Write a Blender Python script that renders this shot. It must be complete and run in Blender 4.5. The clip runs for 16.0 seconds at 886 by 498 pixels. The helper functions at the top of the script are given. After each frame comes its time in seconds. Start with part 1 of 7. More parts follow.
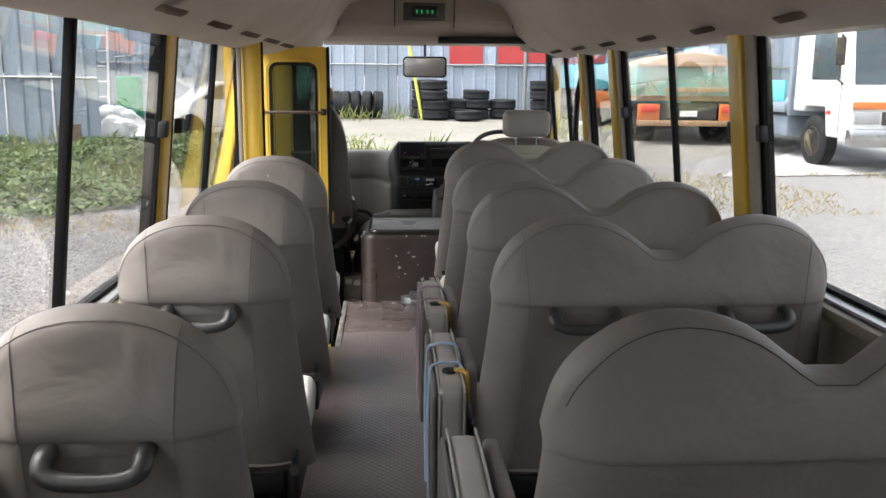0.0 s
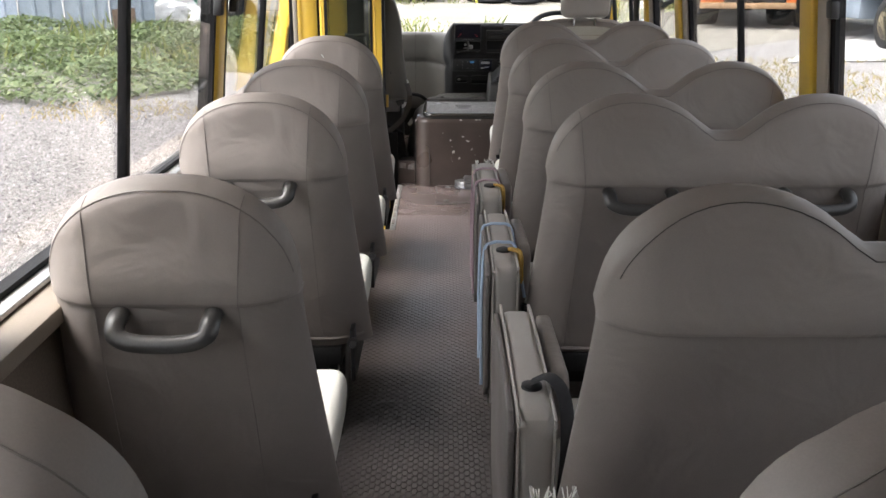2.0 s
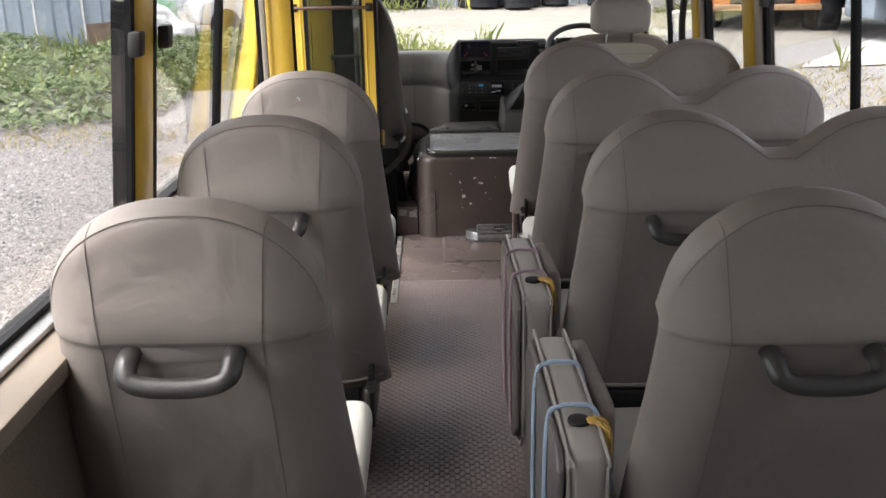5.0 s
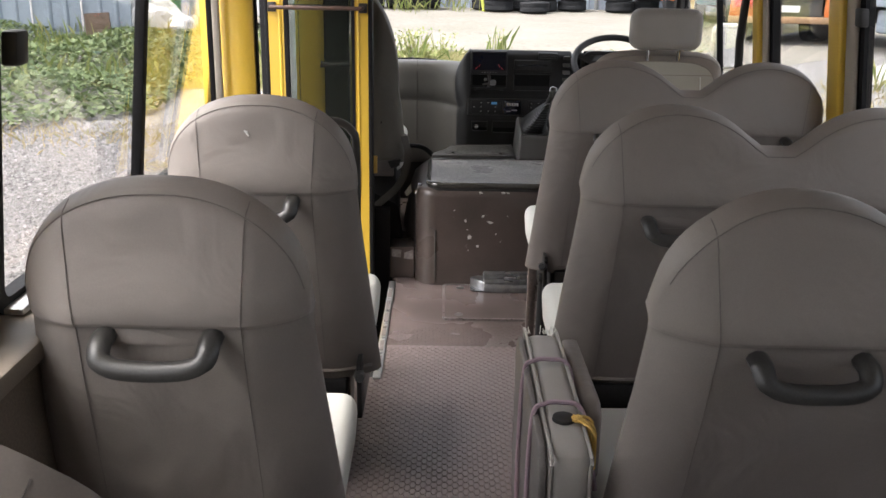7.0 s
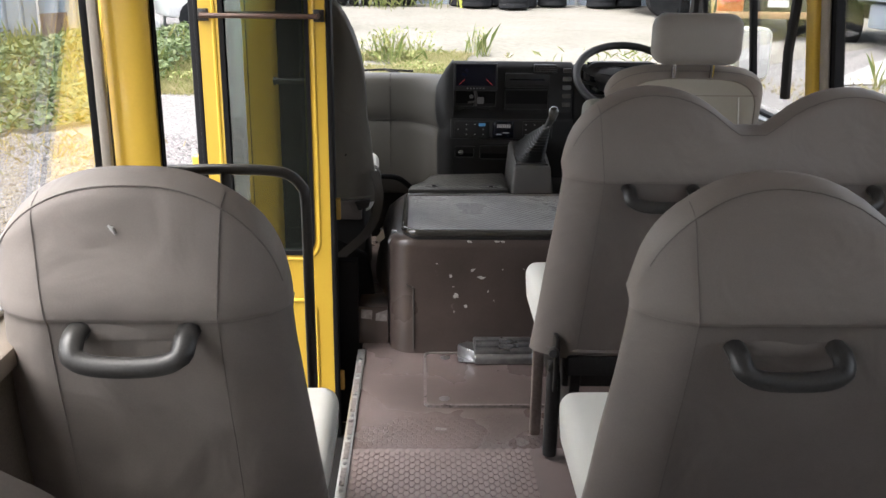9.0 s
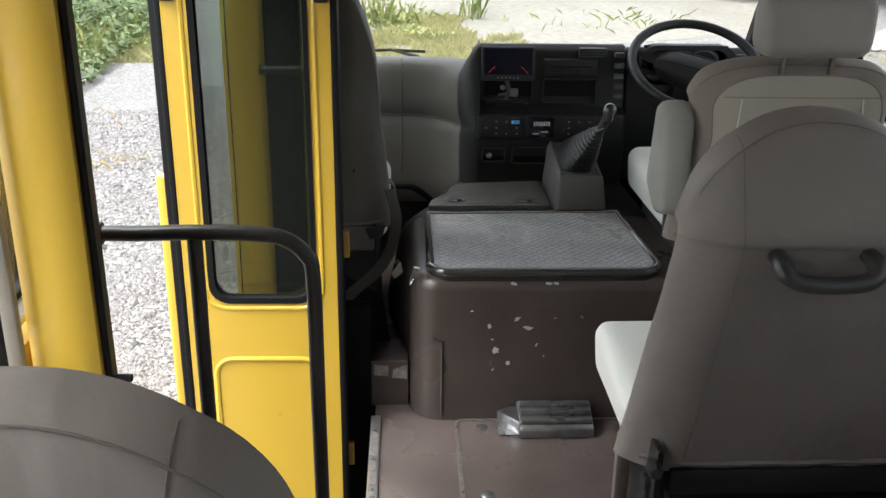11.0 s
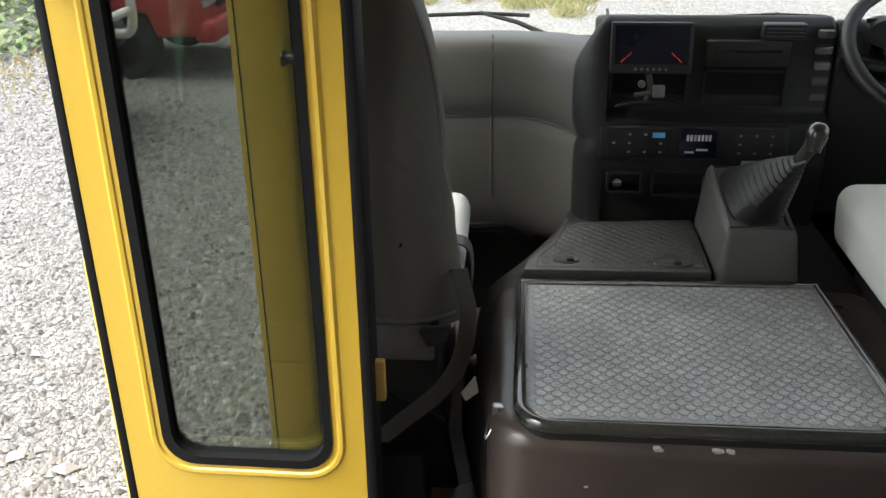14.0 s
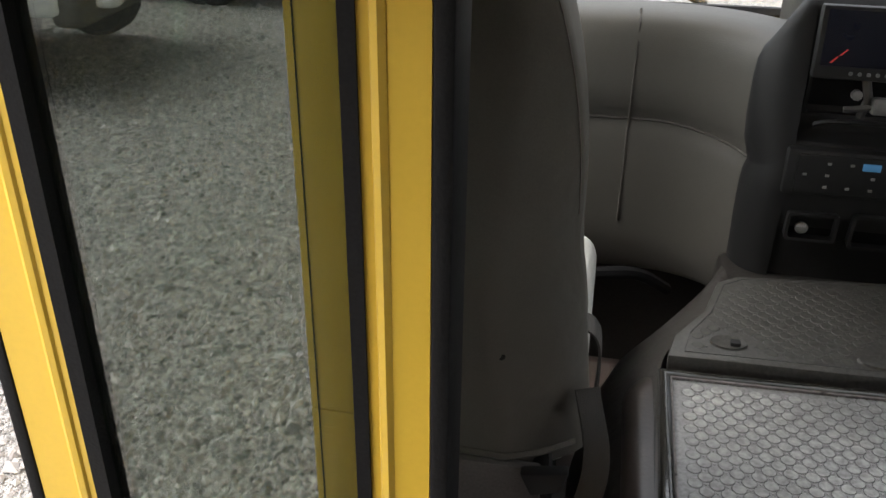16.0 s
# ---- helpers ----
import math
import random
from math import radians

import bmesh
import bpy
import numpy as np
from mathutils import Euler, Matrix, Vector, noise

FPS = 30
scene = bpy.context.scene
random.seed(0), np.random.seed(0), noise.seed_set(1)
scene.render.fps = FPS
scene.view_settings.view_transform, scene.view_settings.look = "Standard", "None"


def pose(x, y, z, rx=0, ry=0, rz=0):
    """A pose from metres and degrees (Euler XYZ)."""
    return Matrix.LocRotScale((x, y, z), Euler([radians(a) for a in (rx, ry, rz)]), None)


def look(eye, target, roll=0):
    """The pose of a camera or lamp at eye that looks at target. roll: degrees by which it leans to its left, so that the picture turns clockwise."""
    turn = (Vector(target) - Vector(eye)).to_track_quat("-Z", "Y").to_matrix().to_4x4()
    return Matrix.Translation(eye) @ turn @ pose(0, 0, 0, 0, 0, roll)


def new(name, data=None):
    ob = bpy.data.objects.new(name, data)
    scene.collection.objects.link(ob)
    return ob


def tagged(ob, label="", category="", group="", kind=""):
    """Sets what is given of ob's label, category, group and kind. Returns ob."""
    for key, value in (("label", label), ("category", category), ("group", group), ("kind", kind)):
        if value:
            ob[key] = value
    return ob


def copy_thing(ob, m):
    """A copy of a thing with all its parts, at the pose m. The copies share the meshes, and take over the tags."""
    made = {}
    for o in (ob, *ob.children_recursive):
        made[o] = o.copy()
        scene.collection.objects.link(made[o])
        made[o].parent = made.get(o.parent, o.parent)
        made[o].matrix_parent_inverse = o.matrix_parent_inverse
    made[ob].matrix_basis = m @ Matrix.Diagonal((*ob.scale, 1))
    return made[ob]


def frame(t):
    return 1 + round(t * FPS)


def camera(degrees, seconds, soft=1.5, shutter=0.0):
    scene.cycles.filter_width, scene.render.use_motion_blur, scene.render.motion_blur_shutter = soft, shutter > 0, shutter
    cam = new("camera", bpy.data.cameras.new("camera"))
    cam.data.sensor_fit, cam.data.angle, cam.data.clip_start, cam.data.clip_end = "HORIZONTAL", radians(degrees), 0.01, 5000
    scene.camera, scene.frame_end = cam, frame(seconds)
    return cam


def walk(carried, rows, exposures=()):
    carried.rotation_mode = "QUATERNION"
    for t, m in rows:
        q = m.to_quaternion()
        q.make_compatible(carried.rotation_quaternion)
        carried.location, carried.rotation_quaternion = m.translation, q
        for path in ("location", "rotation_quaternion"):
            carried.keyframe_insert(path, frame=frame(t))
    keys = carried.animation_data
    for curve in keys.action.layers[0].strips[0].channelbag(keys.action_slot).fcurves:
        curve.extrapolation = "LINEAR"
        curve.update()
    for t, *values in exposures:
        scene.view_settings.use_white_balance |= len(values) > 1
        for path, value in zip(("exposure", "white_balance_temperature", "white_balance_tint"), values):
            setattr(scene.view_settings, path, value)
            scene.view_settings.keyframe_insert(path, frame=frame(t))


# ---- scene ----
cam = camera(51.9, 16.0)
METRES, EYE, TILT, LEAN, TURN = 4.8, 1.3, 0.0, 0.0, -3.5
ROWS = [
    (0.0, 0.0, 0.0, 0.0, 0.08, -10.73, -0.41),
    (0.5, 0.0006, -0.0037, -0.002, 0.71, -15.06, -0.01),
    (1.0, 0.0019, -0.0071, -0.0022, 1.19, -16.73, 0.63),
    (1.5, 0.0034, -0.0072, -0.0034, 0.89, -18.52, 0.08),
    (2.0, -0.001, -0.0036, -0.0043, 3.43, -17.74, -0.11),
    (2.5, -0.007, 0.0277, -0.0071, 1.98, -17.67, -1.58),
    (3.0, -0.0145, 0.0598, -0.0021, 2.11, -15.85, 1.46),
    (3.5, -0.023, 0.0845, -0.0021, 3.3, -14.87, 0.06),
    (6.0, -0.0287, 0.2674, -0.0057, 2.1, -17.34, 0.39),
    (6.5, -0.0251, 0.3035, -0.006, 5.31, -16.66, -0.1),
    (7.0, -0.0322, 0.3421, -0.0073, 3.62, -17.43, -0.97),
    (7.5, -0.0418, 0.3826, -0.007, 1.54, -18.96, 0.52),
    (8.0, -0.0379, 0.4188, -0.0087, 1.87, -17.92, 1.1),
    (8.5, -0.0309, 0.4548, -0.0063, 2.78, -18.93, 0.72),
    (9.0, -0.0419, 0.4929, -0.0073, 2.17, -17.69, -0.67),
    (11.5, -0.0811, 0.6651, -0.007, -0.22, -22.9, -1.66),
    (12.0, -0.0818, 0.6907, -0.0091, -1.72, -23.93, -3.18),
    (12.5, -0.0742, 0.7268, -0.0099, 2.03, -23.94, -3.28),
    (13.0, -0.0712, 0.7602, -0.0083, 1.61, -22.61, -2.12),
    (13.5, -0.0791, 0.8033, -0.0066, 1.92, -23.76, -0.8),
    (14.0, -0.0773, 0.8388, -0.0092, 8.0, -24.98, 0.55),
    (14.5, -0.0705, 0.8706, -0.0117, 14.07, -27.06, 1.29),
    (15.0, -0.0798, 0.8986, -0.015, 14.48, -26.84, 0.04),
]
EXPOSURES = [(0.0, 2.25, 6350, 9), (0.5, 2.25, 6400, 10), (1.0, 2.28, 6400, 10), (1.5, 2.54, 6450, 11), (2.0, 2.62, 6450, 11), (2.5, 2.54, 6450, 11), (3.5, 2.40, 6500, 10), (6.0, 2.42, 6500, 12), (7.5, 2.36, 6500, 12),
             (9.0, 2.36, 6400, 11), (11.5, 2.22, 6250, 4), (12.5, 2.26, 6250, 2), (14.0, 2.26, 6400, 3), (15.0, 2.22, 6500, 5), (16.0, 2.18, 6600, 8)]
path = [(t, pose(0, 0, EYE, TILT, LEAN, TURN) @ pose(METRES * x, METRES * y, METRES * z, 90 + pitch, roll, yaw)) for t, x, y, z, yaw, pitch, roll in ROWS]
path += [
    (3.7, look((-0.085, 0.47, 1.2915), (-0.081, 2.4028, 0.7775), 0.78)),
    (5.8, look((-0.07, 1.214, 1.275), (-0.0466, 3.1095, 0.6373), -1.77)),
    (9.2, look((-0.09, 2.465, 1.268), (0.0058, 4.3795, 0.6974), -0.32)),
    (11.3, look((-0.186, 3.15, 1.27), (-0.0941, 5.005, 0.5279), 1.14)),
    (15.5, look((-0.193, 4.5058, 1.224), (-0.5282, 6.2232, 0.2553), 1.99)),
    (16.0, look((-0.2283, 4.595, 1.2042), (-0.541, 6.3127, 0.2286), 0.81)),
]
walk(cam, sorted(path, key=lambda row: row[0]), EXPOSURES)


# ---- world, sun and sky ----
world = bpy.data.worlds.new("world")
scene.world = world
world.use_nodes = True
wn, wl = world.node_tree.nodes, world.node_tree.links
sky = wn.new("ShaderNodeTexSky")
sky.sky_type = "NISHITA"
sky.sun_disc = False
sky.sun_elevation, sky.sun_rotation = radians(66), radians(257)
sky.air_density, sky.dust_density, sky.ozone_density = 1.0, 6.0, 0.6
soft_sky = wn.new("ShaderNodeHueSaturation")
soft_sky.inputs["Saturation"].default_value = 0.30
wl.new(sky.outputs["Color"], soft_sky.inputs["Color"])
wl.new(soft_sky.outputs["Color"], wn["Background"].inputs["Color"])
wn["Background"].inputs["Strength"].default_value = 0.15
sun_data = bpy.data.lights.new("sun", "SUN")
sun_data.energy, sun_data.angle, sun_data.color = 0.9, radians(50), (1.0, 0.96, 0.9)
sun = new("sun", sun_data)
sun.matrix_world = look((0, 0, 0), (-math.sin(radians(257)) * 0.407, -math.cos(radians(257)) * 0.407, -0.914))


# ---- materials ----
def material(name, colour, rough=0.6, metal=0.0, second=None, scale=6.0, fine=90.0, amount=0.35, bump=0.25, depth=0.002, spec=0.5, worn=None, coat=0.0, grainy=0.35, front_lit=None, creased=0.0):
    """A surface with stains at a coarse scale, grain at a fine one, and relief."""
    m = bpy.data.materials.new(name)
    m.use_nodes = True
    n, l = m.node_tree.nodes, m.node_tree.links
    b = n["Principled BSDF"]
    b.inputs["Roughness"].default_value, b.inputs["Metallic"].default_value = rough, metal
    b.inputs["Specular IOR Level"].default_value = spec
    b.inputs["Coat Weight"].default_value = coat
    geo = n.new("ShaderNodeTexCoord")
    big = n.new("ShaderNodeTexNoise")
    big.inputs["Scale"].default_value, big.inputs["Detail"].default_value = scale, 6
    small = n.new("ShaderNodeTexNoise")
    small.inputs["Scale"].default_value, small.inputs["Detail"].default_value = fine, 4
    for t in (big, small):
        l.new(geo.outputs["Object"], t.inputs["Vector"])
    second = second or tuple(c * 0.72 for c in colour)
    ramp = n.new("ShaderNodeMapRange")
    ramp.inputs["From Min"].default_value, ramp.inputs["From Max"].default_value = 0.35, 0.7
    ramp.inputs["To Max"].default_value = amount
    l.new(big.outputs["Fac"], ramp.inputs["Value"])
    mix = n.new("ShaderNodeMix")
    mix.data_type = "RGBA"
    mix.inputs["A"].default_value, mix.inputs["B"].default_value = (*colour, 1), (*second, 1)
    l.new(ramp.outputs["Result"], mix.inputs["Factor"])
    grain = n.new("ShaderNodeMapRange")
    grain.inputs["From Min"].default_value, grain.inputs["From Max"].default_value = 0.3, 0.7
    grain.inputs["To Min"].default_value, grain.inputs["To Max"].default_value = 1 - amount * grainy, 1 + amount * grainy * 0.7
    l.new(small.outputs["Fac"], grain.inputs["Value"])
    scale_c = n.new("ShaderNodeVectorMath")
    scale_c.operation = "SCALE"
    l.new(mix.outputs["Result"], scale_c.inputs[0])
    l.new(grain.outputs["Result"], scale_c.inputs["Scale"])
    last = scale_c.outputs["Vector"]
    # Paler towards +y: light from the front, put into the colour.
    if front_lit:
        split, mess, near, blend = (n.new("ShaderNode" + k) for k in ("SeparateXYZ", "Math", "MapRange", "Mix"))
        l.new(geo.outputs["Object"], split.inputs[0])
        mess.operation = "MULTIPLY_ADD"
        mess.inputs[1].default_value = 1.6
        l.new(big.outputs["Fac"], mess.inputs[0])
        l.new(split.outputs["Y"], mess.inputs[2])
        near.inputs["From Min"].default_value, near.inputs["From Max"].default_value = front_lit[1], front_lit[2]
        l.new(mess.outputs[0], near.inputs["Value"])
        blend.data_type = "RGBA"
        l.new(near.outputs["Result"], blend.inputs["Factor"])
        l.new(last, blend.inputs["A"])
        blend.inputs["B"].default_value = (*front_lit[0], 1)
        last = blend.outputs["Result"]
    if worn:
        spots = n.new("ShaderNodeTexNoise")
        spots.inputs["Scale"].default_value, spots.inputs["Detail"].default_value = worn[1], 8
        l.new(geo.outputs["Object"], spots.inputs["Vector"])
        edge = n.new("ShaderNodeMapRange")
        edge.inputs["From Min"].default_value, edge.inputs["From Max"].default_value = worn[2], worn[2] + 0.06
        l.new(spots.outputs["Fac"], edge.inputs["Value"])
        wmix = n.new("ShaderNodeMix")
        wmix.data_type = "RGBA"
        wmix.inputs["B"].default_value = (*worn[0], 1)
        l.new(edge.outputs["Result"], wmix.inputs["Factor"])
        l.new(last, wmix.inputs["A"])
        last = wmix.outputs["Result"]
    l.new(last, b.inputs["Base Color"])
    rr = n.new("ShaderNodeMapRange")
    rr.inputs["To Min"].default_value, rr.inputs["To Max"].default_value = max(rough - 0.12, 0.03), min(rough + 0.12, 1)
    l.new(big.outputs["Fac"], rr.inputs["Value"])
    l.new(rr.outputs["Result"], b.inputs["Roughness"])
    if bump:
        bp = n.new("ShaderNodeBump")
        bp.inputs["Strength"].default_value, bp.inputs["Distance"].default_value = bump, depth
        l.new(small.outputs["Fac"], bp.inputs["Height"])
        l.new(bp.outputs["Normal"], b.inputs["Normal"])
        if creased:
            folds, crease = n.new("ShaderNodeTexNoise"), n.new("ShaderNodeBump")
            folds.inputs["Scale"].default_value, folds.inputs["Detail"].default_value, folds.inputs["Distortion"].default_value = 7.0, 3, 0.8
            crease.inputs["Strength"].default_value, crease.inputs["Distance"].default_value = creased, 0.02
            l.new(geo.outputs["Object"], folds.inputs["Vector"])
            l.new(folds.outputs["Fac"], crease.inputs["Height"])
            l.new(crease.outputs["Normal"], bp.inputs["Normal"])
    return m


def glass(name, tint, gloss_rough=0.0, mirrored=0.045, sheen=(1, 1, 1), dust=0.0):
    """Clear or tinted sheet glass: what it does not mirror, by Schlick's rule, goes straight through; a film of dust may lie on it."""
    m = bpy.data.materials.new(name)
    m.use_nodes = True
    n, l = m.node_tree.nodes, m.node_tree.links
    n.remove(n["Principled BSDF"])
    clear, shine, mix, facing = (n.new("ShaderNode" + k) for k in ("BsdfTransparent", "BsdfGlossy", "MixShader", "LayerWeight"))
    clear.inputs["Color"].default_value = (*tint, 1)
    shine.inputs["Roughness"].default_value = gloss_rough
    shine.inputs["Color"].default_value = (*sheen, 1)
    facing.inputs["Blend"].default_value = 0.5
    power, scale = n.new("ShaderNodeMath"), n.new("ShaderNodeMath")
    power.operation, scale.operation = "POWER", "MULTIPLY_ADD"
    power.inputs[1].default_value = 5
    scale.inputs[1].default_value, scale.inputs[2].default_value = 1 - mirrored, mirrored
    l.new(facing.outputs["Facing"], power.inputs[0])
    l.new(power.outputs[0], scale.inputs[0])
    l.new(scale.outputs[0], mix.inputs["Fac"])
    if dust:
        film, over = n.new("ShaderNodeBsdfDiffuse"), n.new("ShaderNodeMixShader")
        film.inputs["Color"].default_value = (0.55, 0.55, 0.48, 1)
        over.inputs["Fac"].default_value = dust
        l.new(clear.outputs[0], over.inputs[1])
        l.new(film.outputs[0], over.inputs[2])
        clear = over
    l.new(clear.outputs[0], mix.inputs[1])
    l.new(shine.outputs[0], mix.inputs[2])
    l.new(mix.outputs[0], n["Material Output"].inputs["Surface"])
    return m


def glowing(name, colour, strength):
    m = bpy.data.materials.new(name)
    m.use_nodes = True
    b = m.node_tree.nodes["Principled BSDF"]
    b.inputs["Base Color"].default_value = (*colour, 1)
    b.inputs["Emission Color"].default_value = (*colour, 1)
    b.inputs["Emission Strength"].default_value = strength
    return m


# Seat vinyl below the flap: darker, with the shade put into the colour.
VINYL_SHADED = material("seat_vinyl_shaded", (0.215, 0.190, 0.173), 0.5, second=(0.150, 0.131, 0.118), scale=3.0, fine=420, amount=0.7, bump=0.18, depth=0.0006, spec=0.25, grainy=0.08, creased=0.5)
# Same vinyl, darkened for the shade on the front passenger seat.
VINYL_CAB_SHADED = material("cab_seat_vinyl_shaded", (0.130, 0.121, 0.105), 0.5, second=(0.095, 0.088, 0.076), scale=3.0, fine=420, amount=0.7, bump=0.18, depth=0.0006, spec=0.25, grainy=0.08, creased=0.35)
VINYL = material("seat_vinyl", (0.240, 0.212, 0.194), 0.52, second=(0.195, 0.168, 0.152), scale=3.5, fine=420, amount=0.5, bump=0.18, depth=0.0006, spec=0.3, grainy=0.08, creased=0.45)
# Paler vinyl; on backrest edges it paints in the light from the side.
VINYL_PALE = material("seat_vinyl_pale", (0.33, 0.31, 0.288), 0.52, second=(0.24, 0.22, 0.2), scale=4, fine=420, amount=0.5, bump=0.3, depth=0.0006, spec=0.4, grainy=0.08)
BOARD_VINYL = material("seat_base_vinyl", (0.13, 0.118, 0.113), 0.5, second=(0.06, 0.055, 0.052), scale=5, fine=300, amount=0.5)
PIPING = material("seat_piping", (0.33, 0.31, 0.285), 0.5, fine=300, amount=0.3)
SOFT_SEAM = material("seat_stitching", (0.165, 0.145, 0.132), 0.8, fine=600, amount=0.3)
SEAM = material("seam_thread", (0.075, 0.068, 0.062), 0.8, fine=600, amount=0.3)
CUSHION = material("pale_seat_fabric", (0.70, 0.70, 0.655), 0.85, second=(0.60, 0.60, 0.56), scale=5, fine=700, amount=0.5, bump=0.5, depth=0.001, spec=0.2, grainy=0.12)
TAN = material("tan_seat_vinyl", (0.31, 0.235, 0.145), 0.5, scale=4, fine=400, amount=0.4, bump=0.3, depth=0.0006, grainy=0.1)
BOLSTER = material("driver_seat_bolster", (0.27, 0.235, 0.205), 0.8, second=(0.22, 0.19, 0.165), scale=6, fine=700, amount=0.5, bump=0.4, depth=0.0008, spec=0.25, grainy=0.14)
DRIVER_FABRIC = material("driver_seat_fabric", (0.44, 0.41, 0.345), 0.9, second=(0.37, 0.345, 0.29), scale=6, fine=800, amount=0.5, bump=0.5, depth=0.001, spec=0.2, grainy=0.14)
ARM_FABRIC = material("armrest_plush", (0.36, 0.355, 0.32), 0.95, scale=9, fine=600, amount=0.6, bump=0.8, depth=0.002, spec=0.15, grainy=0.16)
BLACK = material("black_plastic", (0.014, 0.014, 0.0145), 0.52, second=(0.022, 0.022, 0.022), fine=500, amount=0.5, bump=0.2, depth=0.0004)
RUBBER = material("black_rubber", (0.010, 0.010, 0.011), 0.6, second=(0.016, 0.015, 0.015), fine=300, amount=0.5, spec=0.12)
HANDLE = material("dark_grey_handle", (0.030, 0.029, 0.028), 0.40, second=(0.046, 0.044, 0.041), fine=300, amount=0.6, bump=0.15, depth=0.0005)
POST_BROWN = material("brown_seat_post", (0.17, 0.135, 0.12), 0.5, fine=120, amount=0.6)
FRAME_METAL = material("seat_frame_metal", (0.02, 0.02, 0.021), 0.5, metal=0.3, fine=120, amount=0.6)
YELLOW = material("yellow_paint", (0.66, 0.43, 0.052), 0.32, second=(0.62, 0.395, 0.046), scale=2.5, fine=160, amount=0.12, bump=0.04, depth=0.001, coat=0.3, worn=((0.30, 0.22, 0.07), 7.0, 0.74), grainy=0.2)
RAIL_PAINT = material("dark_rail_paint", (0.018, 0.016, 0.0145), 0.42, second=(0.03, 0.026, 0.023), fine=150, amount=0.7, worn=((0.12, 0.09, 0.06), 30.0, 0.72))
BAR_RUST = material("rusty_brown_bar", (0.10, 0.052, 0.036), 0.55, second=(0.06, 0.035, 0.028), scale=30, fine=200, amount=0.8)
ALUMINIUM = material("dull_aluminium", (0.52, 0.52, 0.51), 0.38, metal=0.9, fine=150, amount=0.5, bump=0.1)
SCUFFED = material("scuffed_metal_strip", (0.32, 0.29, 0.28), 0.45, metal=0.6, fine=90, amount=0.9, worn=((0.06, 0.05, 0.05), 40.0, 0.6))
BELLOWS = material("pleated_rubber", (0.018, 0.018, 0.018), 0.42, second=(0.028, 0.028, 0.027), fine=300, amount=0.5, spec=0.5)
KNOB = material("gloss_black_knob", (0.035, 0.034, 0.03), 0.16, second=(0.06, 0.057, 0.05), fine=120, amount=0.5, bump=0, coat=0.6)
CARD = material("pale_blue_card", (0.32, 0.40, 0.46), 0.6, fine=200, amount=0.2, bump=0)
CARD_INK = material("grey_card_print", (0.12, 0.16, 0.2), 0.7, fine=200, amount=0.2, bump=0)
STEEL = material("ribbed_steel_plate", (0.36, 0.36, 0.37), 0.3, metal=0.9, fine=40, amount=0.6, bump=0.2)
TRIM = material("beige_trim", (0.36, 0.32, 0.27), 0.6, second=(0.28, 0.245, 0.2), scale=4, fine=260, amount=0.5, bump=0.3, depth=0.0008, grainy=0.1)
CEILING = material("ceiling_lining", (0.47, 0.405, 0.345), 0.75, second=(0.38, 0.33, 0.275), scale=2.2, fine=240, amount=0.6, bump=0.3, depth=0.001, grainy=0.1)
STAINED = material("stained_brown_plastic", (0.13, 0.09, 0.055), 0.6, second=(0.07, 0.05, 0.035), scale=20, fine=120, amount=0.9)
SILL_BROWN = material("brown_window_sill", (0.20, 0.165, 0.13), 0.55, second=(0.15, 0.12, 0.095), scale=4, fine=260, amount=0.5, bump=0.3, depth=0.0008, grainy=0.1)
SIDE_LINING = material("side_wall_lining", (0.165, 0.13, 0.10), 0.6, second=(0.12, 0.095, 0.073), scale=3, fine=200, amount=0.6, bump=0.4, depth=0.001)
DASH_GREY = material("dashboard_grey", (0.102, 0.096, 0.085), 0.5, second=(0.078, 0.073, 0.065), scale=4, fine=500, amount=0.5, bump=0.4, depth=0.0008, grainy=0.1)
DASH_BLACK = material("dashboard_charcoal", (0.016, 0.016, 0.0165), 0.5, spec=0.38, second=(0.023, 0.023, 0.023), fine=500, amount=0.6, bump=0.3, depth=0.0006, grainy=0.1)
CONSOLE_GREY = material("gear_console_grey", (0.105, 0.10, 0.095), 0.5, fine=500, amount=0.5, bump=0.3, depth=0.0006, grainy=0.12)
BROWN_VINYL = material("brown_floor_vinyl", (0.078, 0.060, 0.053), 0.3, second=(0.050, 0.039, 0.034), scale=5, fine=160, amount=0.9, bump=0.3, depth=0.001, worn=((0.16, 0.13, 0.12), 26.0, 0.70), grainy=0.08)
FLOOR_FRONT = material("smooth_brown_floor", (0.135, 0.106, 0.100), 0.27, second=(0.075, 0.059, 0.055), scale=3.2, fine=120, amount=1.0, bump=0.25, depth=0.001, worn=((0.26, 0.23, 0.22), 34.0, 0.71), grainy=0.1)
# Rubber floor and studs: paler front end, light painted in along y.
FLOOR_RUBBER = material("dark_rubber_floor", (0.036, 0.031, 0.031), 0.46, second=(0.026, 0.023, 0.023), scale=2.4, fine=140, amount=0.9, bump=0.2, depth=0.001, front_lit=((0.15, 0.12, 0.114), 3.2, 5.0))
STUD_RUBBER = material("rubbed_floor_studs", (0.070, 0.062, 0.061), 0.36, second=(0.040, 0.035, 0.035), scale=2.6, fine=140, amount=1.0, bump=0.2, depth=0.001, front_lit=((0.185, 0.147, 0.14), 3.2, 5.0), grainy=0.12)
LID_RUBBER = material("lid_rubber", (0.29, 0.29, 0.29), 0.34, second=(0.20, 0.20, 0.20), scale=7, fine=180, amount=0.8, bump=0.2, depth=0.0008)
LID_STUD = material("rubbed_lid_studs", (0.42, 0.42, 0.415), 0.30, second=(0.28, 0.28, 0.277), scale=6, fine=120, amount=1.0, bump=0.2, depth=0.0006)
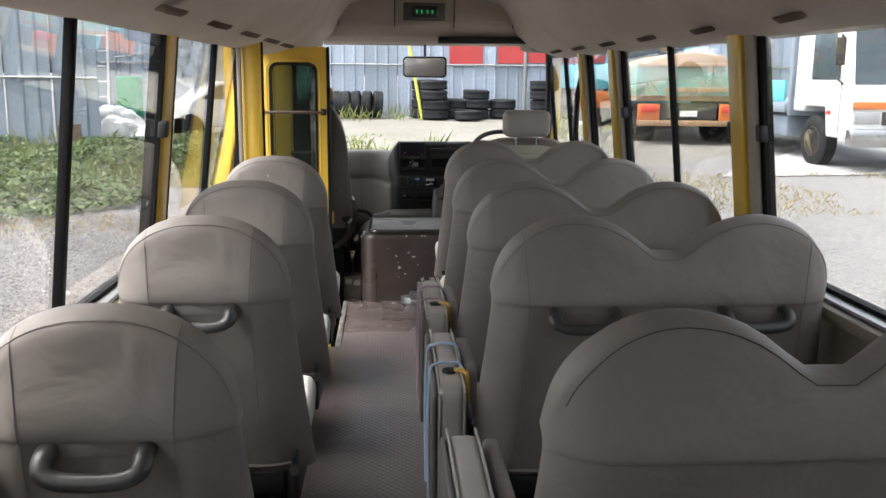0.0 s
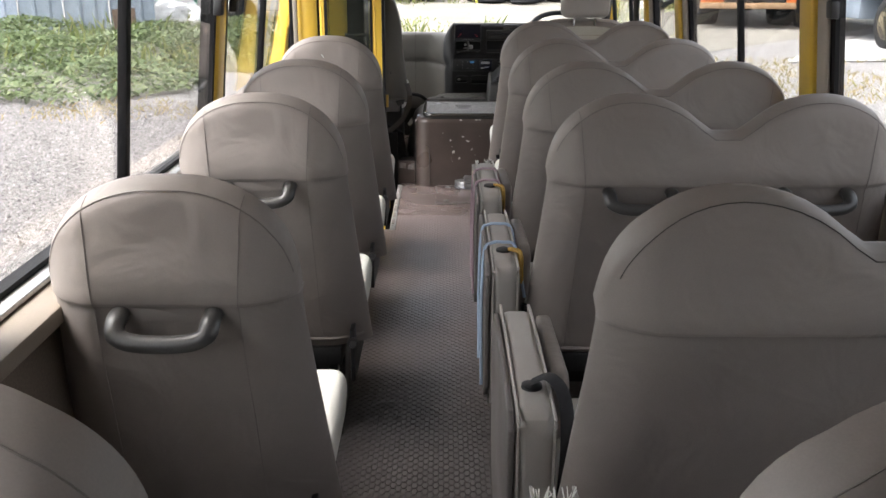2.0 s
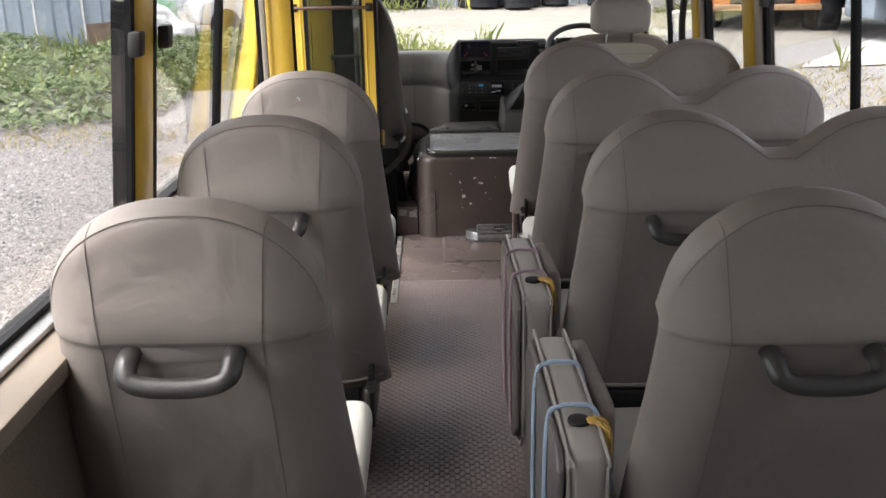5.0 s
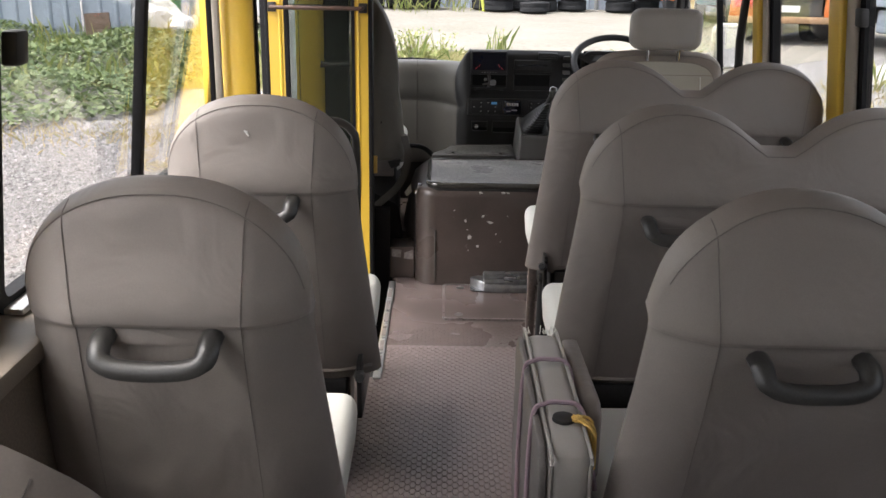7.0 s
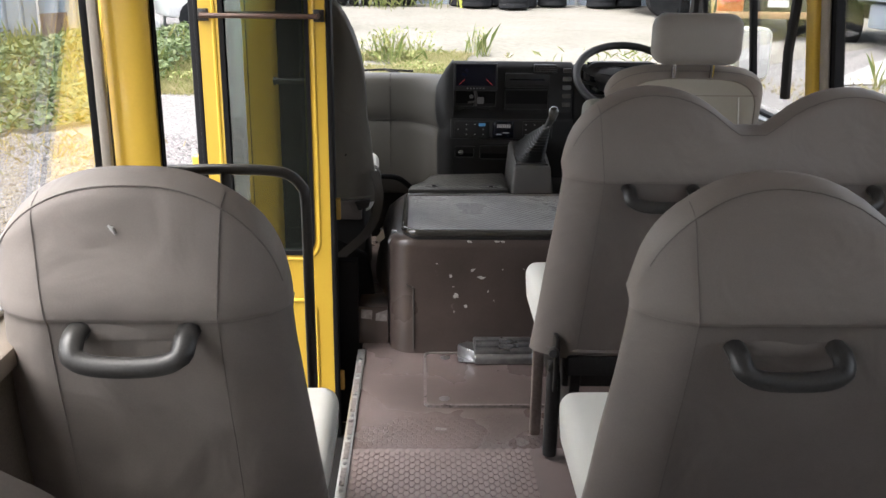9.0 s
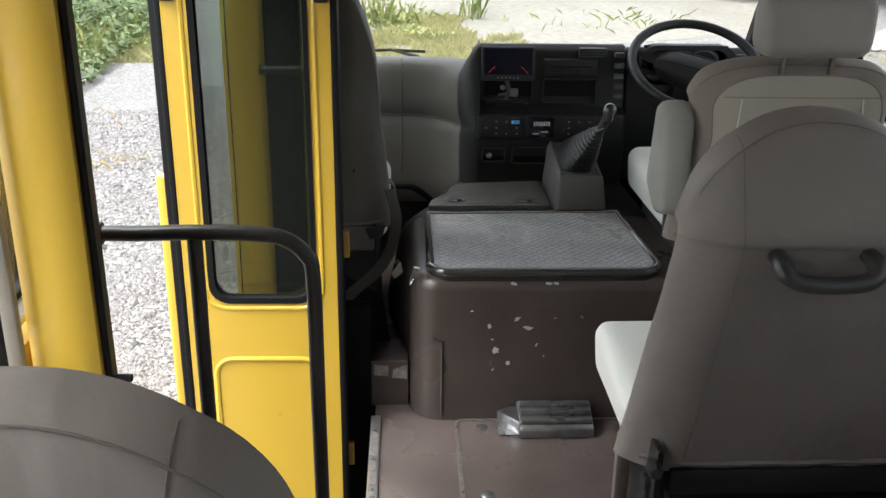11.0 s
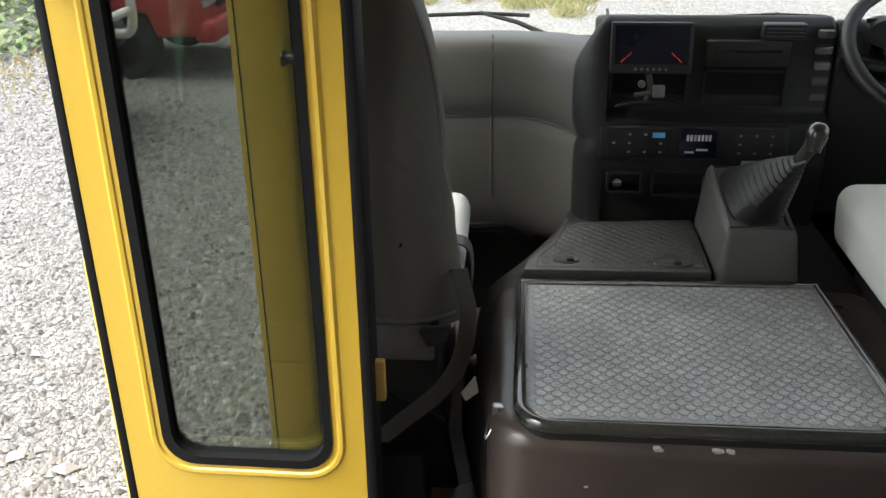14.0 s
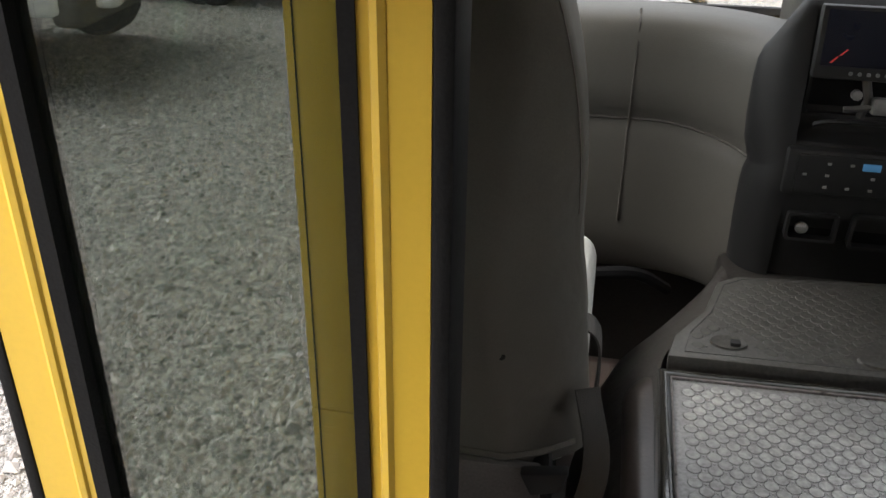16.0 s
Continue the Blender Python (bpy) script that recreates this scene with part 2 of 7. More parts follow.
# Dark colour for the rings and grooves of the lids.
LID_GROOVE = material("lid_groove_dark", (0.085, 0.085, 0.083), 0.6, fine=200, amount=0.5)
LID_DARK = material("dark_lid_rubber", (0.080, 0.078, 0.072), 0.44, second=(0.066, 0.064, 0.059), scale=7, fine=180, amount=0.8, bump=0.2, depth=0.0008)
LID_DARK_STUD = material("dark_lid_studs", (0.095, 0.093, 0.085), 0.36, second=(0.07, 0.068, 0.062), scale=7, fine=120, amount=1.0, bump=0.2, depth=0.0006)
FLANK_VINYL = material("dark_shoulder_vinyl", (0.050, 0.046, 0.043), 0.36, second=(0.036, 0.033, 0.031), scale=6, fine=160, amount=0.8, bump=0.3, depth=0.001, creased=0.25)
BRASS = material("dull_brass", (0.42, 0.31, 0.12), 0.4, metal=0.8, fine=120, amount=0.5)
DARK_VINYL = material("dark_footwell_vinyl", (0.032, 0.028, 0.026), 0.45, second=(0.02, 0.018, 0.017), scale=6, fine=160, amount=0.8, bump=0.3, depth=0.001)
SCRAPE = material("bare_scrape", (0.55, 0.54, 0.52), 0.6, fine=200, amount=0.6)
SCREEN = material("dark_screen", (0.008, 0.010, 0.020), 0.12, second=(0.012, 0.015, 0.028), fine=20, amount=0.3, bump=0)
CHROME = material("satin_knob", (0.55, 0.55, 0.55), 0.2, metal=1.0, fine=200, amount=0.2, bump=0)
SILVER_PLASTIC = material("silver_plastic", (0.22, 0.22, 0.22), 0.35, metal=0.4, fine=200, amount=0.3)
PRINT = material("white_print", (0.7, 0.7, 0.68), 0.6, fine=100, amount=0.2, bump=0)
DIM_PRINT = material("worn_print", (0.30, 0.30, 0.29), 0.6, fine=100, amount=0.3, bump=0)
RED_PRINT = glowing("red_guide_line", (0.6, 0.05, 0.04), 0.08)
BLUE_KEY = glowing("blue_switch", (0.07, 0.22, 0.42), 0.06)
CLOCK_GREEN = glowing("green_digits", (0.02, 0.40, 0.12), 0.12)
WINDOW = glass("window_glass", (0.945, 0.95, 0.945), mirrored=0.03)
TINTED = glass("tinted_door_glass", (0.42, 0.53, 0.475), mirrored=0.170, sheen=(0.94, 1.0, 0.96), dust=0.02)
PLAIN_TINT = glass("green_door_glass", (0.46, 0.58, 0.52), mirrored=0.045)
# Rear glass and lining, out of view, kept dark to hold back light.
REAR_TINT = glass("dark_rear_glass", (0.05, 0.065, 0.06), mirrored=0.06)
REAR_LINING = material("dark_rear_lining", (0.10, 0.09, 0.08), 0.8, second=(0.075, 0.067, 0.06), scale=3, fine=200, amount=0.5)
MIRROR = material("mirror_glass", (0.85, 0.87, 0.87), 0.02, metal=1.0, amount=0.02, bump=0)
ROPE_BLUE = material("pale_blue_cord", (0.42, 0.55, 0.72), 0.8, fine=900, amount=0.6, bump=0.8)
ROPE_MAUVE = material("mauve_rope", (0.42, 0.31, 0.36), 0.85, fine=900, amount=0.7, bump=0.8)
TWINE = material("yellow_twine", (0.72, 0.46, 0.12), 0.85, fine=700, amount=0.7, bump=0.8)
BELT = material("woven_belt", (0.03, 0.03, 0.033), 0.8, fine=900, amount=0.5, bump=0.8)
GREY_BELT = material("grey_belt", (0.085, 0.08, 0.074), 0.8, fine=900, amount=0.5, bump=0.8)
DULL_TAPE = material("dirty_tape", (0.17, 0.15, 0.14), 0.5, second=(0.3, 0.29, 0.28), scale=30, fine=60, amount=0.7)
TAPE = material("silver_tape", (0.45, 0.45, 0.45), 0.35, metal=0.5, fine=60, amount=0.5)


# ---- building helpers ----
def finish(bm, name, mat, smooth=40):
    bmesh.ops.recalc_face_normals(bm, faces=bm.faces[:])
    me = bpy.data.meshes.new(name)
    bm.to_mesh(me)
    bm.free()
    me.materials.append(mat)
    me.polygons.foreach_set("use_smooth", [True] * len(me.polygons))
    me.set_sharp_from_angle(angle=radians(smooth))
    return me


def part(name, bm, mat, parent=None, label="", smooth=40):
    ob = new(name, finish(bm, name, mat, smooth) if isinstance(bm, bmesh.types.BMesh) else bm)
    if parent:
        ob.parent = parent
    return tagged(ob, label)


def thing(name, label, category, at=(0, 0, 0), turn=0, group="", kind=""):
    ob = new(name)
    ob.empty_display_size = 0.1
    ob.matrix_basis = pose(*at, 0, 0, turn)
    return tagged(ob, label, category, group, kind)


def add(bm, other):
    """Joins another bmesh into bm."""
    me = bpy.data.meshes.new("joined")
    other.to_mesh(me)
    other.free()
    bm.from_mesh(me)
    bpy.data.meshes.remove(me)
    return bm


def block(x0, x1, y0, y1, z0, z1, bevel=0.0, steps=2, m=None):
    bm = bmesh.new()
    bmesh.ops.create_cube(bm, size=1)
    for v in bm.verts:
        v.co = Vector((x0 + (v.co.x + 0.5) * (x1 - x0), y0 + (v.co.y + 0.5) * (y1 - y0), z0 + (v.co.z + 0.5) * (z1 - z0)))
    if bevel:
        bmesh.ops.bevel(bm, geom=bm.edges[:], offset=bevel, segments=steps, affect="EDGES", profile=0.5)
    if m:
        bm.transform(m)
    return bm


def prism(points, axis, a, b, bevel=0.0, steps=2):
    """A closed outline drawn in the plane across axis ('x': y,z; 'y': x,z; 'z': x,y), drawn out from a to b."""
    put = {"x": lambda p, d: (d, p[0], p[1]), "y": lambda p, d: (p[0], d, p[1]), "z": lambda p, d: (p[0], p[1], d)}[axis]
    bm = bmesh.new()
    low = [bm.verts.new(put(p, a)) for p in points]
    high = [bm.verts.new(put(p, b)) for p in points]
    n = len(points)
    bm.faces.new(low)
    bm.faces.new(high[::-1])
    for i in range(n):
        bm.faces.new((low[i], high[i], high[(i + 1) % n], low[(i + 1) % n]))
    bmesh.ops.recalc_face_normals(bm, faces=bm.faces[:])
    if bevel:
        bmesh.ops.bevel(bm, geom=bm.edges[:], offset=bevel, segments=steps, affect="EDGES", profile=0.5)
    return bm


def rounded(x0, x1, y0, y1, r, n=5):
    """The outline of a rounded rectangle."""
    out = []
    for cx, cy, a0 in ((x1 - r, y1 - r, 0), (x0 + r, y1 - r, 90), (x0 + r, y0 + r, 180), (x1 - r, y0 + r, 270)):
        for i in range(n + 1):
            a = radians(a0 + 90 * i / n)
            out.append((cx + r * math.cos(a), cy + r * math.sin(a)))
    return out


def ring_prism(outer, inner, axis, a, b):
    """A frame between two outlines of equally many points, drawn out from a to b."""
    put = {"x": lambda p, d: (d, p[0], p[1]), "y": lambda p, d: (p[0], d, p[1]), "z": lambda p, d: (p[0], p[1], d)}[axis]
    bm = bmesh.new()
    rows = [[bm.verts.new(put(p, d)) for p in o] for o, d in ((outer, a), (outer, b), (inner, b), (inner, a))]
    n = len(outer)
    for k in range(4):
        r, s = rows[k], rows[(k + 1) % 4]
        for i in range(n):
            bm.faces.new((r[i], r[(i + 1) % n], s[(i + 1) % n], s[i]))
    return bm


def smooth_path(points, steps=6):
    """Catmull-Rom through the points."""
    p = [Vector(q) for q in points]
    p = [p[0] * 2 - p[1], *p, p[-1] * 2 - p[-2]]
    out = []
    for i in range(1, len(p) - 2):
        for k in range(steps):
            t = k / steps
            a, b, c, d = p[i - 1], p[i], p[i + 1], p[i + 2]
            out.append(0.5 * (2 * b + (c - a) * t + (2 * a - 5 * b + 4 * c - d) * t * t + (3 * b - a - 3 * c + d) * t ** 3))
    return out + [p[-2]]


def tube(points, r, n=8, closed=False, flat=1.0):
    """A round bar along points; r may be a list; flat squashes it along its second side."""
    pts = [Vector(p) for p in points]
    bm = bmesh.new()
    rings, side = [], None
    for i, p in enumerate(pts):
        a = pts[i - 1] if i or closed else p
        b = pts[(i + 1) % len(pts)] if i < len(pts) - 1 or closed else p
        d = (b - a).normalized()
        if side is None:
            side = d.orthogonal().normalized() if abs(d.z) > 0.9 else d.cross(Vector((0, 0, 1))).normalized()
        side = (side - d * side.dot(d)).normalized()
        up = side.cross(d)
        rad = r[i] if isinstance(r, (list, tuple)) else r
        rings.append([bm.verts.new(p + rad * (math.cos(2 * math.pi * k / n) * side + flat * math.sin(2 * math.pi * k / n) * up)) for k in range(n)])
    m = len(rings)
    for i in range(m if closed else m - 1):
        s, t = rings[i], rings[(i + 1) % m]
        for k in range(n):
            bm.faces.new((s[k], s[(k + 1) % n], t[(k + 1) % n], t[k]))
    if not closed:
        bm.faces.new(rings[0][::-1])
        bm.faces.new(rings[-1])
    return bm


def ribbon(points, wide, thick, across):
    """A flat band along points, its width lying along the given direction."""
    pts, bm = [Vector(p) for p in points], bmesh.new()
    rings = []
    for i, p in enumerate(pts):
        d = (pts[min(i + 1, len(pts) - 1)] - pts[max(i - 1, 0)]).normalized()
        w = Vector(across)
        w = (w - d * w.dot(d)).normalized() * wide / 2
        t = w.cross(d).normalized() * thick / 2
        rings.append([bm.verts.new(p + q) for q in (w + t, w * 0.4 + t * 1.6, -w * 0.4 + t * 1.6, -w + t, -w - t, w - t)])
    for s, t in zip(rings, rings[1:]):
        for k in range(6):
            bm.faces.new((s[k], s[(k + 1) % 6], t[(k + 1) % 6], t[k]))
    bm.faces.new(rings[0][::-1])
    bm.faces.new(rings[-1])
    return bm


def disc(centre, r, depth, axis="y", n=20, bevel=0.0):
    pts = [(r * math.cos(2 * math.pi * k / n), r * math.sin(2 * math.pi * k / n)) for k in range(n)]
    bm = prism(pts, axis, -depth / 2, depth / 2, bevel)
    bm.transform(Matrix.Translation(centre))
    return bm


def lathe(profile, n=24, axis="z"):
    """Turns (radius, height) points about an axis."""
    bm = bmesh.new()
    rings = []
    for r, h in profile:
        ring = []
        for k in range(n):
            a = 2 * math.pi * k / n
            c, s = r * math.cos(a), r * math.sin(a)
            ring.append(bm.verts.new({"z": (c, s, h), "x": (h, c, s), "y": (c, h, s)}[axis]))
        rings.append(ring)
    for i in range(len(rings) - 1):
        for k in range(n):
            bm.faces.new((rings[i][k], rings[i][(k + 1) % n], rings[i + 1][(k + 1) % n], rings[i + 1][k]))
    if profile[0][0] > 1e-5:
        bm.faces.new(rings[0][::-1])
    if profile[-1][0] > 1e-5:
        bm.faces.new(rings[-1])
    bmesh.ops.remove_doubles(bm, verts=bm.verts[:], dist=1e-6)
    return bm


def raw_mesh(name, verts, faces, mat, smooth=False):
    me = bpy.data.meshes.new(name)
    verts, faces = np.asarray(verts, dtype=np.float32), np.asarray(faces, dtype=np.int32)
    me.vertices.add(len(verts))
    me.vertices.foreach_set("co", verts.ravel())
    k = faces.shape[1]
    me.loops.add(faces.size)
    me.loops.foreach_set("vertex_index", faces.ravel())
    me.polygons.add(len(faces))
    me.polygons.foreach_set("loop_start", np.arange(0, faces.size, k, dtype=np.int32))
    me.polygons.foreach_set("use_smooth", np.full(len(faces), smooth))
    me.update(calc_edges=True)
    me.materials.append(mat)
    return me


def inside(x, y, outline):
    """Whether a point lies inside an outline."""
    odd = False
    for (x0, y0), (x1, y1) in zip(outline, outline[1:] + outline[:1]):
        if (y0 > y) != (y1 > y) and x < x0 + (y - y0) * (x1 - x0) / (y1 - y0):
            odd = not odd
    return odd


def studs(name, outline, dx, dy, rx, ry, high, z, mat, skip=()):
    """Raised six-sided pads in staggered rows over an outline, in one mesh."""
    xs, ys = [p[0] for p in outline], [p[1] for p in outline]
    verts, faces = [], []
    ring = [(1, 0), (0.5, 1), (-0.5, 1), (-1, 0), (-0.5, -1), (0.5, -1)]
    for j in range(int((max(ys) - min(ys)) / dy) + 1):
        for i in range(int((max(xs) - min(xs)) / dx) + 2):
            x, y = min(xs) + (i + 0.5 * (j % 2)) * dx, min(ys) + j * dy
            if not inside(x, y, outline) or any((x - a) ** 2 + (y - b) ** 2 < r * r for a, b, r in skip):
                continue
            o = len(verts)
            verts += [(x + rx * c, y + ry * s, z) for c, s in ring] + [(x + rx * 0.87 * c, y + ry * 0.87 * s, z + high) for c, s in ring]
            faces += [(o + q, o + (q + 1) % 6, o + 6 + (q + 1) % 6, o + 6 + q) for q in range(6)]
            faces += [(o + 6, o + 7, o + 8, o + 9), (o + 6, o + 9, o + 10, o + 11)]
    return raw_mesh(name, verts, faces, mat)


def lid_pads(parent, outline, z, mat, label, skip=()):
    """Round pads in a close stagger, each in a dark groove, with a small pip where four of them meet."""
    dx, dy = 0.026, 0.0128
    xs, ys = [p[0] for p in outline], [p[1] for p in outline]
    meshes = {"groove": ([], []), "pad": ([], []), "pip": ([], [])}

    def add(kind, x, y, rx, ry, low, high, n=12):
        verts, faces = meshes[kind]
        o = len(verts)
        turns = [(math.cos(2 * math.pi * q / n), math.sin(2 * math.pi * q / n)) for q in range(n)]
        verts += [(x + rx * c, y + ry * d, low) for c, d in turns] + [(x + rx * 0.93 * c, y + ry * 0.93 * d, high) for c, d in turns]
        faces += [(o + q, o + (q + 1) % n, o + n + (q + 1) % n, o + n + q) for q in range(n)] + [(o + n, o + n + q, o + n + q + 1, o + n + q + 2) for q in range(1, n - 1, 2)]

    for j in range(int((max(ys) - min(ys)) / dy) + 1):
        for i in range(int((max(xs) - min(xs)) / dx) + 2):
            x, y = min(xs) + (i + 0.5 * (j % 2)) * dx, min(ys) + j * dy
            if not inside(x, y, outline) or any((x - a) ** 2 + (y - b) ** 2 < r * r for a, b, r in skip):
                continue
            add("groove", x, y, 0.0097, 0.0092, z, z + 0.0003)
            add("pad", x, y, 0.0090, 0.0085, z + 0.0003, z + 0.0008)
            add("pip", x + 0.013, y, 0.0020, 0.0018, z, z + 0.0008, 6)
    tagged(part("groove_field", raw_mesh("groove_field", *meshes["groove"], LID_GROOVE), None, parent), "dark grooves round the pads", kind="stuff")
    tagged(part("pad_field", raw_mesh("pad_field", *meshes["pad"], mat), None, parent), label, kind="stuff")
    tagged(part("pip_field", raw_mesh("pip_field", *meshes["pip"], mat), None, parent), "small pips between the pads", kind="stuff")


# ---- the bus body ----
LEFT, RIGHT, MID = -0.66, 1.13, 0.235
REAR, NOSE = -0.80, 6.62
SILL, HEAD = 0.735, 1.445

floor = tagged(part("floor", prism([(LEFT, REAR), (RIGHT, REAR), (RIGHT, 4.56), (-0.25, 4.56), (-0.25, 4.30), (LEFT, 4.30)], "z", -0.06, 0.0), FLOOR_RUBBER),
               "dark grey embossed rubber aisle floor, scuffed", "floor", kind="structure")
floor_front = tagged(part("floor_front", prism([(-0.25, 4.56), (RIGHT, 4.56), (RIGHT, NOSE), (-0.25, NOSE)], "z", -0.06, 0.0), FLOOR_FRONT),
                     "smooth worn brown vinyl floor by the entrance", "floor", kind="structure")
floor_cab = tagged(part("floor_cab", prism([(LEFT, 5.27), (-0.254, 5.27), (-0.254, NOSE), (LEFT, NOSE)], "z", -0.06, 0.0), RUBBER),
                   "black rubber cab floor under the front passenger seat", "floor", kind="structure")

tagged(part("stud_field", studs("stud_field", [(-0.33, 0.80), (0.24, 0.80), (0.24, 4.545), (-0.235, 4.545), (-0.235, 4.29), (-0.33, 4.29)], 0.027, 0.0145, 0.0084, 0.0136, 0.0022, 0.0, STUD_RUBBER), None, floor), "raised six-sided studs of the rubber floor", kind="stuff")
tagged(part("stud_field", studs("stud_field", [(-0.23, 4.57), (0.62, 4.57), (0.62, 4.70), (0.3, 4.77), (-0.1, 4.73), (-0.22, 4.66)], 0.027, 0.0145, 0.0084, 0.0136, 0.0007, 0.0, FLOOR_FRONT), None, floor_front), "worn studs fading into the smooth floor", kind="stuff")

# entrance well with its steps
steps = tagged(part("entrance_step", block(-0.70, -0.25, 4.36, 5.26, -0.36, -0.30, 0.004), RUBBER), "dark rubber step of the entrance well", "step", kind="structure")
part("riser", block(-0.262, -0.25, 4.30, 5.27, -0.30, -0.062), BROWN_VINYL, steps)
part("well_back", block(-0.70, -0.264, 4.32, 4.36, -0.30, -0.06), BROWN_VINYL, steps)
part("well_front", block(-0.70, -0.264, 5.265, 5.30, -0.30, 0.30), RUBBER, steps)
strip = tagged(part("edge_strip", block(-0.262, -0.236, 4.28, 5.2, 0.001, 0.008, 0.002), ALUMINIUM), "scuffed metal edging strip along the entrance well", "edging strip", kind="structure")
for i in range(6):
    part("grip_insert", block(-0.256, -0.242, 4.362 + 0.13 * i, 4.448 + 0.13 * i, 0.0082, 0.0095), SCUFFED, strip, "dark grip insert")
for i in range(7):
    part("screw", disc((-0.249, 4.34 + 0.13 * i, 0.0085), 0.006, 0.003, "z", 10), STEEL, strip)


def leaning(bm, side, slope=0.11):
    """Leans a piece of the side wall inward towards the roof."""
    for v in bm.verts:
        v.co.x -= side * slope * max(0.0, v.co.z - SILL)
    return bm


def window(name, side, y0, y1, latch_ends, divider=True):
    """A sliding bus window in a side wall, with rubber frame, track, panes, bar and latches."""
    x = LEFT - 0.078 if side < 0 else RIGHT + 0.045
    w = thing(name, "sliding bus side window with black rubber frame", "window", kind="structure")
    outer, inner = rounded(y0, y1, SILL, HEAD, 0.03), rounded(y0 + 0.024, y1 - 0.024, SILL + 0.024, HEAD - 0.02, 0.022)
    part("window_frame", leaning(ring_prism(outer, inner, "x", x - 0.014, x + 0.014), side), RUBBER, w)
    part("window_track", block(min(x, x - side * 0.05), max(x, x - side * 0.045), y0 + 0.02, y1 - 0.02, SILL + 0.001, SILL + 0.012, 0.003), ALUMINIUM, w)
    mid = (y0 + y1) / 2
    cuts = ((y0 + 0.02, mid + 0.012, 0.006), (mid - 0.012, y1 - 0.02, -0.006)) if divider else ((y0 + 0.02, y1 - 0.02, 0),)
    for a, b, o in cuts:
        p = part("pane", leaning(block(x + o * side - 0.002, x + o * side + 0.002, a, b, SILL + 0.02, HEAD - 0.016), side), WINDOW, w)
        p.visible_shadow = False
    if divider:
        part("divider_bar", leaning(block(x - 0.011, x + 0.011, mid - 0.014, mid + 0.014, SILL + 0.02, HEAD - 0.018, 0.003), side), RUBBER, w)
    for y in latch_ends:
        a = min(x - side * 0.045, x - side * 0.008)
        part("latch", leaning(block(a + 0.008, a + 0.034, y - 0.02, y + 0.02, 1.115, 1.165, 0.006), side), BLACK, w, "black plastic sash latch")
    return w


def pillar(wall, side, y0, y1, slope=0.11, share=0.42, proud=0.0, deep=0.055):
    """A window post: painted steel with a beige trim strip on its rear half."""
    inner = (LEFT if side < 0 else RIGHT) - side * proud
    a, b = sorted((inner, inner + side * deep))
    mid = y0 + (y1 - y0) * share
    part("pillar", leaning(block(a, b, mid, y1, SILL, 1.60, 0.012, 3), side, slope), YELLOW, wall, "yellow painted window pillar")
    inner += side * 0.014
    a, b = sorted((inner, inner + side * 0.016))
    core = sorted((inner + side * 0.0165, inner + side * (deep - 0.004)))
    part("pillar_core", leaning(block(*core, y0 + 0.001, mid - 0.003, SILL, 1.60), side, slope), RUBBER, wall, "black window channel beside the pillar")
    part("pillar_trim", leaning(block(a, b, y0, mid - 0.002, SILL, 1.60, 0.008, 2), side, slope), TRIM, wall, "beige pillar trim strip")


def side_wall(name, side, label, spans, pillars):
    skin_in = LEFT - 0.02 if side < 0 else RIGHT + 0.02
    skin_out = skin_in + side * 0.06
    a, b = min(skin_in, skin_out), max(skin_in, skin_out)
    wall = thing(name, label, "wall", kind="structure")
    for y0, y1, z0, z1 in spans:
        part("side_panel", block(a, b, y0, y1, z0, z1 - 0.036 if z1 == SILL else z1), YELLOW, wall)
        if z1 <= SILL + 0.01:
            l0, l1 = (skin_in, LEFT) if side < 0 else (RIGHT, skin_in)
            part("lining", block(l0 + (0.001 if side < 0 else 0), l1 - (0 if side < 0 else 0.001), y0, y1, 0.0, SILL - 0.035), SIDE_LINING, wall, "brown vinyl lining below the windows")
            s0, s1 = (LEFT - 0.084, LEFT + 0.03) if side < 0 else (RIGHT - 0.03, RIGHT + 0.03)
            part("sill", block(s0, s1, y0, y1, SILL - 0.034, SILL - 0.001, 0.007), SILL_BROWN, wall, "brown window sill ledge")
    for p in pillars:
        pillar(wall, side, *p)
    return wall


wall_left = side_wall("wall_left", -1, "yellow bus side wall with brown lining under the windows",
                      [(REAR, 4.10, -0.45, SILL), (REAR, 4.37, HEAD, 1.95), (4.37, 5.22, 1.52, 1.95), (5.30, NOSE - 0.1, -0.45, SILL), (5.22, 6.3, HEAD, 1.95), (REAR, -0.42, SILL, HEAD)],
                      [(1.04, 1.22, 0.11, 0.42, -0.062), (2.80, 2.934, 0.11, 0.25, -0.062, 0.04)])
# the deep yellow jamb behind the entrance: its inner edge stands proud of the wall
jamb = [(-0.650, 4.375), (-0.632, 4.362), (-0.567, 4.150), (-0.552, 4.112), (-0.553, 4.094), (-0.566, 4.086), (-0.612, 4.086), (-0.640, 4.104)]
post = [(-0.700, 4.325), (-0.757, 4.345), (-0.757, 4.375), *jamb]
for z0, z1 in ((-0.40, 0.03), (0.034, 1.62)):
    part("door_jamb", prism(post, "z", z0, z1), YELLOW, wall_left, "yellow painted door jamb", smooth=50)
part("side_panel", block(-0.757, -0.702, 4.102, 4.322, -0.45, SILL - 0.036), YELLOW, wall_left)
part("jamb_facing", prism([(-0.629, 4.3535), (-0.6235, 4.3545), (-0.549, 4.122), (-0.556, 4.118)], "z", -0.39, 1.61), RUBBER, wall_left, "dark facing on the inner side of the jamb")
part("window_seal", block(-0.672, -0.656, 4.078, 4.094, SILL, 1.60, 0.004, 2), RUBBER, wall_left, "black seal of the rear sash")
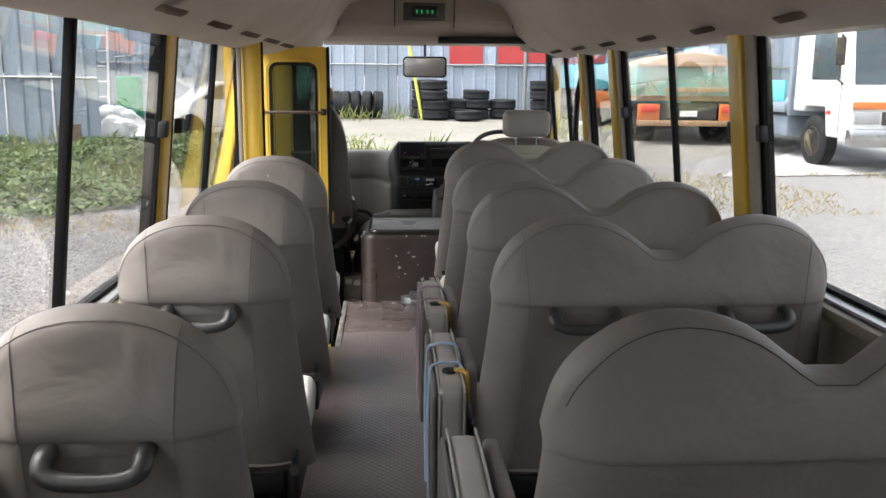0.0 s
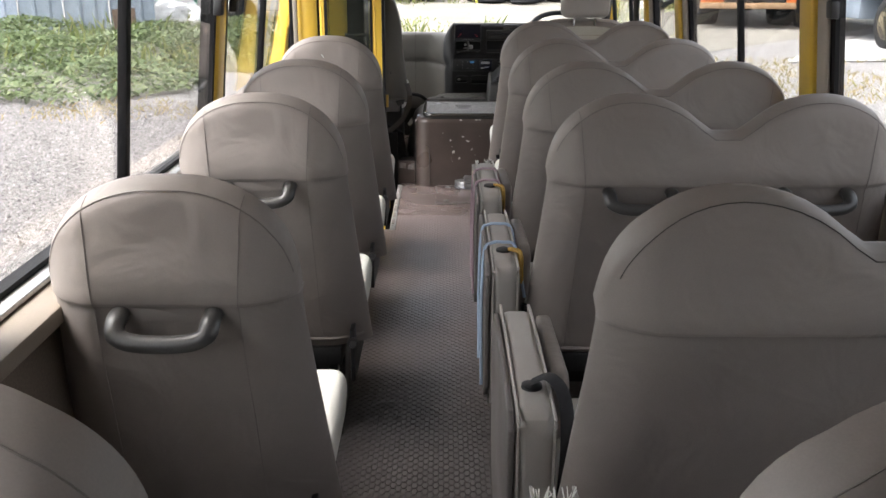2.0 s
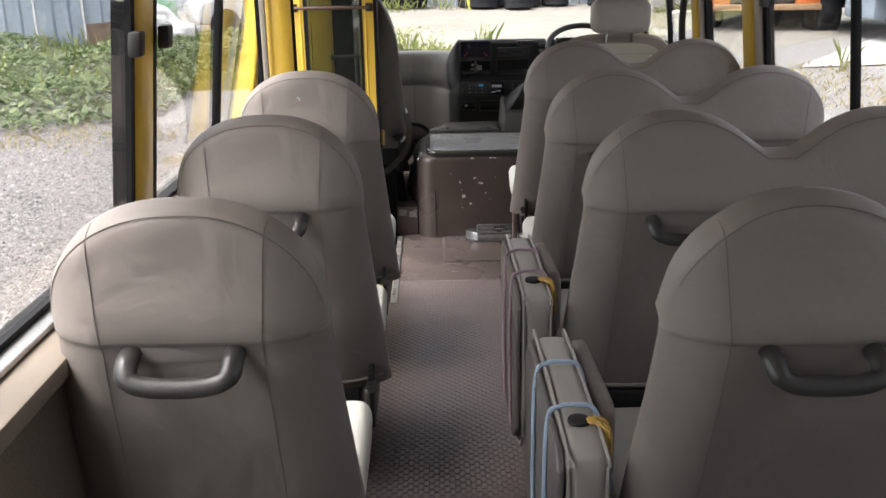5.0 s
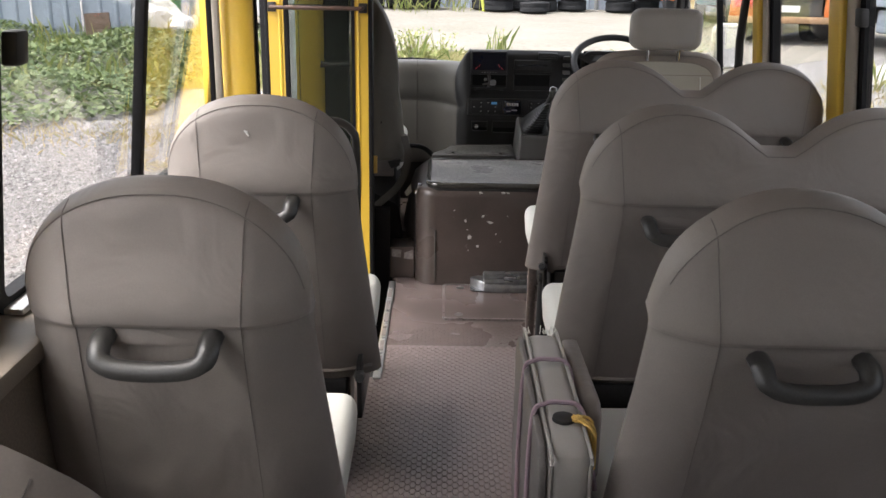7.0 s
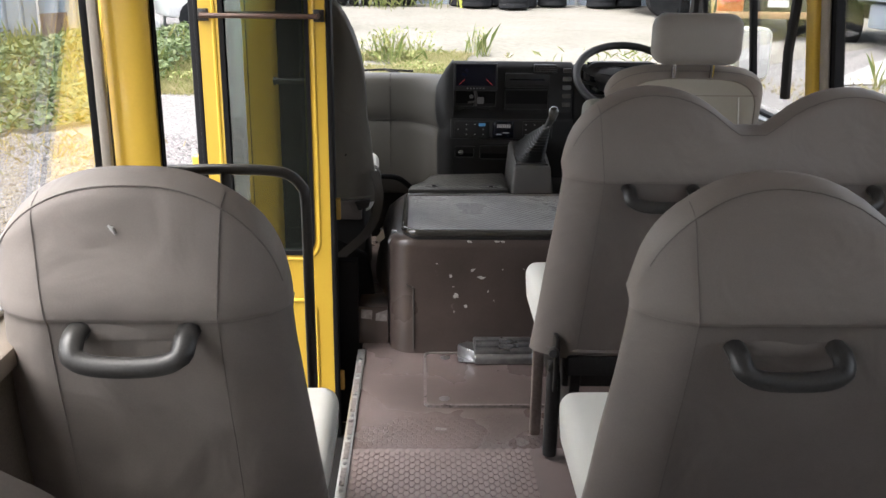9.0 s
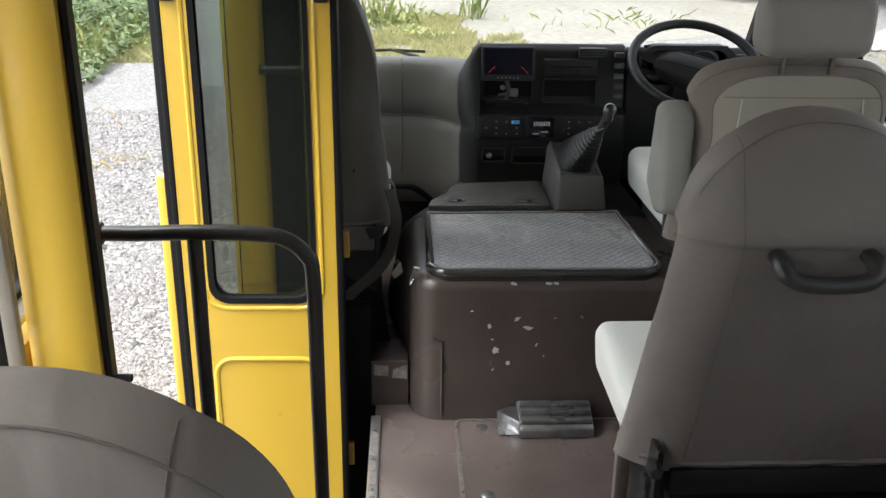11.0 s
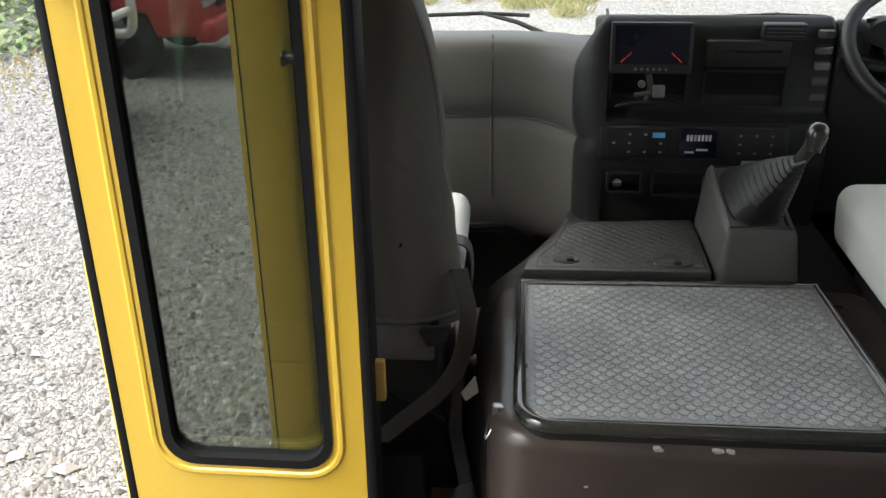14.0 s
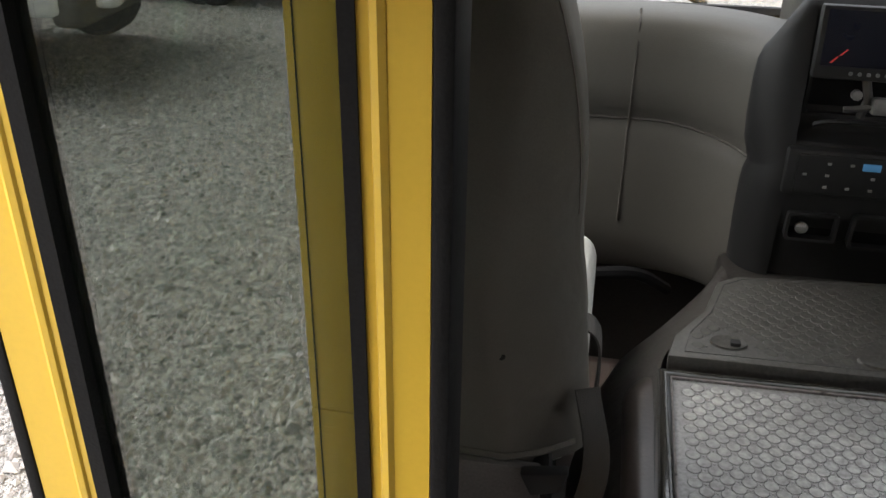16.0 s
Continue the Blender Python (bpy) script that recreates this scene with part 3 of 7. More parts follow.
part("jamb_trim", block(-0.655, -0.636, 4.068, 4.085, SILL, 1.60, 0.005, 2), TRIM, wall_left, "beige strip beside the jamb")
part("jamb_joint", tube([(-0.742, 4.3755, -0.39), (-0.742, 4.3755, 0.6), (-0.742, 4.3755, 1.60)], 0.002, 5), RUBBER, wall_left, "dark joint in the jamb")
part("jamb_seal", tube([(-0.548, 4.106, -0.39), (-0.548, 4.106, 0.6), (-0.548, 4.106, 1.60)], 0.005, 6), RUBBER, wall_left, "dark edging on the jamb")
part("door_catch", block(-0.552, -0.522, 4.112, 4.122, 0.700, 0.710, 0.003), BLACK, wall_left, "small black door catch")
part("door_post", block(-0.76, -0.668, 5.225, 5.30, -0.45, HEAD, 0.01), RUBBER, wall_left, "black door post")
part("post_panel", block(-0.76, -0.672, 5.302, 5.47, SILL + 0.001, HEAD - 0.001, 0.01), RUBBER, wall_left, "black panel beside the door post")
wall_right = side_wall("wall_right", 1, "yellow bus side wall with brown lining under the windows",
                       [(REAR, NOSE - 0.1, -0.45, SILL), (REAR, 6.3, HEAD, 1.95), (REAR, -0.30, SILL, HEAD)],
                       [(1.10, 1.27), (2.68, 2.86), (4.28, 4.44), (5.02, 5.14)])
# Black and dark covers added to hide yellow and brown in the footwell.
part("post_cover", block(-0.667, -0.655, 5.222, 5.303, 0.0, 0.72, 0.002), RUBBER, wall_left, "black cover on the door post")
part("footwell_cover", block(LEFT + 0.001, LEFT + 0.008, 5.32, 6.10, 0.0, 0.62), DARK_VINYL, wall_left, "dark cover added in the footwell")
part("door_seal", tube([(1.085, 5.14, 1.30), (1.07, 5.16, 1.2), (1.075, 5.2, 1.0), (1.09, 5.22, 0.86)], 0.016), BLACK, wall_right, "black grab strap on the pillar")

window("window_1", -1, -0.42, 1.04, (1.0,))
window("window_2", -1, 1.22, 2.80, (1.25, 2.765))
window("window_3", -1, 2.934, 4.322, (2.97,))
window("window_4", -1, 5.472, 6.30, (), False)
window("window_5", 1, -0.30, 1.10, (1.07,))
window("window_6", 1, 1.27, 2.68, (1.3, 2.655))
window("window_7", 1, 2.86, 4.28, (2.885, 4.255))
window("window_8", 1, 4.44, 5.02, (), False)
window("window_9", 1, 5.14, 6.28, (), True)

# rear wall, closed behind the walk: unseen, darkened with its glass to cut light
rear_wall = thing("wall_rear", "unseen rear wall of the bus with a dark window", "wall", kind="structure")
part("rear_panel", block(LEFT - 0.08, RIGHT + 0.08, REAR - 0.06, REAR, -0.45, 1.02), REAR_LINING, rear_wall)
part("rear_panel", block(LEFT - 0.08, RIGHT + 0.08, REAR - 0.06, REAR, 1.44, 1.95), REAR_LINING, rear_wall)
for x0, x1 in ((LEFT - 0.08, -0.40), (0.87, RIGHT + 0.08)):
    part("rear_post", block(x0, x1, REAR - 0.06, REAR, 1.02, 1.44), REAR_LINING, rear_wall)
p = part("pane", block(-0.40, 0.87, REAR - 0.035, REAR - 0.03, 1.02, 1.44), REAR_TINT, rear_wall)
p.visible_shadow = False

# ceiling with its two side ducts in one lining
half = [(-0.93, 1.418), (-0.885, 1.414), (-0.80, 1.436), (-0.67, 1.485), (-0.575, 1.565), (-0.53, 1.66), (-0.47, 1.735), (-0.32, 1.785), (0.0, 1.81)]
under = [(MID + x, z) for x, z in half] + [(MID - x, z) for x, z in half[-2::-1]]
over = [(RIGHT + 0.09, 1.97), (LEFT - 0.09, 1.97)]
ceiling = tagged(part("ceiling", prism(under + over, "y", REAR, 5.86), CEILING, smooth=35), "beige fabric-lined bus ceiling with rounded side ducts", "ceiling", kind="structure")
nozzle_master = None
for side in (-1, 1):
    for k in range(9):
        y = 0.35 + 0.62 * k
        at = (MID + side * 0.74, y, 1.452)
        if nozzle_master is None:
            nozzle_master = thing("air_nozzle", "round brown air outlet in the ceiling duct", "air outlet", group="ceiling air outlets")
            part("bezel", lathe([(0.018, -0.012), (0.03, -0.014), (0.04, -0.006), (0.046, 0.004)], 20), STAINED, nozzle_master)
            part("vent", lathe([(0.0, -0.016), (0.012, -0.014), (0.019, -0.004), (0.019, 0.003)], 16), BLACK, nozzle_master)
            nozzle_master.matrix_basis = pose(*at, 0, side * -14, 0)
        else:
            copy_thing(nozzle_master, pose(*at, 0, side * -14, 0))

# header panel over the windscreen
header = thing("header_panel", "beige moulded panel above the windscreen with a clock", "panel", kind="structure")
prof = [(5.84, 1.62), (5.84, 1.80), (6.34, 1.80), (6.34, 1.52), (6.22, 1.50), (6.0, 1.515), (5.90, 1.545)]
part("moulding", prism([(y, z) for y, z in prof], "x", -0.42, 0.90, 0.012, 3), CEILING, header)
for s in (-1, 1):
    part("corner_moulding", prism([(5.86, 1.45), (5.86, 1.97), (6.34, 1.97), (6.34, 1.47)], "x", *sorted((MID + s * 0.668, MID + s * 0.97)), 0.03, 3), CEILING, header)
for x0, x1 in ((-0.30, 0.04), (0.42, 0.78)):
    part("hatch", block(x0, x1, 5.829, 5.845, 1.635, 1.775, 0.004), CEILING, header)
for x in (-0.305, 0.045, 0.415, 0.785):
    part("panel_seam", block(x - 0.003, x + 0.003, 5.835, 5.842, 1.60, 1.79), SEAM, header)
part("clock_bezel", block(0.10, 0.36, 5.826, 5.845, 1.64, 1.75, 0.006), CONSOLE_GREY, header)
clock = part("clock_display", block(0.15, 0.31, 5.822, 5.834, 1.66, 1.73, 0.003), BLACK, header)
for i in range(4):
    part("digit", block(0.178 + 0.03 * i + (0.006 if i > 1 else 0), 0.188 + 0.03 * i + (0.006 if i > 1 else 0), 5.8195, 5.8215, 1.683, 1.705), CLOCK_GREEN, clock)
part("visor_rail", block(0.32, 0.88, 5.86, 5.93, 1.505, 1.545, 0.006), BLACK, header)

# front shell: apron, posts, windscreen
front = thing("wall_front", "yellow front shell of the bus below the windscreen", "wall", kind="structure")
part("apron", block(LEFT - 0.08, RIGHT + 0.08, NOSE - 0.05, NOSE, -0.45, 0.70, 0.02), YELLOW, front)
for s, x in ((-1, LEFT - 0.05), (1, RIGHT + 0.05)):
    part("corner_post", tube([(x, 6.60, 0.70), (x - s * 0.01, 6.44, 1.0), (x - s * 0.03, 6.32, 1.30), (x - s * 0.05, 6.26, 1.52)], 0.045, 10), YELLOW, front)
    part("post_trim", tube([(x - s * 0.05, 6.54, 0.72), (x - s * 0.055, 6.38, 1.0), (x - s * 0.075, 6.27, 1.30), (x - s * 0.09, 6.22, 1.50)], 0.028, 8), BLACK, front)
ws = thing("windscreen", "large curved glass windscreen with black seal", "windscreen", kind="structure")
bm = bmesh.new()
rows = []
for j in range(7):
    k = j / 6
    z, y = 0.70 + 0.84 * k, 6.585 - 0.30 * k - 0.04 * k * k
    rows.append([bm.verts.new((LEFT - 0.03 + (RIGHT - LEFT + 0.06) * i / 12, y + 0.05 * (1 - (i / 6 - 1) ** 2), z)) for i in range(13)])
for j in range(6):
    for i in range(12):
        bm.faces.new((rows[j][i], rows[j][i + 1], rows[j + 1][i + 1], rows[j + 1][i]))
pane = part("pane", bm, WINDOW, ws)
pane.visible_shadow = False
part("seal", tube(smooth_path([(LEFT - 0.03 + (RIGHT - LEFT + 0.06) * i / 12, 6.58 + 0.05 * (1 - (i / 6 - 1) ** 2), 0.705) for i in range(13)], 2), 0.014, 6), RUBBER, ws)
for x0 in (-0.40, 0.42):
    wiper = thing("wiper", "black windscreen wiper resting on the glass foot", "wiper", at=(0, 0, 0))
    part("arm", tube([(x0 + 0.37, 6.66, 0.708), (x0 + 0.28, 6.665, 0.745), (x0 + 0.17, 6.668, 0.773)], [0.009, 0.007, 0.006], 6), BLACK, wiper)
    part("blade", tube([(x0, 6.66, 0.764), (x0 + 0.17, 6.668, 0.770), (x0 + 0.31, 6.672, 0.764)], 0.006, 6), RUBBER, wiper)

# ---- folding entrance door, open, its two leaves folded together ----
def leaf(door, y_off, x_off, rail, pane_glass):
    """One leaf in its own plane: s along x, thickness along y."""
    w, z0, z1, t = 0.40, -0.36, 1.455, 0.028
    g = rounded(0.072, w - 0.062, 0.355, 1.372, 0.05, 6)
    skin = []
    n = len(g)
    outer = rounded(0.014, w - 0.012, z0, z1, 0.012, 6)
    m = Matrix.Translation((x_off, y_off, 0))

    def put(name, bm, mat, parent, label=""):
        bm.transform(m)
        return part(name, bm, mat, parent, label)

    frame_part = put("leaf_frame", ring_prism(outer, g, "y", 0, t), YELLOW, door, "yellow painted leaf frame")
    # pressed rims round the glass and the lower panel
    gi = rounded(0.058, w - 0.048, 0.341, 1.386, 0.06, 6)
    put("pressed_rim", tube([(a, 0.0035, b) for a, b in gi], 0.0075, 8, closed=True), YELLOW, frame_part)
    lo = rounded(0.075, w - 0.065, -0.28, 0.20, 0.045, 6)
    put("pressed_panel", tube([(a, 0.004, b) for a, b in lo], 0.009, 8, closed=True), YELLOW, frame_part)
    put("glass_seal", ring_prism(g, rounded(0.087, w - 0.074, 0.370, 1.356, 0.042, 6), "y", -0.003, t + 0.003), RUBBER, door)
    p = put("pane", prism(rounded(0.083, w - 0.070, 0.366, 1.360, 0.042, 6), "y", t * 0.4, t * 0.4 + 0.004), pane_glass, door, "tinted door glass")
    p.visible_shadow = False
    for a, b in ((0.0, 0.0135), (w - 0.0115, w + 0.004)):
        put("edge_seal", block(a, b, -0.002, t + 0.03, z0, z1, 0.003), RUBBER, door)
    if rail:
        bar = put("grab_bar", tube([(0.03, -0.002, 1.10), (0.03, -0.045, 1.10), (w - 0.03, -0.045, 1.10), (w - 0.03, -0.002, 1.10)], 0.0075, 8), BAR_RUST, door, "brown grab bar")
        for s in (0.03, w - 0.03):
            put("bracket", block(s - 0.016, s + 0.016, -0.008, -0.0005, 1.082, 1.118, 0.003), RAIL_PAINT, bar)


door = thing("door_1", "yellow folding bus door with tinted glass, folded open", "door", at=(-0.727, 5.158, 0), turn=-0.6, kind="structure")
leaf(door, 0.0, 0.0, True, TINTED)
leaf(door, 0.075, -0.028, False, PLAIN_TINT)
part("lower_skin", block(-0.064, -0.03, 0.104, 0.13, -0.36, 0.655, 0.01, 3), YELLOW, door, "bulged lower skin of the folded leaf")
for z in (-0.1, 0.50, 1.2):
    part("hinge", block(0.400, 0.418, 0.028, 0.042, z - 0.035, z + 0.035, 0.003), TWINE, door, "brass-coloured hinge")

# guard rail behind the entrance
rail = thing("guard_rail", "dark painted tubular guard rail beside the entrance", "guard rail")
part("top_rail", tube(smooth_path([(-0.635, 4.391, 0.806), (-0.61, 4.391, 0.806), (-0.575, 4.39, 0.806), (-0.50, 4.39, 0.808), (-0.40, 4.388, 0.806), (-0.355, 4.386, 0.798), (-0.325, 4.384, 0.772), (-0.315, 4.382, 0.73), (-0.314, 4.38, 0.5), (-0.312, 4.38, 0.0)], 5), 0.0122, 10), RAIL_PAINT, rail)
part("post", tube([(-0.495, 4.39, 0.801), (-0.496, 4.39, 0.4), (-0.497, 4.39, -0.30)], 0.0118, 10), RAIL_PAINT, rail)
part("foot", disc((-0.312, 4.38, 0.004), 0.03, 0.008, "z", 14), RAIL_PAINT, rail)
part("wall_bracket", disc((-0.637, 4.391, 0.806), 0.018, 0.008, "x", 16, 0.002), RAIL_PAINT, rail)


# ---- passenger seats ----
def flare(x, z, w, k=0.10):
    """How far a backrest widens towards its foot."""
    return math.copysign(k * (0.76 - z) * (abs(x) / w) ** 1.5, x)


def arch(u, w, zs, zt, power=2.3):
    return zs + (zt - zs) * max(0.0, 1 - abs(u / w) ** power) ** 0.5


def tilt(z, lean):
    """The rear face bellies out at handle height: its head leans ahead, its foot too."""
    k = z - 0.765
    bow = math.sqrt(k * k + 0.0025) - 0.05
    return 0.065 * (bow + k) + lean * 1.35 * (bow - k)


def back_surface(x, z, w, top, zb, r=0.085, lean=0.085, flap=True):
    """Depth of the rear face of a backrest at (x, z): leaning, rolled forward at its rim, with the cover's flap."""
    y = tilt(z, lean)
    roll = 0.0
    for e, q in ((w - abs(x), r), (top(x) - z, 0.05)):
        if e < q:
            k = 1 - max(e, 0) / q
            roll = max(roll, q * (1 - math.sqrt(max(0, 1 - k * k))) * 0.85)
    # the cover is sewn from panels: it folds at the side seams and again along the top edge
    y += 0.72 * roll + 0.30 * max(0.0, r - (w - abs(x))) + 1.3 * max(0.0, 0.016 - (top(x) - z))
    if flap:
        y -= 0.006 / (1 + math.exp(-(z - 0.768) / 0.0015)) + 0.005 * math.exp(-((z - 0.80) / 0.04) ** 2) * (1 - (x / w) ** 2)
    lump = noise.noise(Vector((x * 9 + w * 37, z * 7, 0.3))) * 0.0045 + noise.noise(Vector((x * 30 + w * 11, z * 5, 5.2))) * 0.011 * max(0, 0.75 - z) + noise.noise(Vector((x * 55 - w * 3, z * 8, 1.7))) * 0.003 * max(0, 0.72 - z) + noise.noise(Vector((x * 14 - z * 9, z * 6 + x * 5, w * 7))) * 0.0022 + noise.noise(Vector((x * 24, z * 16, 2.1 + w))) * 0.0012
    return y + lump


def backrest(seat, w, top, zb, seams, mat=None, side=None, depth=0.035, flap=True, lean=0.085, arc=False):
    """A padded backrest: rear cover, gusset, seams, piping and hem as parts."""
    nu, nv = 44, 30
    us = [w * math.sin(math.pi / 2 * (-1 + 2 * i / nu)) for i in range(nu + 1)]
    bm = bmesh.new()
    rear, ahead = [], []
    steps = (0.7625, 0.7665, 0.7695, 0.7735)
    for j in range(nv + 1):
        v = math.sin(math.pi / 2 * j / nv) ** 0.9
        rr, ff = [], []
        for x in us:
            t = top(x)
            z = zb + v * (t - zb)
            if flap and j < 14:
                z = zb + (steps[0] - 0.008 - zb) * j / 13
            elif flap and j < 18:
                z = steps[j - 14]
            elif flap:
                z = 0.7745 + (t - 0.7745) * math.sin(math.pi / 2 * (j - 17) / (nv - 17))
            y = back_surface(x, z, w, top, zb, flap=flap, lean=lean)
            rr.append(bm.verts.new((x + flare(x, z, w), y, z)))
            rim = max(0.0, 1 - min(w - abs(x), (t - z) * 0.9) / 0.05)
            thick = depth + 0.07 * (1 - (z - zb) / 0.6)
            ff.append(bm.verts.new((x * (0.975 - 0.03 * rim) + flare(x, z, w, 0.045), tilt(z, lean) + 0.055 + thick - 0.03 * rim * rim, z - 0.01 * rim * v)))
        rear.append(rr)
        ahead.append(ff)
    for j in range(nv):
        for i in range(nu):
            bm.faces.new((rear[j][i], rear[j][i + 1], rear[j + 1][i + 1], rear[j + 1][i]))
            bm.faces.new((ahead[j][i], ahead[j + 1][i], ahead[j + 1][i + 1], ahead[j][i + 1]))
    border = [rear[0][i] for i in range(nu)] + [rear[j][nu] for j in range(nv)] + [rear[nv][nu - i] for i in range(nu)] + [rear[nv - j][0] for j in range(nv)]
    other = [ahead[0][i] for i in range(nu)] + [ahead[j][nu] for j in range(nv)] + [ahead[nv][nu - i] for i in range(nu)] + [ahead[nv - j][0] for j in range(nv)]
    for i in range(len(border)):
        k = (i + 1) % len(border)
        try:
            # Edge faces get the paler vinyl: side light put into the colour.
            gusset = bm.faces.new((border[i], border[k], other[k], other[i]))
            gusset.material_index = 2 if flap else 0
        except ValueError:
            pass
    bmesh.ops.remove_doubles(bm, verts=bm.verts[:], dist=0.0004)
    cover = part("backrest", bm, mat or VINYL, seat, smooth=70)
    # Faces below the flap take the vinyl that has shade in its colour.
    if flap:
        cover.data.materials.append(VINYL_SHADED)
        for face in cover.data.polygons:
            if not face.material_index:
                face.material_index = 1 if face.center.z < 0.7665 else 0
        cover.data.materials.append(VINYL_PALE)

    def on(x, z, out=0.0005):
        return (x + flare(x, z, w), back_surface(x, z, w, top, zb, flap=flap, lean=lean) - out, z)

    for a, b, c in seams:
        zt = top(a) - 0.003
        line = [on(a + (b - a) * k / 60, zt + (zb + 0.03 - zt) * k / 60, 0.0006) for k in range(61)]
        part("seam", tube(line, 0.00075, 5), SOFT_SEAM, cover)
    rim = []
    for i in range(4, nu - 3):
        x = us[i] * (0.965 if arc else 0.985)
        rim.append(on(x, min(top(us[i]), top(x)) - 0.017, 0.0003))
    part("edge_seam", tube(rim, 0.0010, 5), SEAM if arc else SOFT_SEAM, cover)
    part("hem", tube([on(-w * 0.93 + 1.86 * w * k / 12, zb + 0.022, 0.001) for k in range(13)], 0.0055, 6), mat or VINYL_SHADED, cover)
    return cover


def grab_handle(seat, x, w, z, y=-0.006):
    h = w / 2
    pts = smooth_path([(x - h, y + 0.012, z + 0.022), (x - h, y - 0.018, z + 0.018), (x - h + 0.004, y - 0.036, z + 0.002), (x - h + 0.028, y - 0.042, z - 0.008),
                       (x, y - 0.043, z - 0.011), (x + h - 0.028, y - 0.042, z - 0.008), (x + h - 0.004, y - 0.036, z + 0.002), (x + h, y - 0.018, z + 0.018), (x + h, y + 0.012, z + 0.022)], 4)
    rad = [0.0150 if 8 < i < len(pts) - 9 else 0.0165 for i in range(len(pts))]
    grip = part("handle", tube(pts, rad, 10, flat=0.85), HANDLE, seat, "dark grey moulded grab handle")
    # Recess in the darkened vinyl, for the shade behind the grip.
    part("recess", block(x - h - 0.012, x + h + 0.012, y + 0.006, y + 0.02, z + 0.004, z + 0.036, 0.006), VINYL_SHADED, grip)


def cushion(seat, x0, x1, z_top, y0=0.15, y1=0.53, mat=None):
    """A domed pad with well rounded edges."""
    bm = block(x0, x1, y0, y1, z_top - 0.125, z_top, 0.036, 5)
    bmesh.ops.subdivide_edges(bm, edges=[e for e in bm.edges if e.calc_length() > 0.2], cuts=5, use_grid_fill=True)
    for v in bm.verts:
        a, b = (v.co.x - (x0 + x1) / 2) / (x1 - x0) * 2, (v.co.y - (y0 + y1) / 2) / (y1 - y0) * 2
        k = max(0.0, (v.co.z - z_top + 0.125) / 0.125)
        v.co.z += k * (0.010 * (1 - a * a) * (1 - b * b) + 0.018 * b + 0.004 * noise.noise(Vector((a * 2, b * 2, x0 * 9))))
        v.co.x += (1 - k) * -0.012 * a
    return part("cushion", bm, mat or CUSHION, seat, "pale fabric seat cushion", smooth=80)


def legs(seat, x0, x1, aisle):
    part("pan", block(x0 + 0.02, x1 - 0.02, 0.09, 0.50, 0.235, 0.29, 0.008), FRAME_METAL, seat)
    # Black sheet added where shadow lies under the backrest.
    part("shade_sheet", block(x0 + 0.02, x1 - 0.02, 0.16, 0.185, 0.17, 0.33, 0.008), FRAME_METAL, seat, "black sheet standing for the shade under the backrest")
    for x in (x0 + 0.05, x1 - 0.05):
        part("leg", prism([(0.12, 0.24), (0.46, 0.24), (0.40, 0.03), (0.44, 0.0), (0.10, 0.0), (0.17, 0.03)], "x", x - 0.014, x + 0.014, 0.003), FRAME_METAL, seat)
    part("side_bracket", prism([(0.06, 0.35), (0.14, 0.35), (0.17, 0.275), (0.36, 0.27), (0.33, 0.20), (0.07, 0.20)], "x", *sorted((aisle, aisle + (0.012 if aisle > 0 else -0.012) * 1.0)), 0.003), FRAME_METAL, seat)
    part("recline_lever", tube(smooth_path([(aisle, 0.12, 0.30), (aisle * 1.03, 0.08, 0.31), (aisle * 1.06, 0.02, 0.33)], 3), [0.008, 0.009, 0.011, 0.014, 0.015, 0.014, 0.01], 8), BLACK, seat, "black recline lever")
    part("floor_rail", block(x0 + 0.03, x1 - 0.03, 0.14, 0.17, 0.0, 0.012), FRAME_METAL, seat)


def aisle_post(seat, x):
    """The brown upright and the black stay that carry a double seat on its aisle side."""
    part("upright", block(x - 0.028, x + 0.002, 0.205, 0.225, 0.0, 0.30, 0.006), POST_BROWN, seat, "brown painted upright")
    stand = part("stay", tube(smooth_path([(x + 0.012, 0.10, 0.262), (x + 0.014, 0.105, 0.20), (x + 0.014, 0.11, 0.10), (x + 0.014, 0.11, 0.0)], 3), [0.010, 0.017, 0.0185, 0.019, 0.019, 0.019, 0.019, 0.019, 0.019, 0.019], 12), FRAME_METAL, seat, "black tubular leg", smooth=60)
    part("knuckle", disc((x + 0.010, 0.10, 0.262), 0.018, 0.03, "x", 16, 0.004), BLACK, stand, "black hinge knuckle")


ZB, ZB_DOUBLE = 0.290, 0.280
SINGLE_W, DOUBLE_W = 0.205, 0.42


def single_top(x):
    return arch(x, SINGLE_W, 0.765, 0.970, 2.4)


def double_top(x):
    c, w = 0.222, 0.198
    d = abs(x) - c
    if d >= 0:
        return arch(d, w + 0.001, 0.775, 0.982, 2.05)
    return 0.982 - 0.087 * min(1.0, -d / (c * 0.83)) ** 2.2


def on_single(x, z):
    return (x, back_surface(x, z, SINGLE_W, single_top, ZB) - 0.002, z)


single = thing("single_seat", "grey-brown vinyl single bus seat with a pale cushion", "seat", group="single seats by the left windows")
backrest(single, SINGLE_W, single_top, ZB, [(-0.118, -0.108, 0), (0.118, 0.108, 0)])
grab_handle(single, 0.0, 0.15, 0.732)
cushion(single, -0.2, 0.232, 0.402)
legs(single, -0.19, 0.195, 0.20)
single.matrix_basis = pose(-0.446, 1.345, -0.020)
for y, dz in ((2.125, 0.000), (2.83, 0.006), (3.535, 0.022)):
    last_single = copy_thing(single, pose(-0.446, y, dz))
part("scuff_mark", tube([on_single(-0.022, 0.902), on_single(-0.017, 0.898), on_single(-0.013, 0.890)], [0.0014, 0.0032, 0.0012], 6), SCRAPE, last_single, "small white scuff on the back")

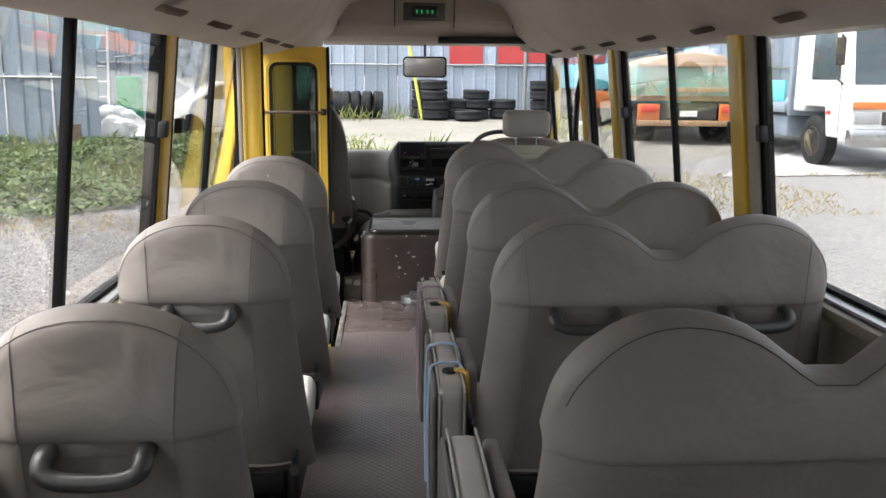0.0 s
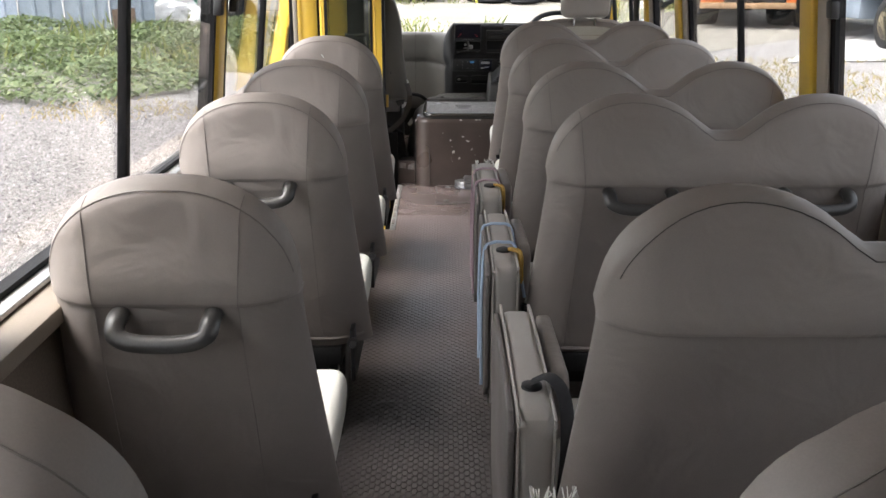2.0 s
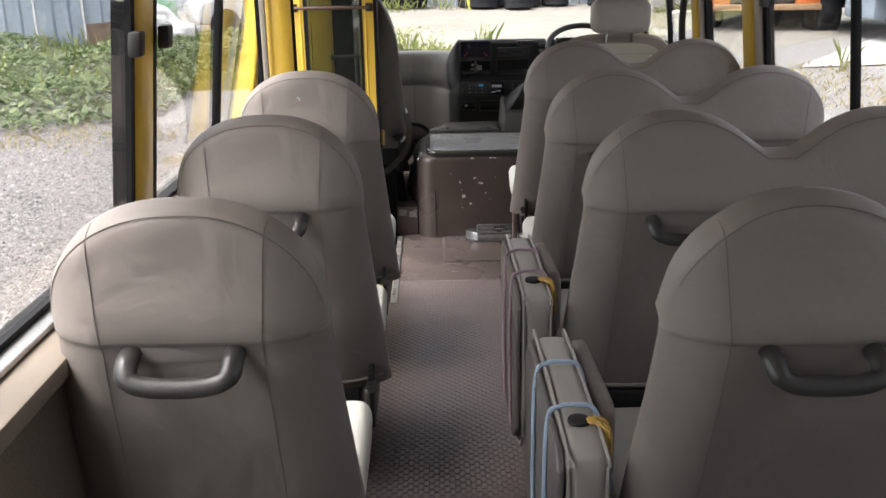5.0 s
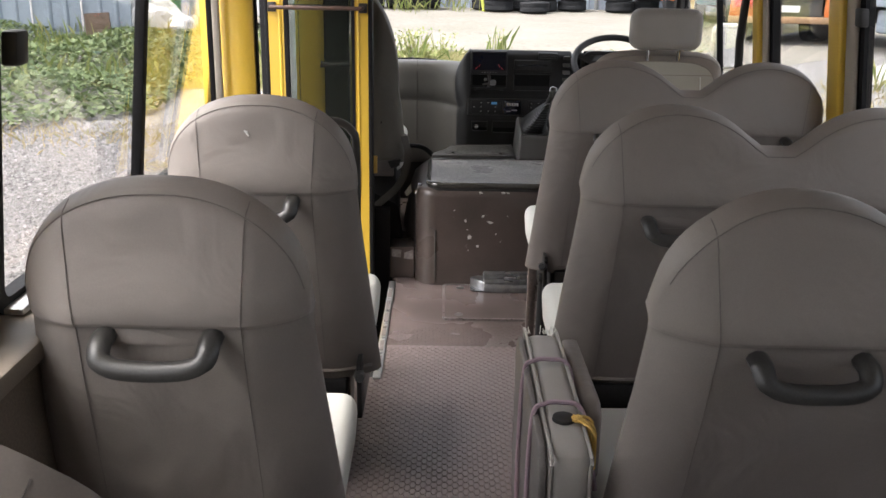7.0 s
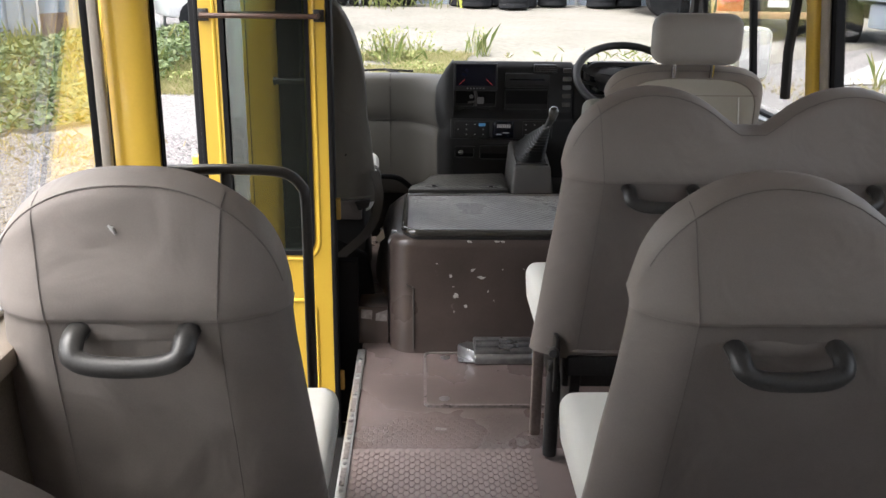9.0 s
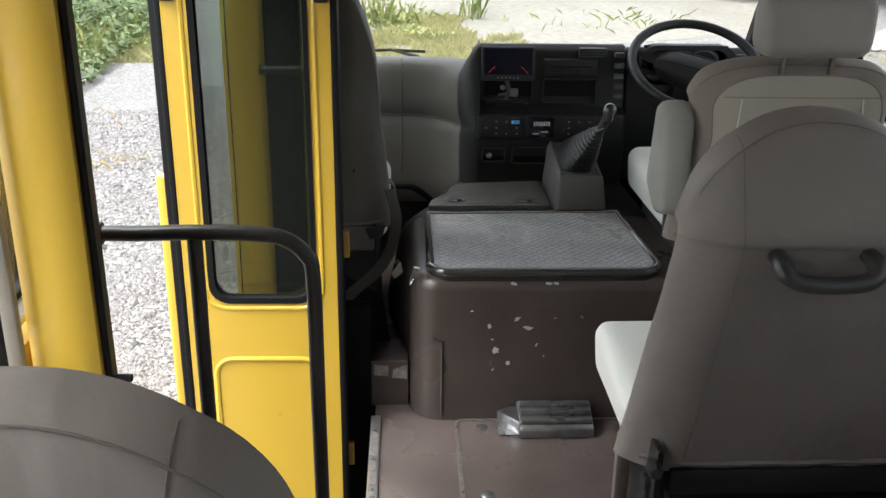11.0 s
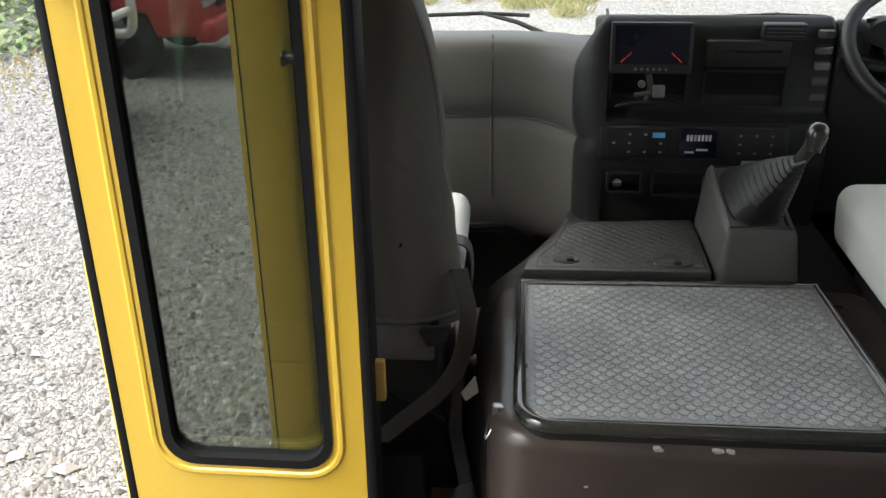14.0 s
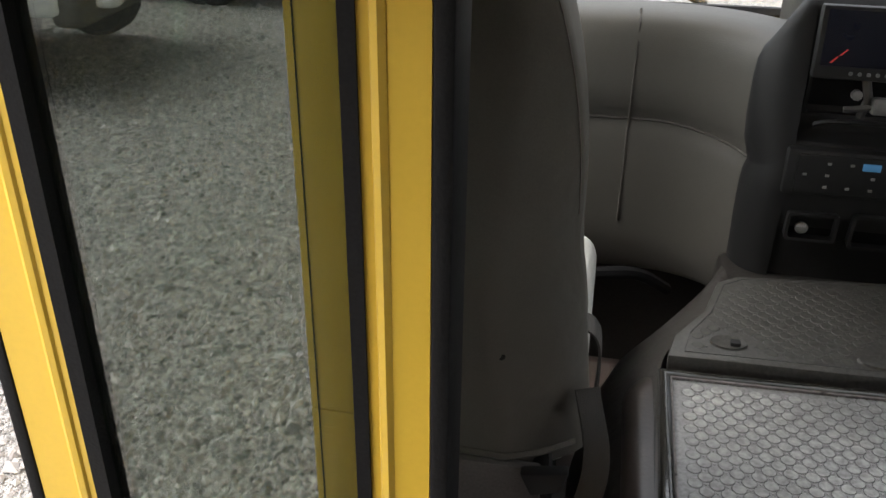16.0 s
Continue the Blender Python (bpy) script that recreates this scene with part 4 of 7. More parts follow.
double = thing("double_seat", "grey-brown vinyl double bus seat with two rounded heads", "seat", group="double seats by the right windows")
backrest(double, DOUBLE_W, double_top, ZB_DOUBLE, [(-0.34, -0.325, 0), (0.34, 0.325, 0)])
for hx in (-0.205, 0.215):
    grab_handle(double, hx, 0.15, 0.732)
cushion(double, -0.45, 0.42, 0.392)
legs(double, -0.40, 0.38, -0.405)
aisle_post(double, -0.425)
double.matrix_basis = pose(0.676, 2.11, -0.01)
for x, y, dz, low in ((0.68, 2.84, -0.012, 0.006), (0.684, 3.587, -0.003, 0.022), (0.702, 4.40, 0.012, 0.0)):
    twin = copy_thing(double, pose(x, y, dz))
    for piece in twin.children:
        if piece.name.startswith("handle"):
            piece.matrix_basis = pose(0, 0, -low)

# a double seat without handles further back
plain_seat = thing("double_seat", "grey-brown vinyl double bus seat with a plain back", "seat", group="double seats by the right windows")
backrest(plain_seat, DOUBLE_W, double_top, ZB_DOUBLE, [], arc=True)
cushion(plain_seat, -0.45, 0.42, 0.392)
legs(plain_seat, -0.40, 0.38, -0.405)
plain_seat.matrix_basis = pose(0.655, 1.225, -0.018)


def back_panel(seat, w, top, border, mat, zb=ZB, lean=0.085, label="tan vinyl back panel", welt=None):
    """An inset panel stitched onto a backrest, with its border seam."""
    bm = bmesh.new()
    nu, nv, grid = 30, 24, []
    inner = lambda x: top(x * w / (w - border)) - border
    for j in range(nv + 1):
        row = []
        for i in range(nu + 1):
            x = (w - border) * math.sin(math.pi / 2 * (-1 + 2 * i / nu))
            z = zb + 0.05 + (inner(x) - zb - 0.05) * j / nv
            row.append(bm.verts.new((x + flare(x, z, w), back_surface(x, z, w, top, zb, flap=False, lean=lean) - 0.005, z)))
        grid.append(row)
    for j in range(nv):
        for i in range(nu):
            bm.faces.new((grid[j][i], grid[j][i + 1], grid[j + 1][i + 1], grid[j + 1][i]))
    line = [grid[j][0].co.copy() for j in range(nv)] + [v.co.copy() for v in grid[nv]] + [grid[nv - 1 - j][nu].co.copy() for j in range(nv)]
    p = part("back_panel", bm, mat, seat, label, smooth=60)
    part("welt", tube(line, 0.0028, 6), welt or SEAM, p, "stitched welt")


# the rearmost row has tan back panels
tan_double = thing("double_seat", "vinyl double bus seat with stitched tan back panel", "seat", group="double seats by the right windows")
backrest(tan_double, DOUBLE_W, double_top, ZB_DOUBLE, [], flap=False)
back_panel(tan_double, DOUBLE_W, double_top, 0.055, TAN)
cushion(tan_double, -0.45, 0.42, 0.392)
legs(tan_double, -0.40, 0.38, -0.405)
tan_double.matrix_basis = pose(0.638, 0.535, -0.008)
tan_single = thing("single_seat", "vinyl single bus seat with stitched tan back panel", "seat", group="single seats by the left windows")
backrest(tan_single, SINGLE_W, single_top, ZB, [], flap=False)
back_panel(tan_single, SINGLE_W, single_top, 0.045, TAN)
cushion(tan_single, -0.2, 0.232, 0.402)
legs(tan_single, -0.19, 0.195, 0.20)
tan_single.matrix_basis = pose(-0.443, 0.55, 0.012)


# ---- folded jump seats beside the aisle ----
def jump_seat(y0, y1, cord, twine, strap, frayed, label):
    """A tip-up aisle seat folded on edge: cushion slab outward, backrest slab behind it, on a bracket."""
    s = thing("jump_seat", label, "folding seat", at=(0.16, (y0 + y1) / 2, 0), group="folded jump seats along the aisle")
    l = (y1 - y0) / 2
    body = [(-l, 0.50), (-l + 0.03, 0.528), (l - 0.04, 0.535), (l, 0.49), (l - 0.03, 0.20), (l - 0.10, 0.115), (-l + 0.10, 0.10), (-l + 0.005, 0.17)]
    cu = part("cushion", prism(body, "x", -0.038, 0.038, 0.022, 5), VINYL_PALE, s, "grey vinyl cushion folded upright", smooth=60)
    base = [(y * 0.985, 0.315 + (z - 0.315) * 0.975) for y, z in body]
    part("base_board", prism(base, "x", -0.05, -0.037, 0.004, 2), BOARD_VINYL, s, "dark seat base board")
    for sx in (-0.032, 0.032):
        rim = [(sx, y * 0.985, 0.315 + (z - 0.315) * 0.985) for y, z in body]
        part("piping", tube(smooth_path(rim + rim[:1], 4), 0.0035, 5), PIPING, cu)
    bk = [(-l + 0.20, 0.30), (-l + 0.20, 0.49), (-l + 0.23, 0.51), (l + 0.02, 0.50), (l + 0.05, 0.47), (l + 0.02, 0.22), (-l + 0.24, 0.22)]
    part("backrest", prism(bk, "x", 0.05, 0.085, 0.012, 3), VINYL, s, smooth=60)
    part("hinge_bracket", prism([(-0.12, 0.0), (0.12, 0.0), (0.08, 0.14), (-0.08, 0.14)], "x", 0.0, 0.03, 0.003), FRAME_METAL, s)
    part("support_arm", tube([(0.015, -l + 0.1, 0.12), (0.05, -l + 0.04, 0.25), (0.06, -l + 0.05, 0.40)], 0.012, 8), FRAME_METAL, s)
    part("buckle", lathe([(0.0, 0.006), (0.012, 0.006), (0.019, 0.003), (0.02, -0.003)], 16), BLACK, s).matrix_basis = pose(0.0, -l + 0.11, 0.533)
    if cord:
        for off in (0.12, 0.30):
            loop = [(-0.054, -l + off - 0.02, 0.14), (-0.056, -l + off + 0.0, 0.35), (-0.05, -l + off + 0.02, 0.515), (-0.03, -l + off + 0.025, 0.541), (0.0, -l + off + 0.028, 0.543),
                    (0.034, -l + off + 0.02, 0.535), (0.05, -l + off, 0.46), (0.06, -l + off - 0.02, 0.40)]
            part("cord", tube(smooth_path(loop, 6), 0.0042, 6), cord, s, "cord tied round the folded seat")
    if twine:
        for k in range(9):
            a = k * 0.7
            pts = [(0.02 + 0.008 * math.cos(a), -l + 0.10 + 0.012 * math.sin(a), 0.538), (0.042 + 0.006 * math.sin(a), -l + 0.09 + 0.02 * math.sin(a * 1.7), 0.53), (0.05, -l + 0.085 + 0.015 * math.cos(a), 0.49 - 0.006 * k)]
            part("twine", tube(smooth_path(pts, 4), 0.0028, 5), TWINE, s, "frayed yellow twine")
    if strap:
        part("strap", tube(smooth_path([(0.0, -l + 0.11, 0.541), (0.03, -l + 0.10, 0.556), (0.055, -l + 0.07, 0.53), (0.058, -l + 0.03, 0.45), (0.05, -l + 0.02, 0.25)], 5), 0.017, 6, flat=0.2), BELT, s, "black webbing strap")
    if frayed:
        for k in range(16):
            x = -0.03 + 0.06 * random.random()
            part("loose_thread", tube([(x, l - 0.03, 0.530), (x + random.uniform(-0.008, 0.008), l - 0.025 + random.uniform(-0.012, 0.012), 0.536 + 0.006 * random.random())], 0.001, 4), CUSHION, s)
    return s


jump_seat(0.72, 1.165, None, False, False, True, "grey vinyl jump seat folded upright, torn at its corner")
jump_seat(1.385, 1.91, None, False, True, False, "grey vinyl jump seat folded upright with a black strap")
jump_seat(2.20, 2.72, ROPE_BLUE, True, False, False, "grey vinyl jump seat tied up with pale blue cord")
jump_seat(2.925, 3.44, ROPE_MAUVE, True, False, True, "grey vinyl jump seat tied up with mauve rope and twine")


# ---- engine cover and gear console ----
cover = thing("engine_cover", "brown vinyl engine cover with a worn studded rubber lid", "engine cover")
bm = prism(rounded(-0.158, 0.60, 5.185, 5.74, 0.085, 8), "z", 0.0, 0.404)
rim_edges = [e for e in bm.edges if all(v.co.z > 0.4 for v in e.verts)]
bmesh.ops.bevel(bm, geom=rim_edges, offset=0.034, segments=5, affect="EDGES", profile=0.5)
part("housing", bm, BROWN_VINYL, cover, smooth=60)
# a vinyl shoulder falls from the lids to the passenger's footwell
outer_edge = smooth_path([(-0.160, 5.30, 0.372), (-0.176, 5.45, 0.345), (-0.186, 5.60, 0.334), (-0.190, 5.72, 0.330), (-0.178, 5.79, 0.335), (-0.11, 5.88, 0.352), (-0.035, 5.965, 0.385), (0.0, 6.04, 0.40)], 4)
inner_edge = smooth_path([(-0.122, 5.30, 0.400), (-0.118, 5.45, 0.404), (-0.114, 5.60, 0.406), (-0.108, 5.70, 0.410), (-0.094, 5.755, 0.413), (-0.046, 5.835, 0.414), (-0.020, 5.925, 0.414), (0.012, 5.975, 0.414)], 4)
bm = bmesh.new()
rows = []
for i, (a, b) in enumerate(zip(outer_edge, inner_edge)):
    out, foot = Vector((-0.02, 0.012, 0)), min(1.0, i / 7)
    rows.append([bm.verts.new(q) for q in ((a.x - 0.05 * foot, a.y + 0.02, 0.0), (a.x - 0.03 * foot, a.y + 0.01, a.z * 0.5), a + out * 0.5 * foot - Vector((0, 0, 0.07)), a - Vector((0, 0, 0.016)), a.lerp(b, 0.18) + Vector((0, 0, 0.012)), a.lerp(b, 0.55) + Vector((0, 0, 0.012)), b, b - Vector((0, 0, 0.05)))])
for r0, r1 in zip(rows, rows[1:]):
    for k in range(7):
        bm.faces.new((r0[k], r0[k + 1], r1[k + 1], r1[k]))
part("flank", bm, FLANK_VINYL, cover, "dark vinyl shoulder beside the lids", smooth=80)
for x, y, z in ((-0.197, 5.733, 0.272), (-0.192, 5.574, 0.300)):
    part("bolt_washer", disc((x, y, z), 0.011, 0.006, "x", 14, 0.001), BRASS, cover, "brass-coloured washer")
    part("bolt", disc((x - 0.005, y, z), 0.006, 0.010, "x", 6, 0.001), STEEL, cover)
part("front_housing", block(0.0, 0.58, 5.70, 6.10, 0.0, 0.412, 0.02, 3), DARK_VINYL, cover, smooth=60)
part("vinyl_seam", tube([(-0.075, 5.183, 0.02), (-0.076, 5.183, 0.235), (-0.10, 5.183, 0.245)], 0.003, 5), SEAM, cover)
lid_out = [(0.485 - 0.0, 5.70), (-0.112, 5.685), *[(-0.112 + 0.055 - 0.055 * math.cos(a), 5.252 - 0.055 * math.sin(a)) for a in [radians(9 * k) for k in range(11)]],
           *[(0.435 + 0.06 * math.sin(a), 5.257 - 0.06 * math.cos(a)) for a in [radians(9 * k) for k in range(11)]]]
centre = Vector((0.19, 5.46))
shrink = lambda pts, d: [tuple(Vector(p) + (centre - Vector(p)) * (d / (centre - Vector(p)).length)) for p in pts]
part("lid_rim", ring_prism(lid_out, shrink(lid_out, 0.022), "z", 0.396, 0.424), BLACK, cover, "black moulded lid rim", smooth=50)
part("lid_bead", tube([(x, y, 0.4235) for x, y in shrink(lid_out, 0.0215)], 0.0025, 5, closed=True), SCUFFED, cover, "rubbed bright lid edge")
part("lid_edge", tube([(x, y, 0.4165) for x, y in shrink(lid_out, 0.0085)], 0.0125, 10, closed=True), KNOB, cover, "glossy rounded lid edge", smooth=75)
part("lid", prism(shrink(lid_out, 0.021), "z", 0.40, 0.421), LID_RUBBER, cover, "worn grey studded rubber lid")
lid_pads(cover, shrink(lid_out, 0.034), 0.421, LID_STUD, "rubbed grey pads of the lid")
lid2 = [(-0.10, 5.705), (0.278, 5.712), (0.282, 5.985), (0.02, 5.955), (-0.015, 5.93), (-0.04, 5.84), (-0.09, 5.76)]
front_lid = part("front_lid", prism(lid2, "z", 0.41, 0.438, 0.004, 2), LID_DARK, cover, "small studded rubber lid")
lid_pads(cover, [(-0.07, 5.725), (0.262, 5.732), (0.266, 5.965), (0.03, 5.94), (-0.0, 5.915), (-0.025, 5.83), (-0.06, 5.765)], 0.438, LID_DARK_STUD, "grey pads of the small lid", ((-0.012, 5.752, 0.036), (0.205, 5.745, 0.046)))
part("lid_groove", tube([(x, y, 0.4382) for x, y in ((-0.076, 5.719), (0.268, 5.726), (0.272, 5.972), (0.026, 5.945), (-0.006, 5.921), (-0.031, 5.834), (-0.066, 5.769))], 0.0012, 5, closed=True), LID_GROOVE, front_lid)
for x, y, rx in ((-0.012, 5.752, 0.026), (0.205, 5.745, 0.038)):
    dish = lathe([(0.0, 0.0004), (0.80, 0.0006), (0.92, 0.0030), (1.0, 0.0032), (1.06, 0.0)], 24)
    dish.transform(Matrix.Diagonal((rx, 0.017, 1, 1)))
    k = part("lid_catch", dish, LID_DARK, front_lid, "recessed oval lid catch", smooth=60)
    k.matrix_basis = pose(x, y, 0.4381)
    part("catch_slot", block(0.002, 0.016, -0.009, 0.003, 0.0012, 0.0075, 0.001), BLACK, k, "black catch")
random.seed(7)


def scrape(x, z, wide, high, turn, y0, y1):
    """A torn fleck with a ragged outline."""
    pts = []
    for i in range(13):
        a, k = 2 * math.pi * i / 13, random.uniform(0.45, 1.15)
        u, v = wide * k * math.cos(a), high * k * math.sin(a)
        pts.append((x + u * math.cos(turn) - v * math.sin(turn), z + u * math.sin(turn) + v * math.cos(turn)))
    part("scrape", prism(pts, "y", y0, y1), SCRAPE, cover, "bare pale scrape in the vinyl")


for x, z, wide, high, turn in ((0.046, 0.275, 0.007, 0.010, 0.3), (0.118, 0.296, 0.010, 0.005, 0.6), (0.145, 0.270, 0.017, 0.006, -0.1), (0.064, 0.207, 0.011, 0.010, 0.2),
                               (0.097, 0.170, 0.006, 0.008, 0.4), (0.170, 0.222, 0.006, 0.0022, 1.0), (0.190, 0.190, 0.004, 0.0018, -0.8), (0.0, 0.318, 0.003, 0.003, 0.0),
                               (0.055, 0.238, 0.004, 0.002, 0.0), (0.058, 0.150, 0.005, 0.0022, 0.7), (0.285, 0.300, 0.005, 0.002, -0.4), (0.215, 0.298, 0.003, 0.002, 0.0)):
    scrape(x, z, wide, high, turn, 5.1835, 5.1855)
for x, wide in ((0.105, 0.011), (0.195, 0.010), (0.214, 0.007)):
    scrape(x, 0.391, wide, 0.0032, -0.1, 5.187, 5.194)

toggle = part("toggle_catch", block(-0.150, -0.131, 5.258, 5.278, 0.372, 0.407, 0.003), STEEL, cover, "small steel lid catch")
part("catch_wire", tube(smooth_path([(-0.151, 5.262, 0.392), (-0.158, 5.235, 0.382), (-0.158, 5.214, 0.380), (-0.150, 5.222, 0.392)], 4), 0.0016, 5), STEEL, toggle, "bent catch wire")

footstep = thing("footwell_step", "dark brown vinyl step beside the engine cover, patched with tape", "step")
part("step_body", prism([(-0.262, 5.268), (-0.163, 5.268), (-0.163, 6.09), (-0.262, 6.09)], "z", 0.001, 0.135), BROWN_VINYL, footstep)
part("tape_patch", prism([(-0.256, 0.094), (-0.218, 0.090), (-0.216, 0.122), (-0.254, 0.126)], "y", 5.2645, 5.2675), DULL_TAPE, footstep, "silver tape patch")
part("tape_patch", prism([(-0.206, 0.086), (-0.166, 0.082), (-0.165, 0.124), (-0.204, 0.110)], "y", 5.2640, 5.2672), DULL_TAPE, footstep, "silver tape patch")

hatch = thing("floor_hatch", "worn brown vinyl floor hatch with metal trim", "hatch")
part("hatch_plate", prism(rounded(-0.035, 0.42, 4.80, 5.17, 0.02, 4), "z", 0.001, 0.006), FLOOR_FRONT, hatch)
part("hatch_trim", ring_prism(rounded(-0.042, 0.427, 4.793, 5.177, 0.024, 4), rounded(-0.033, 0.418, 4.802, 5.168, 0.018, 4), "z", 0.001, 0.009), SCUFFED, hatch)
for x, y in ((0.02, 4.84), (0.03, 5.135), (0.38, 4.84)):
    part("screw", lathe([(0.0, 0.004), (0.01, 0.004), (0.017, 0.0)], 14), STEEL, hatch).matrix_basis = pose(x, y, 0.007)

plate = thing("ribbed_plate", "ribbed steel kick plate on the floor", "plate")
part("plate", prism([(0.07, 0.012), (0.12, 0.012), (0.12, 0.014), (0.315, 0.014), (0.315, 0.008), (0.12, 0.008)], "y", 5.09, 5.16), STEEL, plate)
body_pts = [(5.075, 0.008), (5.175, 0.008), (5.175, 0.062), (5.16, 0.072), (5.10, 0.045), (5.08, 0.03)]
part("wedge", prism(body_pts, "x", 0.122, 0.315, 0.006, 2), STEEL, plate)
part("nose", prism([(0.068, 5.15), (0.124, 5.085), (0.124, 5.172), (0.10, 5.172)], "z", 0.008, 0.05, 0.006), STEEL, plate)
for y, z in ((5.098, 0.045), (5.122, 0.058), (5.146, 0.069)):
    part("rib", tube([(0.128, y, z), (0.31, y, z)], 0.008, 8), STEEL, plate)

gear = thing("gear_console", "grey gear lever console with ribbed black boot", "gear lever")
bm = prism([(5.70, 0.40), (5.718, 0.525), (5.975, 0.575), (6.0, 0.40)], "x", 0.285, 0.45)
for v in bm.verts:
    if v.co.z > 0.5:
        v.co.x = 0.362 + (v.co.x - 0.362) * 0.84
bmesh.ops.bevel(bm, geom=bm.edges[:], offset=0.014, segments=3, affect="EDGES", profile=0.5)
part("console_box", bm, CONSOLE_GREY, gear, smooth=50)
part("box_rim", tube([(0.307, 5.731, 0.5275), (0.422, 5.731, 0.5275), (0.422, 5.96, 0.5715), (0.307, 5.96, 0.5715)], 0.006, 6, closed=True), CONSOLE_GREY, gear, "moulded rim")
bm = bmesh.new()
rows, folds = [], 25
for k in range(folds):
    t = k / (folds - 1)
    e = t ** 0.85
    swell = 1.0 if k % 2 else 0.86
    cx, cy, cz = 0.362 + 0.052 * e, 5.845 - 0.125 * e, 0.548 + 0.126 * e
    hx, hy = (0.058 * (1 - e) + 0.013 * e) * swell, (0.108 * (1 - e) + 0.014 * e) * swell
    ring = []
    for i in range(20):
        a = 2 * math.pi * i / 20
        ca, sa = math.cos(a), math.sin(a)
        s = (abs(ca) ** 4 + abs(sa) ** 4) ** -0.25
        y = cy + hy * sa * s
        ring.append(bm.verts.new((cx + hx * ca * s, y, cz + (y - cy) * (0.19 + 0.25 * e))))
    rows.append(ring)
for k in range(folds - 1):
    for i in range(20):
        bm.faces.new((rows[k][i], rows[k][(i + 1) % 20], rows[k + 1][(i + 1) % 20], rows[k + 1][i]))
bm.faces.new(rows[0][::-1])
bm.faces.new(rows[-1])
part("boot", bm, BELLOWS, gear, "pleated black rubber boot", smooth=20)
head = Vector((0.414, 5.72, 0.672))
part("lever", tube([head, head + Vector((0.010, -0.008, 0.025)), head + Vector((0.018, -0.014, 0.05))], [0.013, 0.013, 0.015], 12), BELLOWS, gear, smooth=60)
part("clip", tube([head + Vector((-0.013, -0.012, -0.004)), head + Vector((0.0, -0.016, 0.004)), head + Vector((0.012, -0.01, 0.01))], 0.003, 6), STEEL, gear, "wire boot clip")
kn = part("knob", lathe([(0.0, 0.022), (0.010, 0.0205), (0.018, 0.013), (0.0215, 0.002), (0.020, -0.010), (0.015, -0.022), (0.012, -0.034)], 20), KNOB, gear, "glossy dark gear knob", smooth=60)
kn.matrix_basis = pose(0.4345, 5.704, 0.732, -12, 8, 0)
card = thing("card", "pale blue printed card stuck below the heater panel", "card")
part("sheet", block(0.376, 0.414, 5.988, 5.9905, 0.553, 0.577), CARD, card)
for i in range(3):
    part("printed_line", block(0.381, 0.409, 5.9868, 5.9879, 0.558 + 0.006 * i, 0.5595 + 0.006 * i), CARD_INK, card)

# ---- dashboard ----
dash = thing("dashboard", "grey and charcoal moulded dashboard", "dashboard")
plan = smooth_path([(LEFT, 6.125, 0), (-0.45, 6.131, 0), (-0.30, 6.138, 0), (-0.18, 6.145, 0), (-0.11, 6.142, 0), (-0.06, 6.128, 0), (-0.022, 6.104, 0), (0.004, 6.074, 0), (0.022, 6.045, 0), (0.036, 6.03, 0)], 5)
section = [(0.05, 0.30), (0.024, 0.325), (0.014, 0.40), (0.011, 0.50), (0.011, 0.575), (0.014, 0.602), (0.0195, 0.6175), (0.0195, 0.6225), (0.012, 0.636), (0.004, 0.655), (0.0, 0.69), (0.0, 0.742), (0.003, 0.77), (0.012, 0.790), (0.028, 0.802), (0.055, 0.8075), (0.11, 0.806)]
bm = bmesh.new()
rows = []
for i, p in enumerate(plan):
    d = (plan[min(i + 1, len(plan) - 1)] - plan[max(i - 1, 0)]).normalized()
    out = Vector((-d.y, d.x, 0))
    sink = max(0.0, min(1.0, (p.x + 0.14) / 0.16)) ** 1.6
    if p.x > 0.006:
        break
    rows.append([bm.verts.new((p + out * o).to_tuple()[:2] + (z - 0.027 * sink * max(0.0, 1 - abs(z - 0.62) / 0.12),)) for o, z in section])
for a, b in zip(rows, rows[1:]):
    for k in range(len(section) - 1):
        bm.faces.new((a[k], b[k], b[k + 1], a[k + 1]))
pad_edge = [v.co.copy() for v in rows[-1]]
groove = [(r[6].co + r[7].co) / 2 - Vector((0, 0.0015, 0)) for r in rows]
part("dash_pad", bm, DASH_GREY, dash, "smooth grey dash pad with a glove box panel", smooth=75)
# the charcoal stack rounds out of the pad in one moulding
edge = [r.to_tuple() for r in pad_edge]
prof_y = lambda z: float(np.interp(z, (0.30, 0.45, 0.60, 0.86), (6.03, 6.015, 6.0, 6.048))) - 0.003
lip = [(6.046, 0.841), (6.053, 0.860), (6.067, 0.8725), (6.09, 0.8795), (6.16, 0.866)]
bm = bmesh.new()
rows = []
for s in range(13):
    a = math.pi / 2 * s / 12
    row = []
    for k, (ex, ey, ez) in enumerate(edge):
        by, bz = lip[k - len(edge) + 5] if k >= len(edge) - 5 else (None, 0.30 + (ez - 0.30) * 1.08)
        by = prof_y(bz) if by is None else by
        row.append(bm.verts.new((ex + (0.076 - ex) * (1 - math.cos(a)), ey + (by - ey) * math.sin(a), ez + (bz - ez) * (0.5 - 0.5 * math.cos(2 * a)))))
    rows.append(row)
rows.append([bm.verts.new((v.co.x + 0.003, v.co.y + 0.05, v.co.z)) for v in rows[-1]])
for a, b in zip(rows, rows[1:]):
    for k in range(len(edge) - 1):
        bm.faces.new((a[k], b[k], b[k + 1], a[k + 1]))
part("stack_cheek", bm, DASH_BLACK, dash, "rounded charcoal edge of the centre stack", smooth=75)
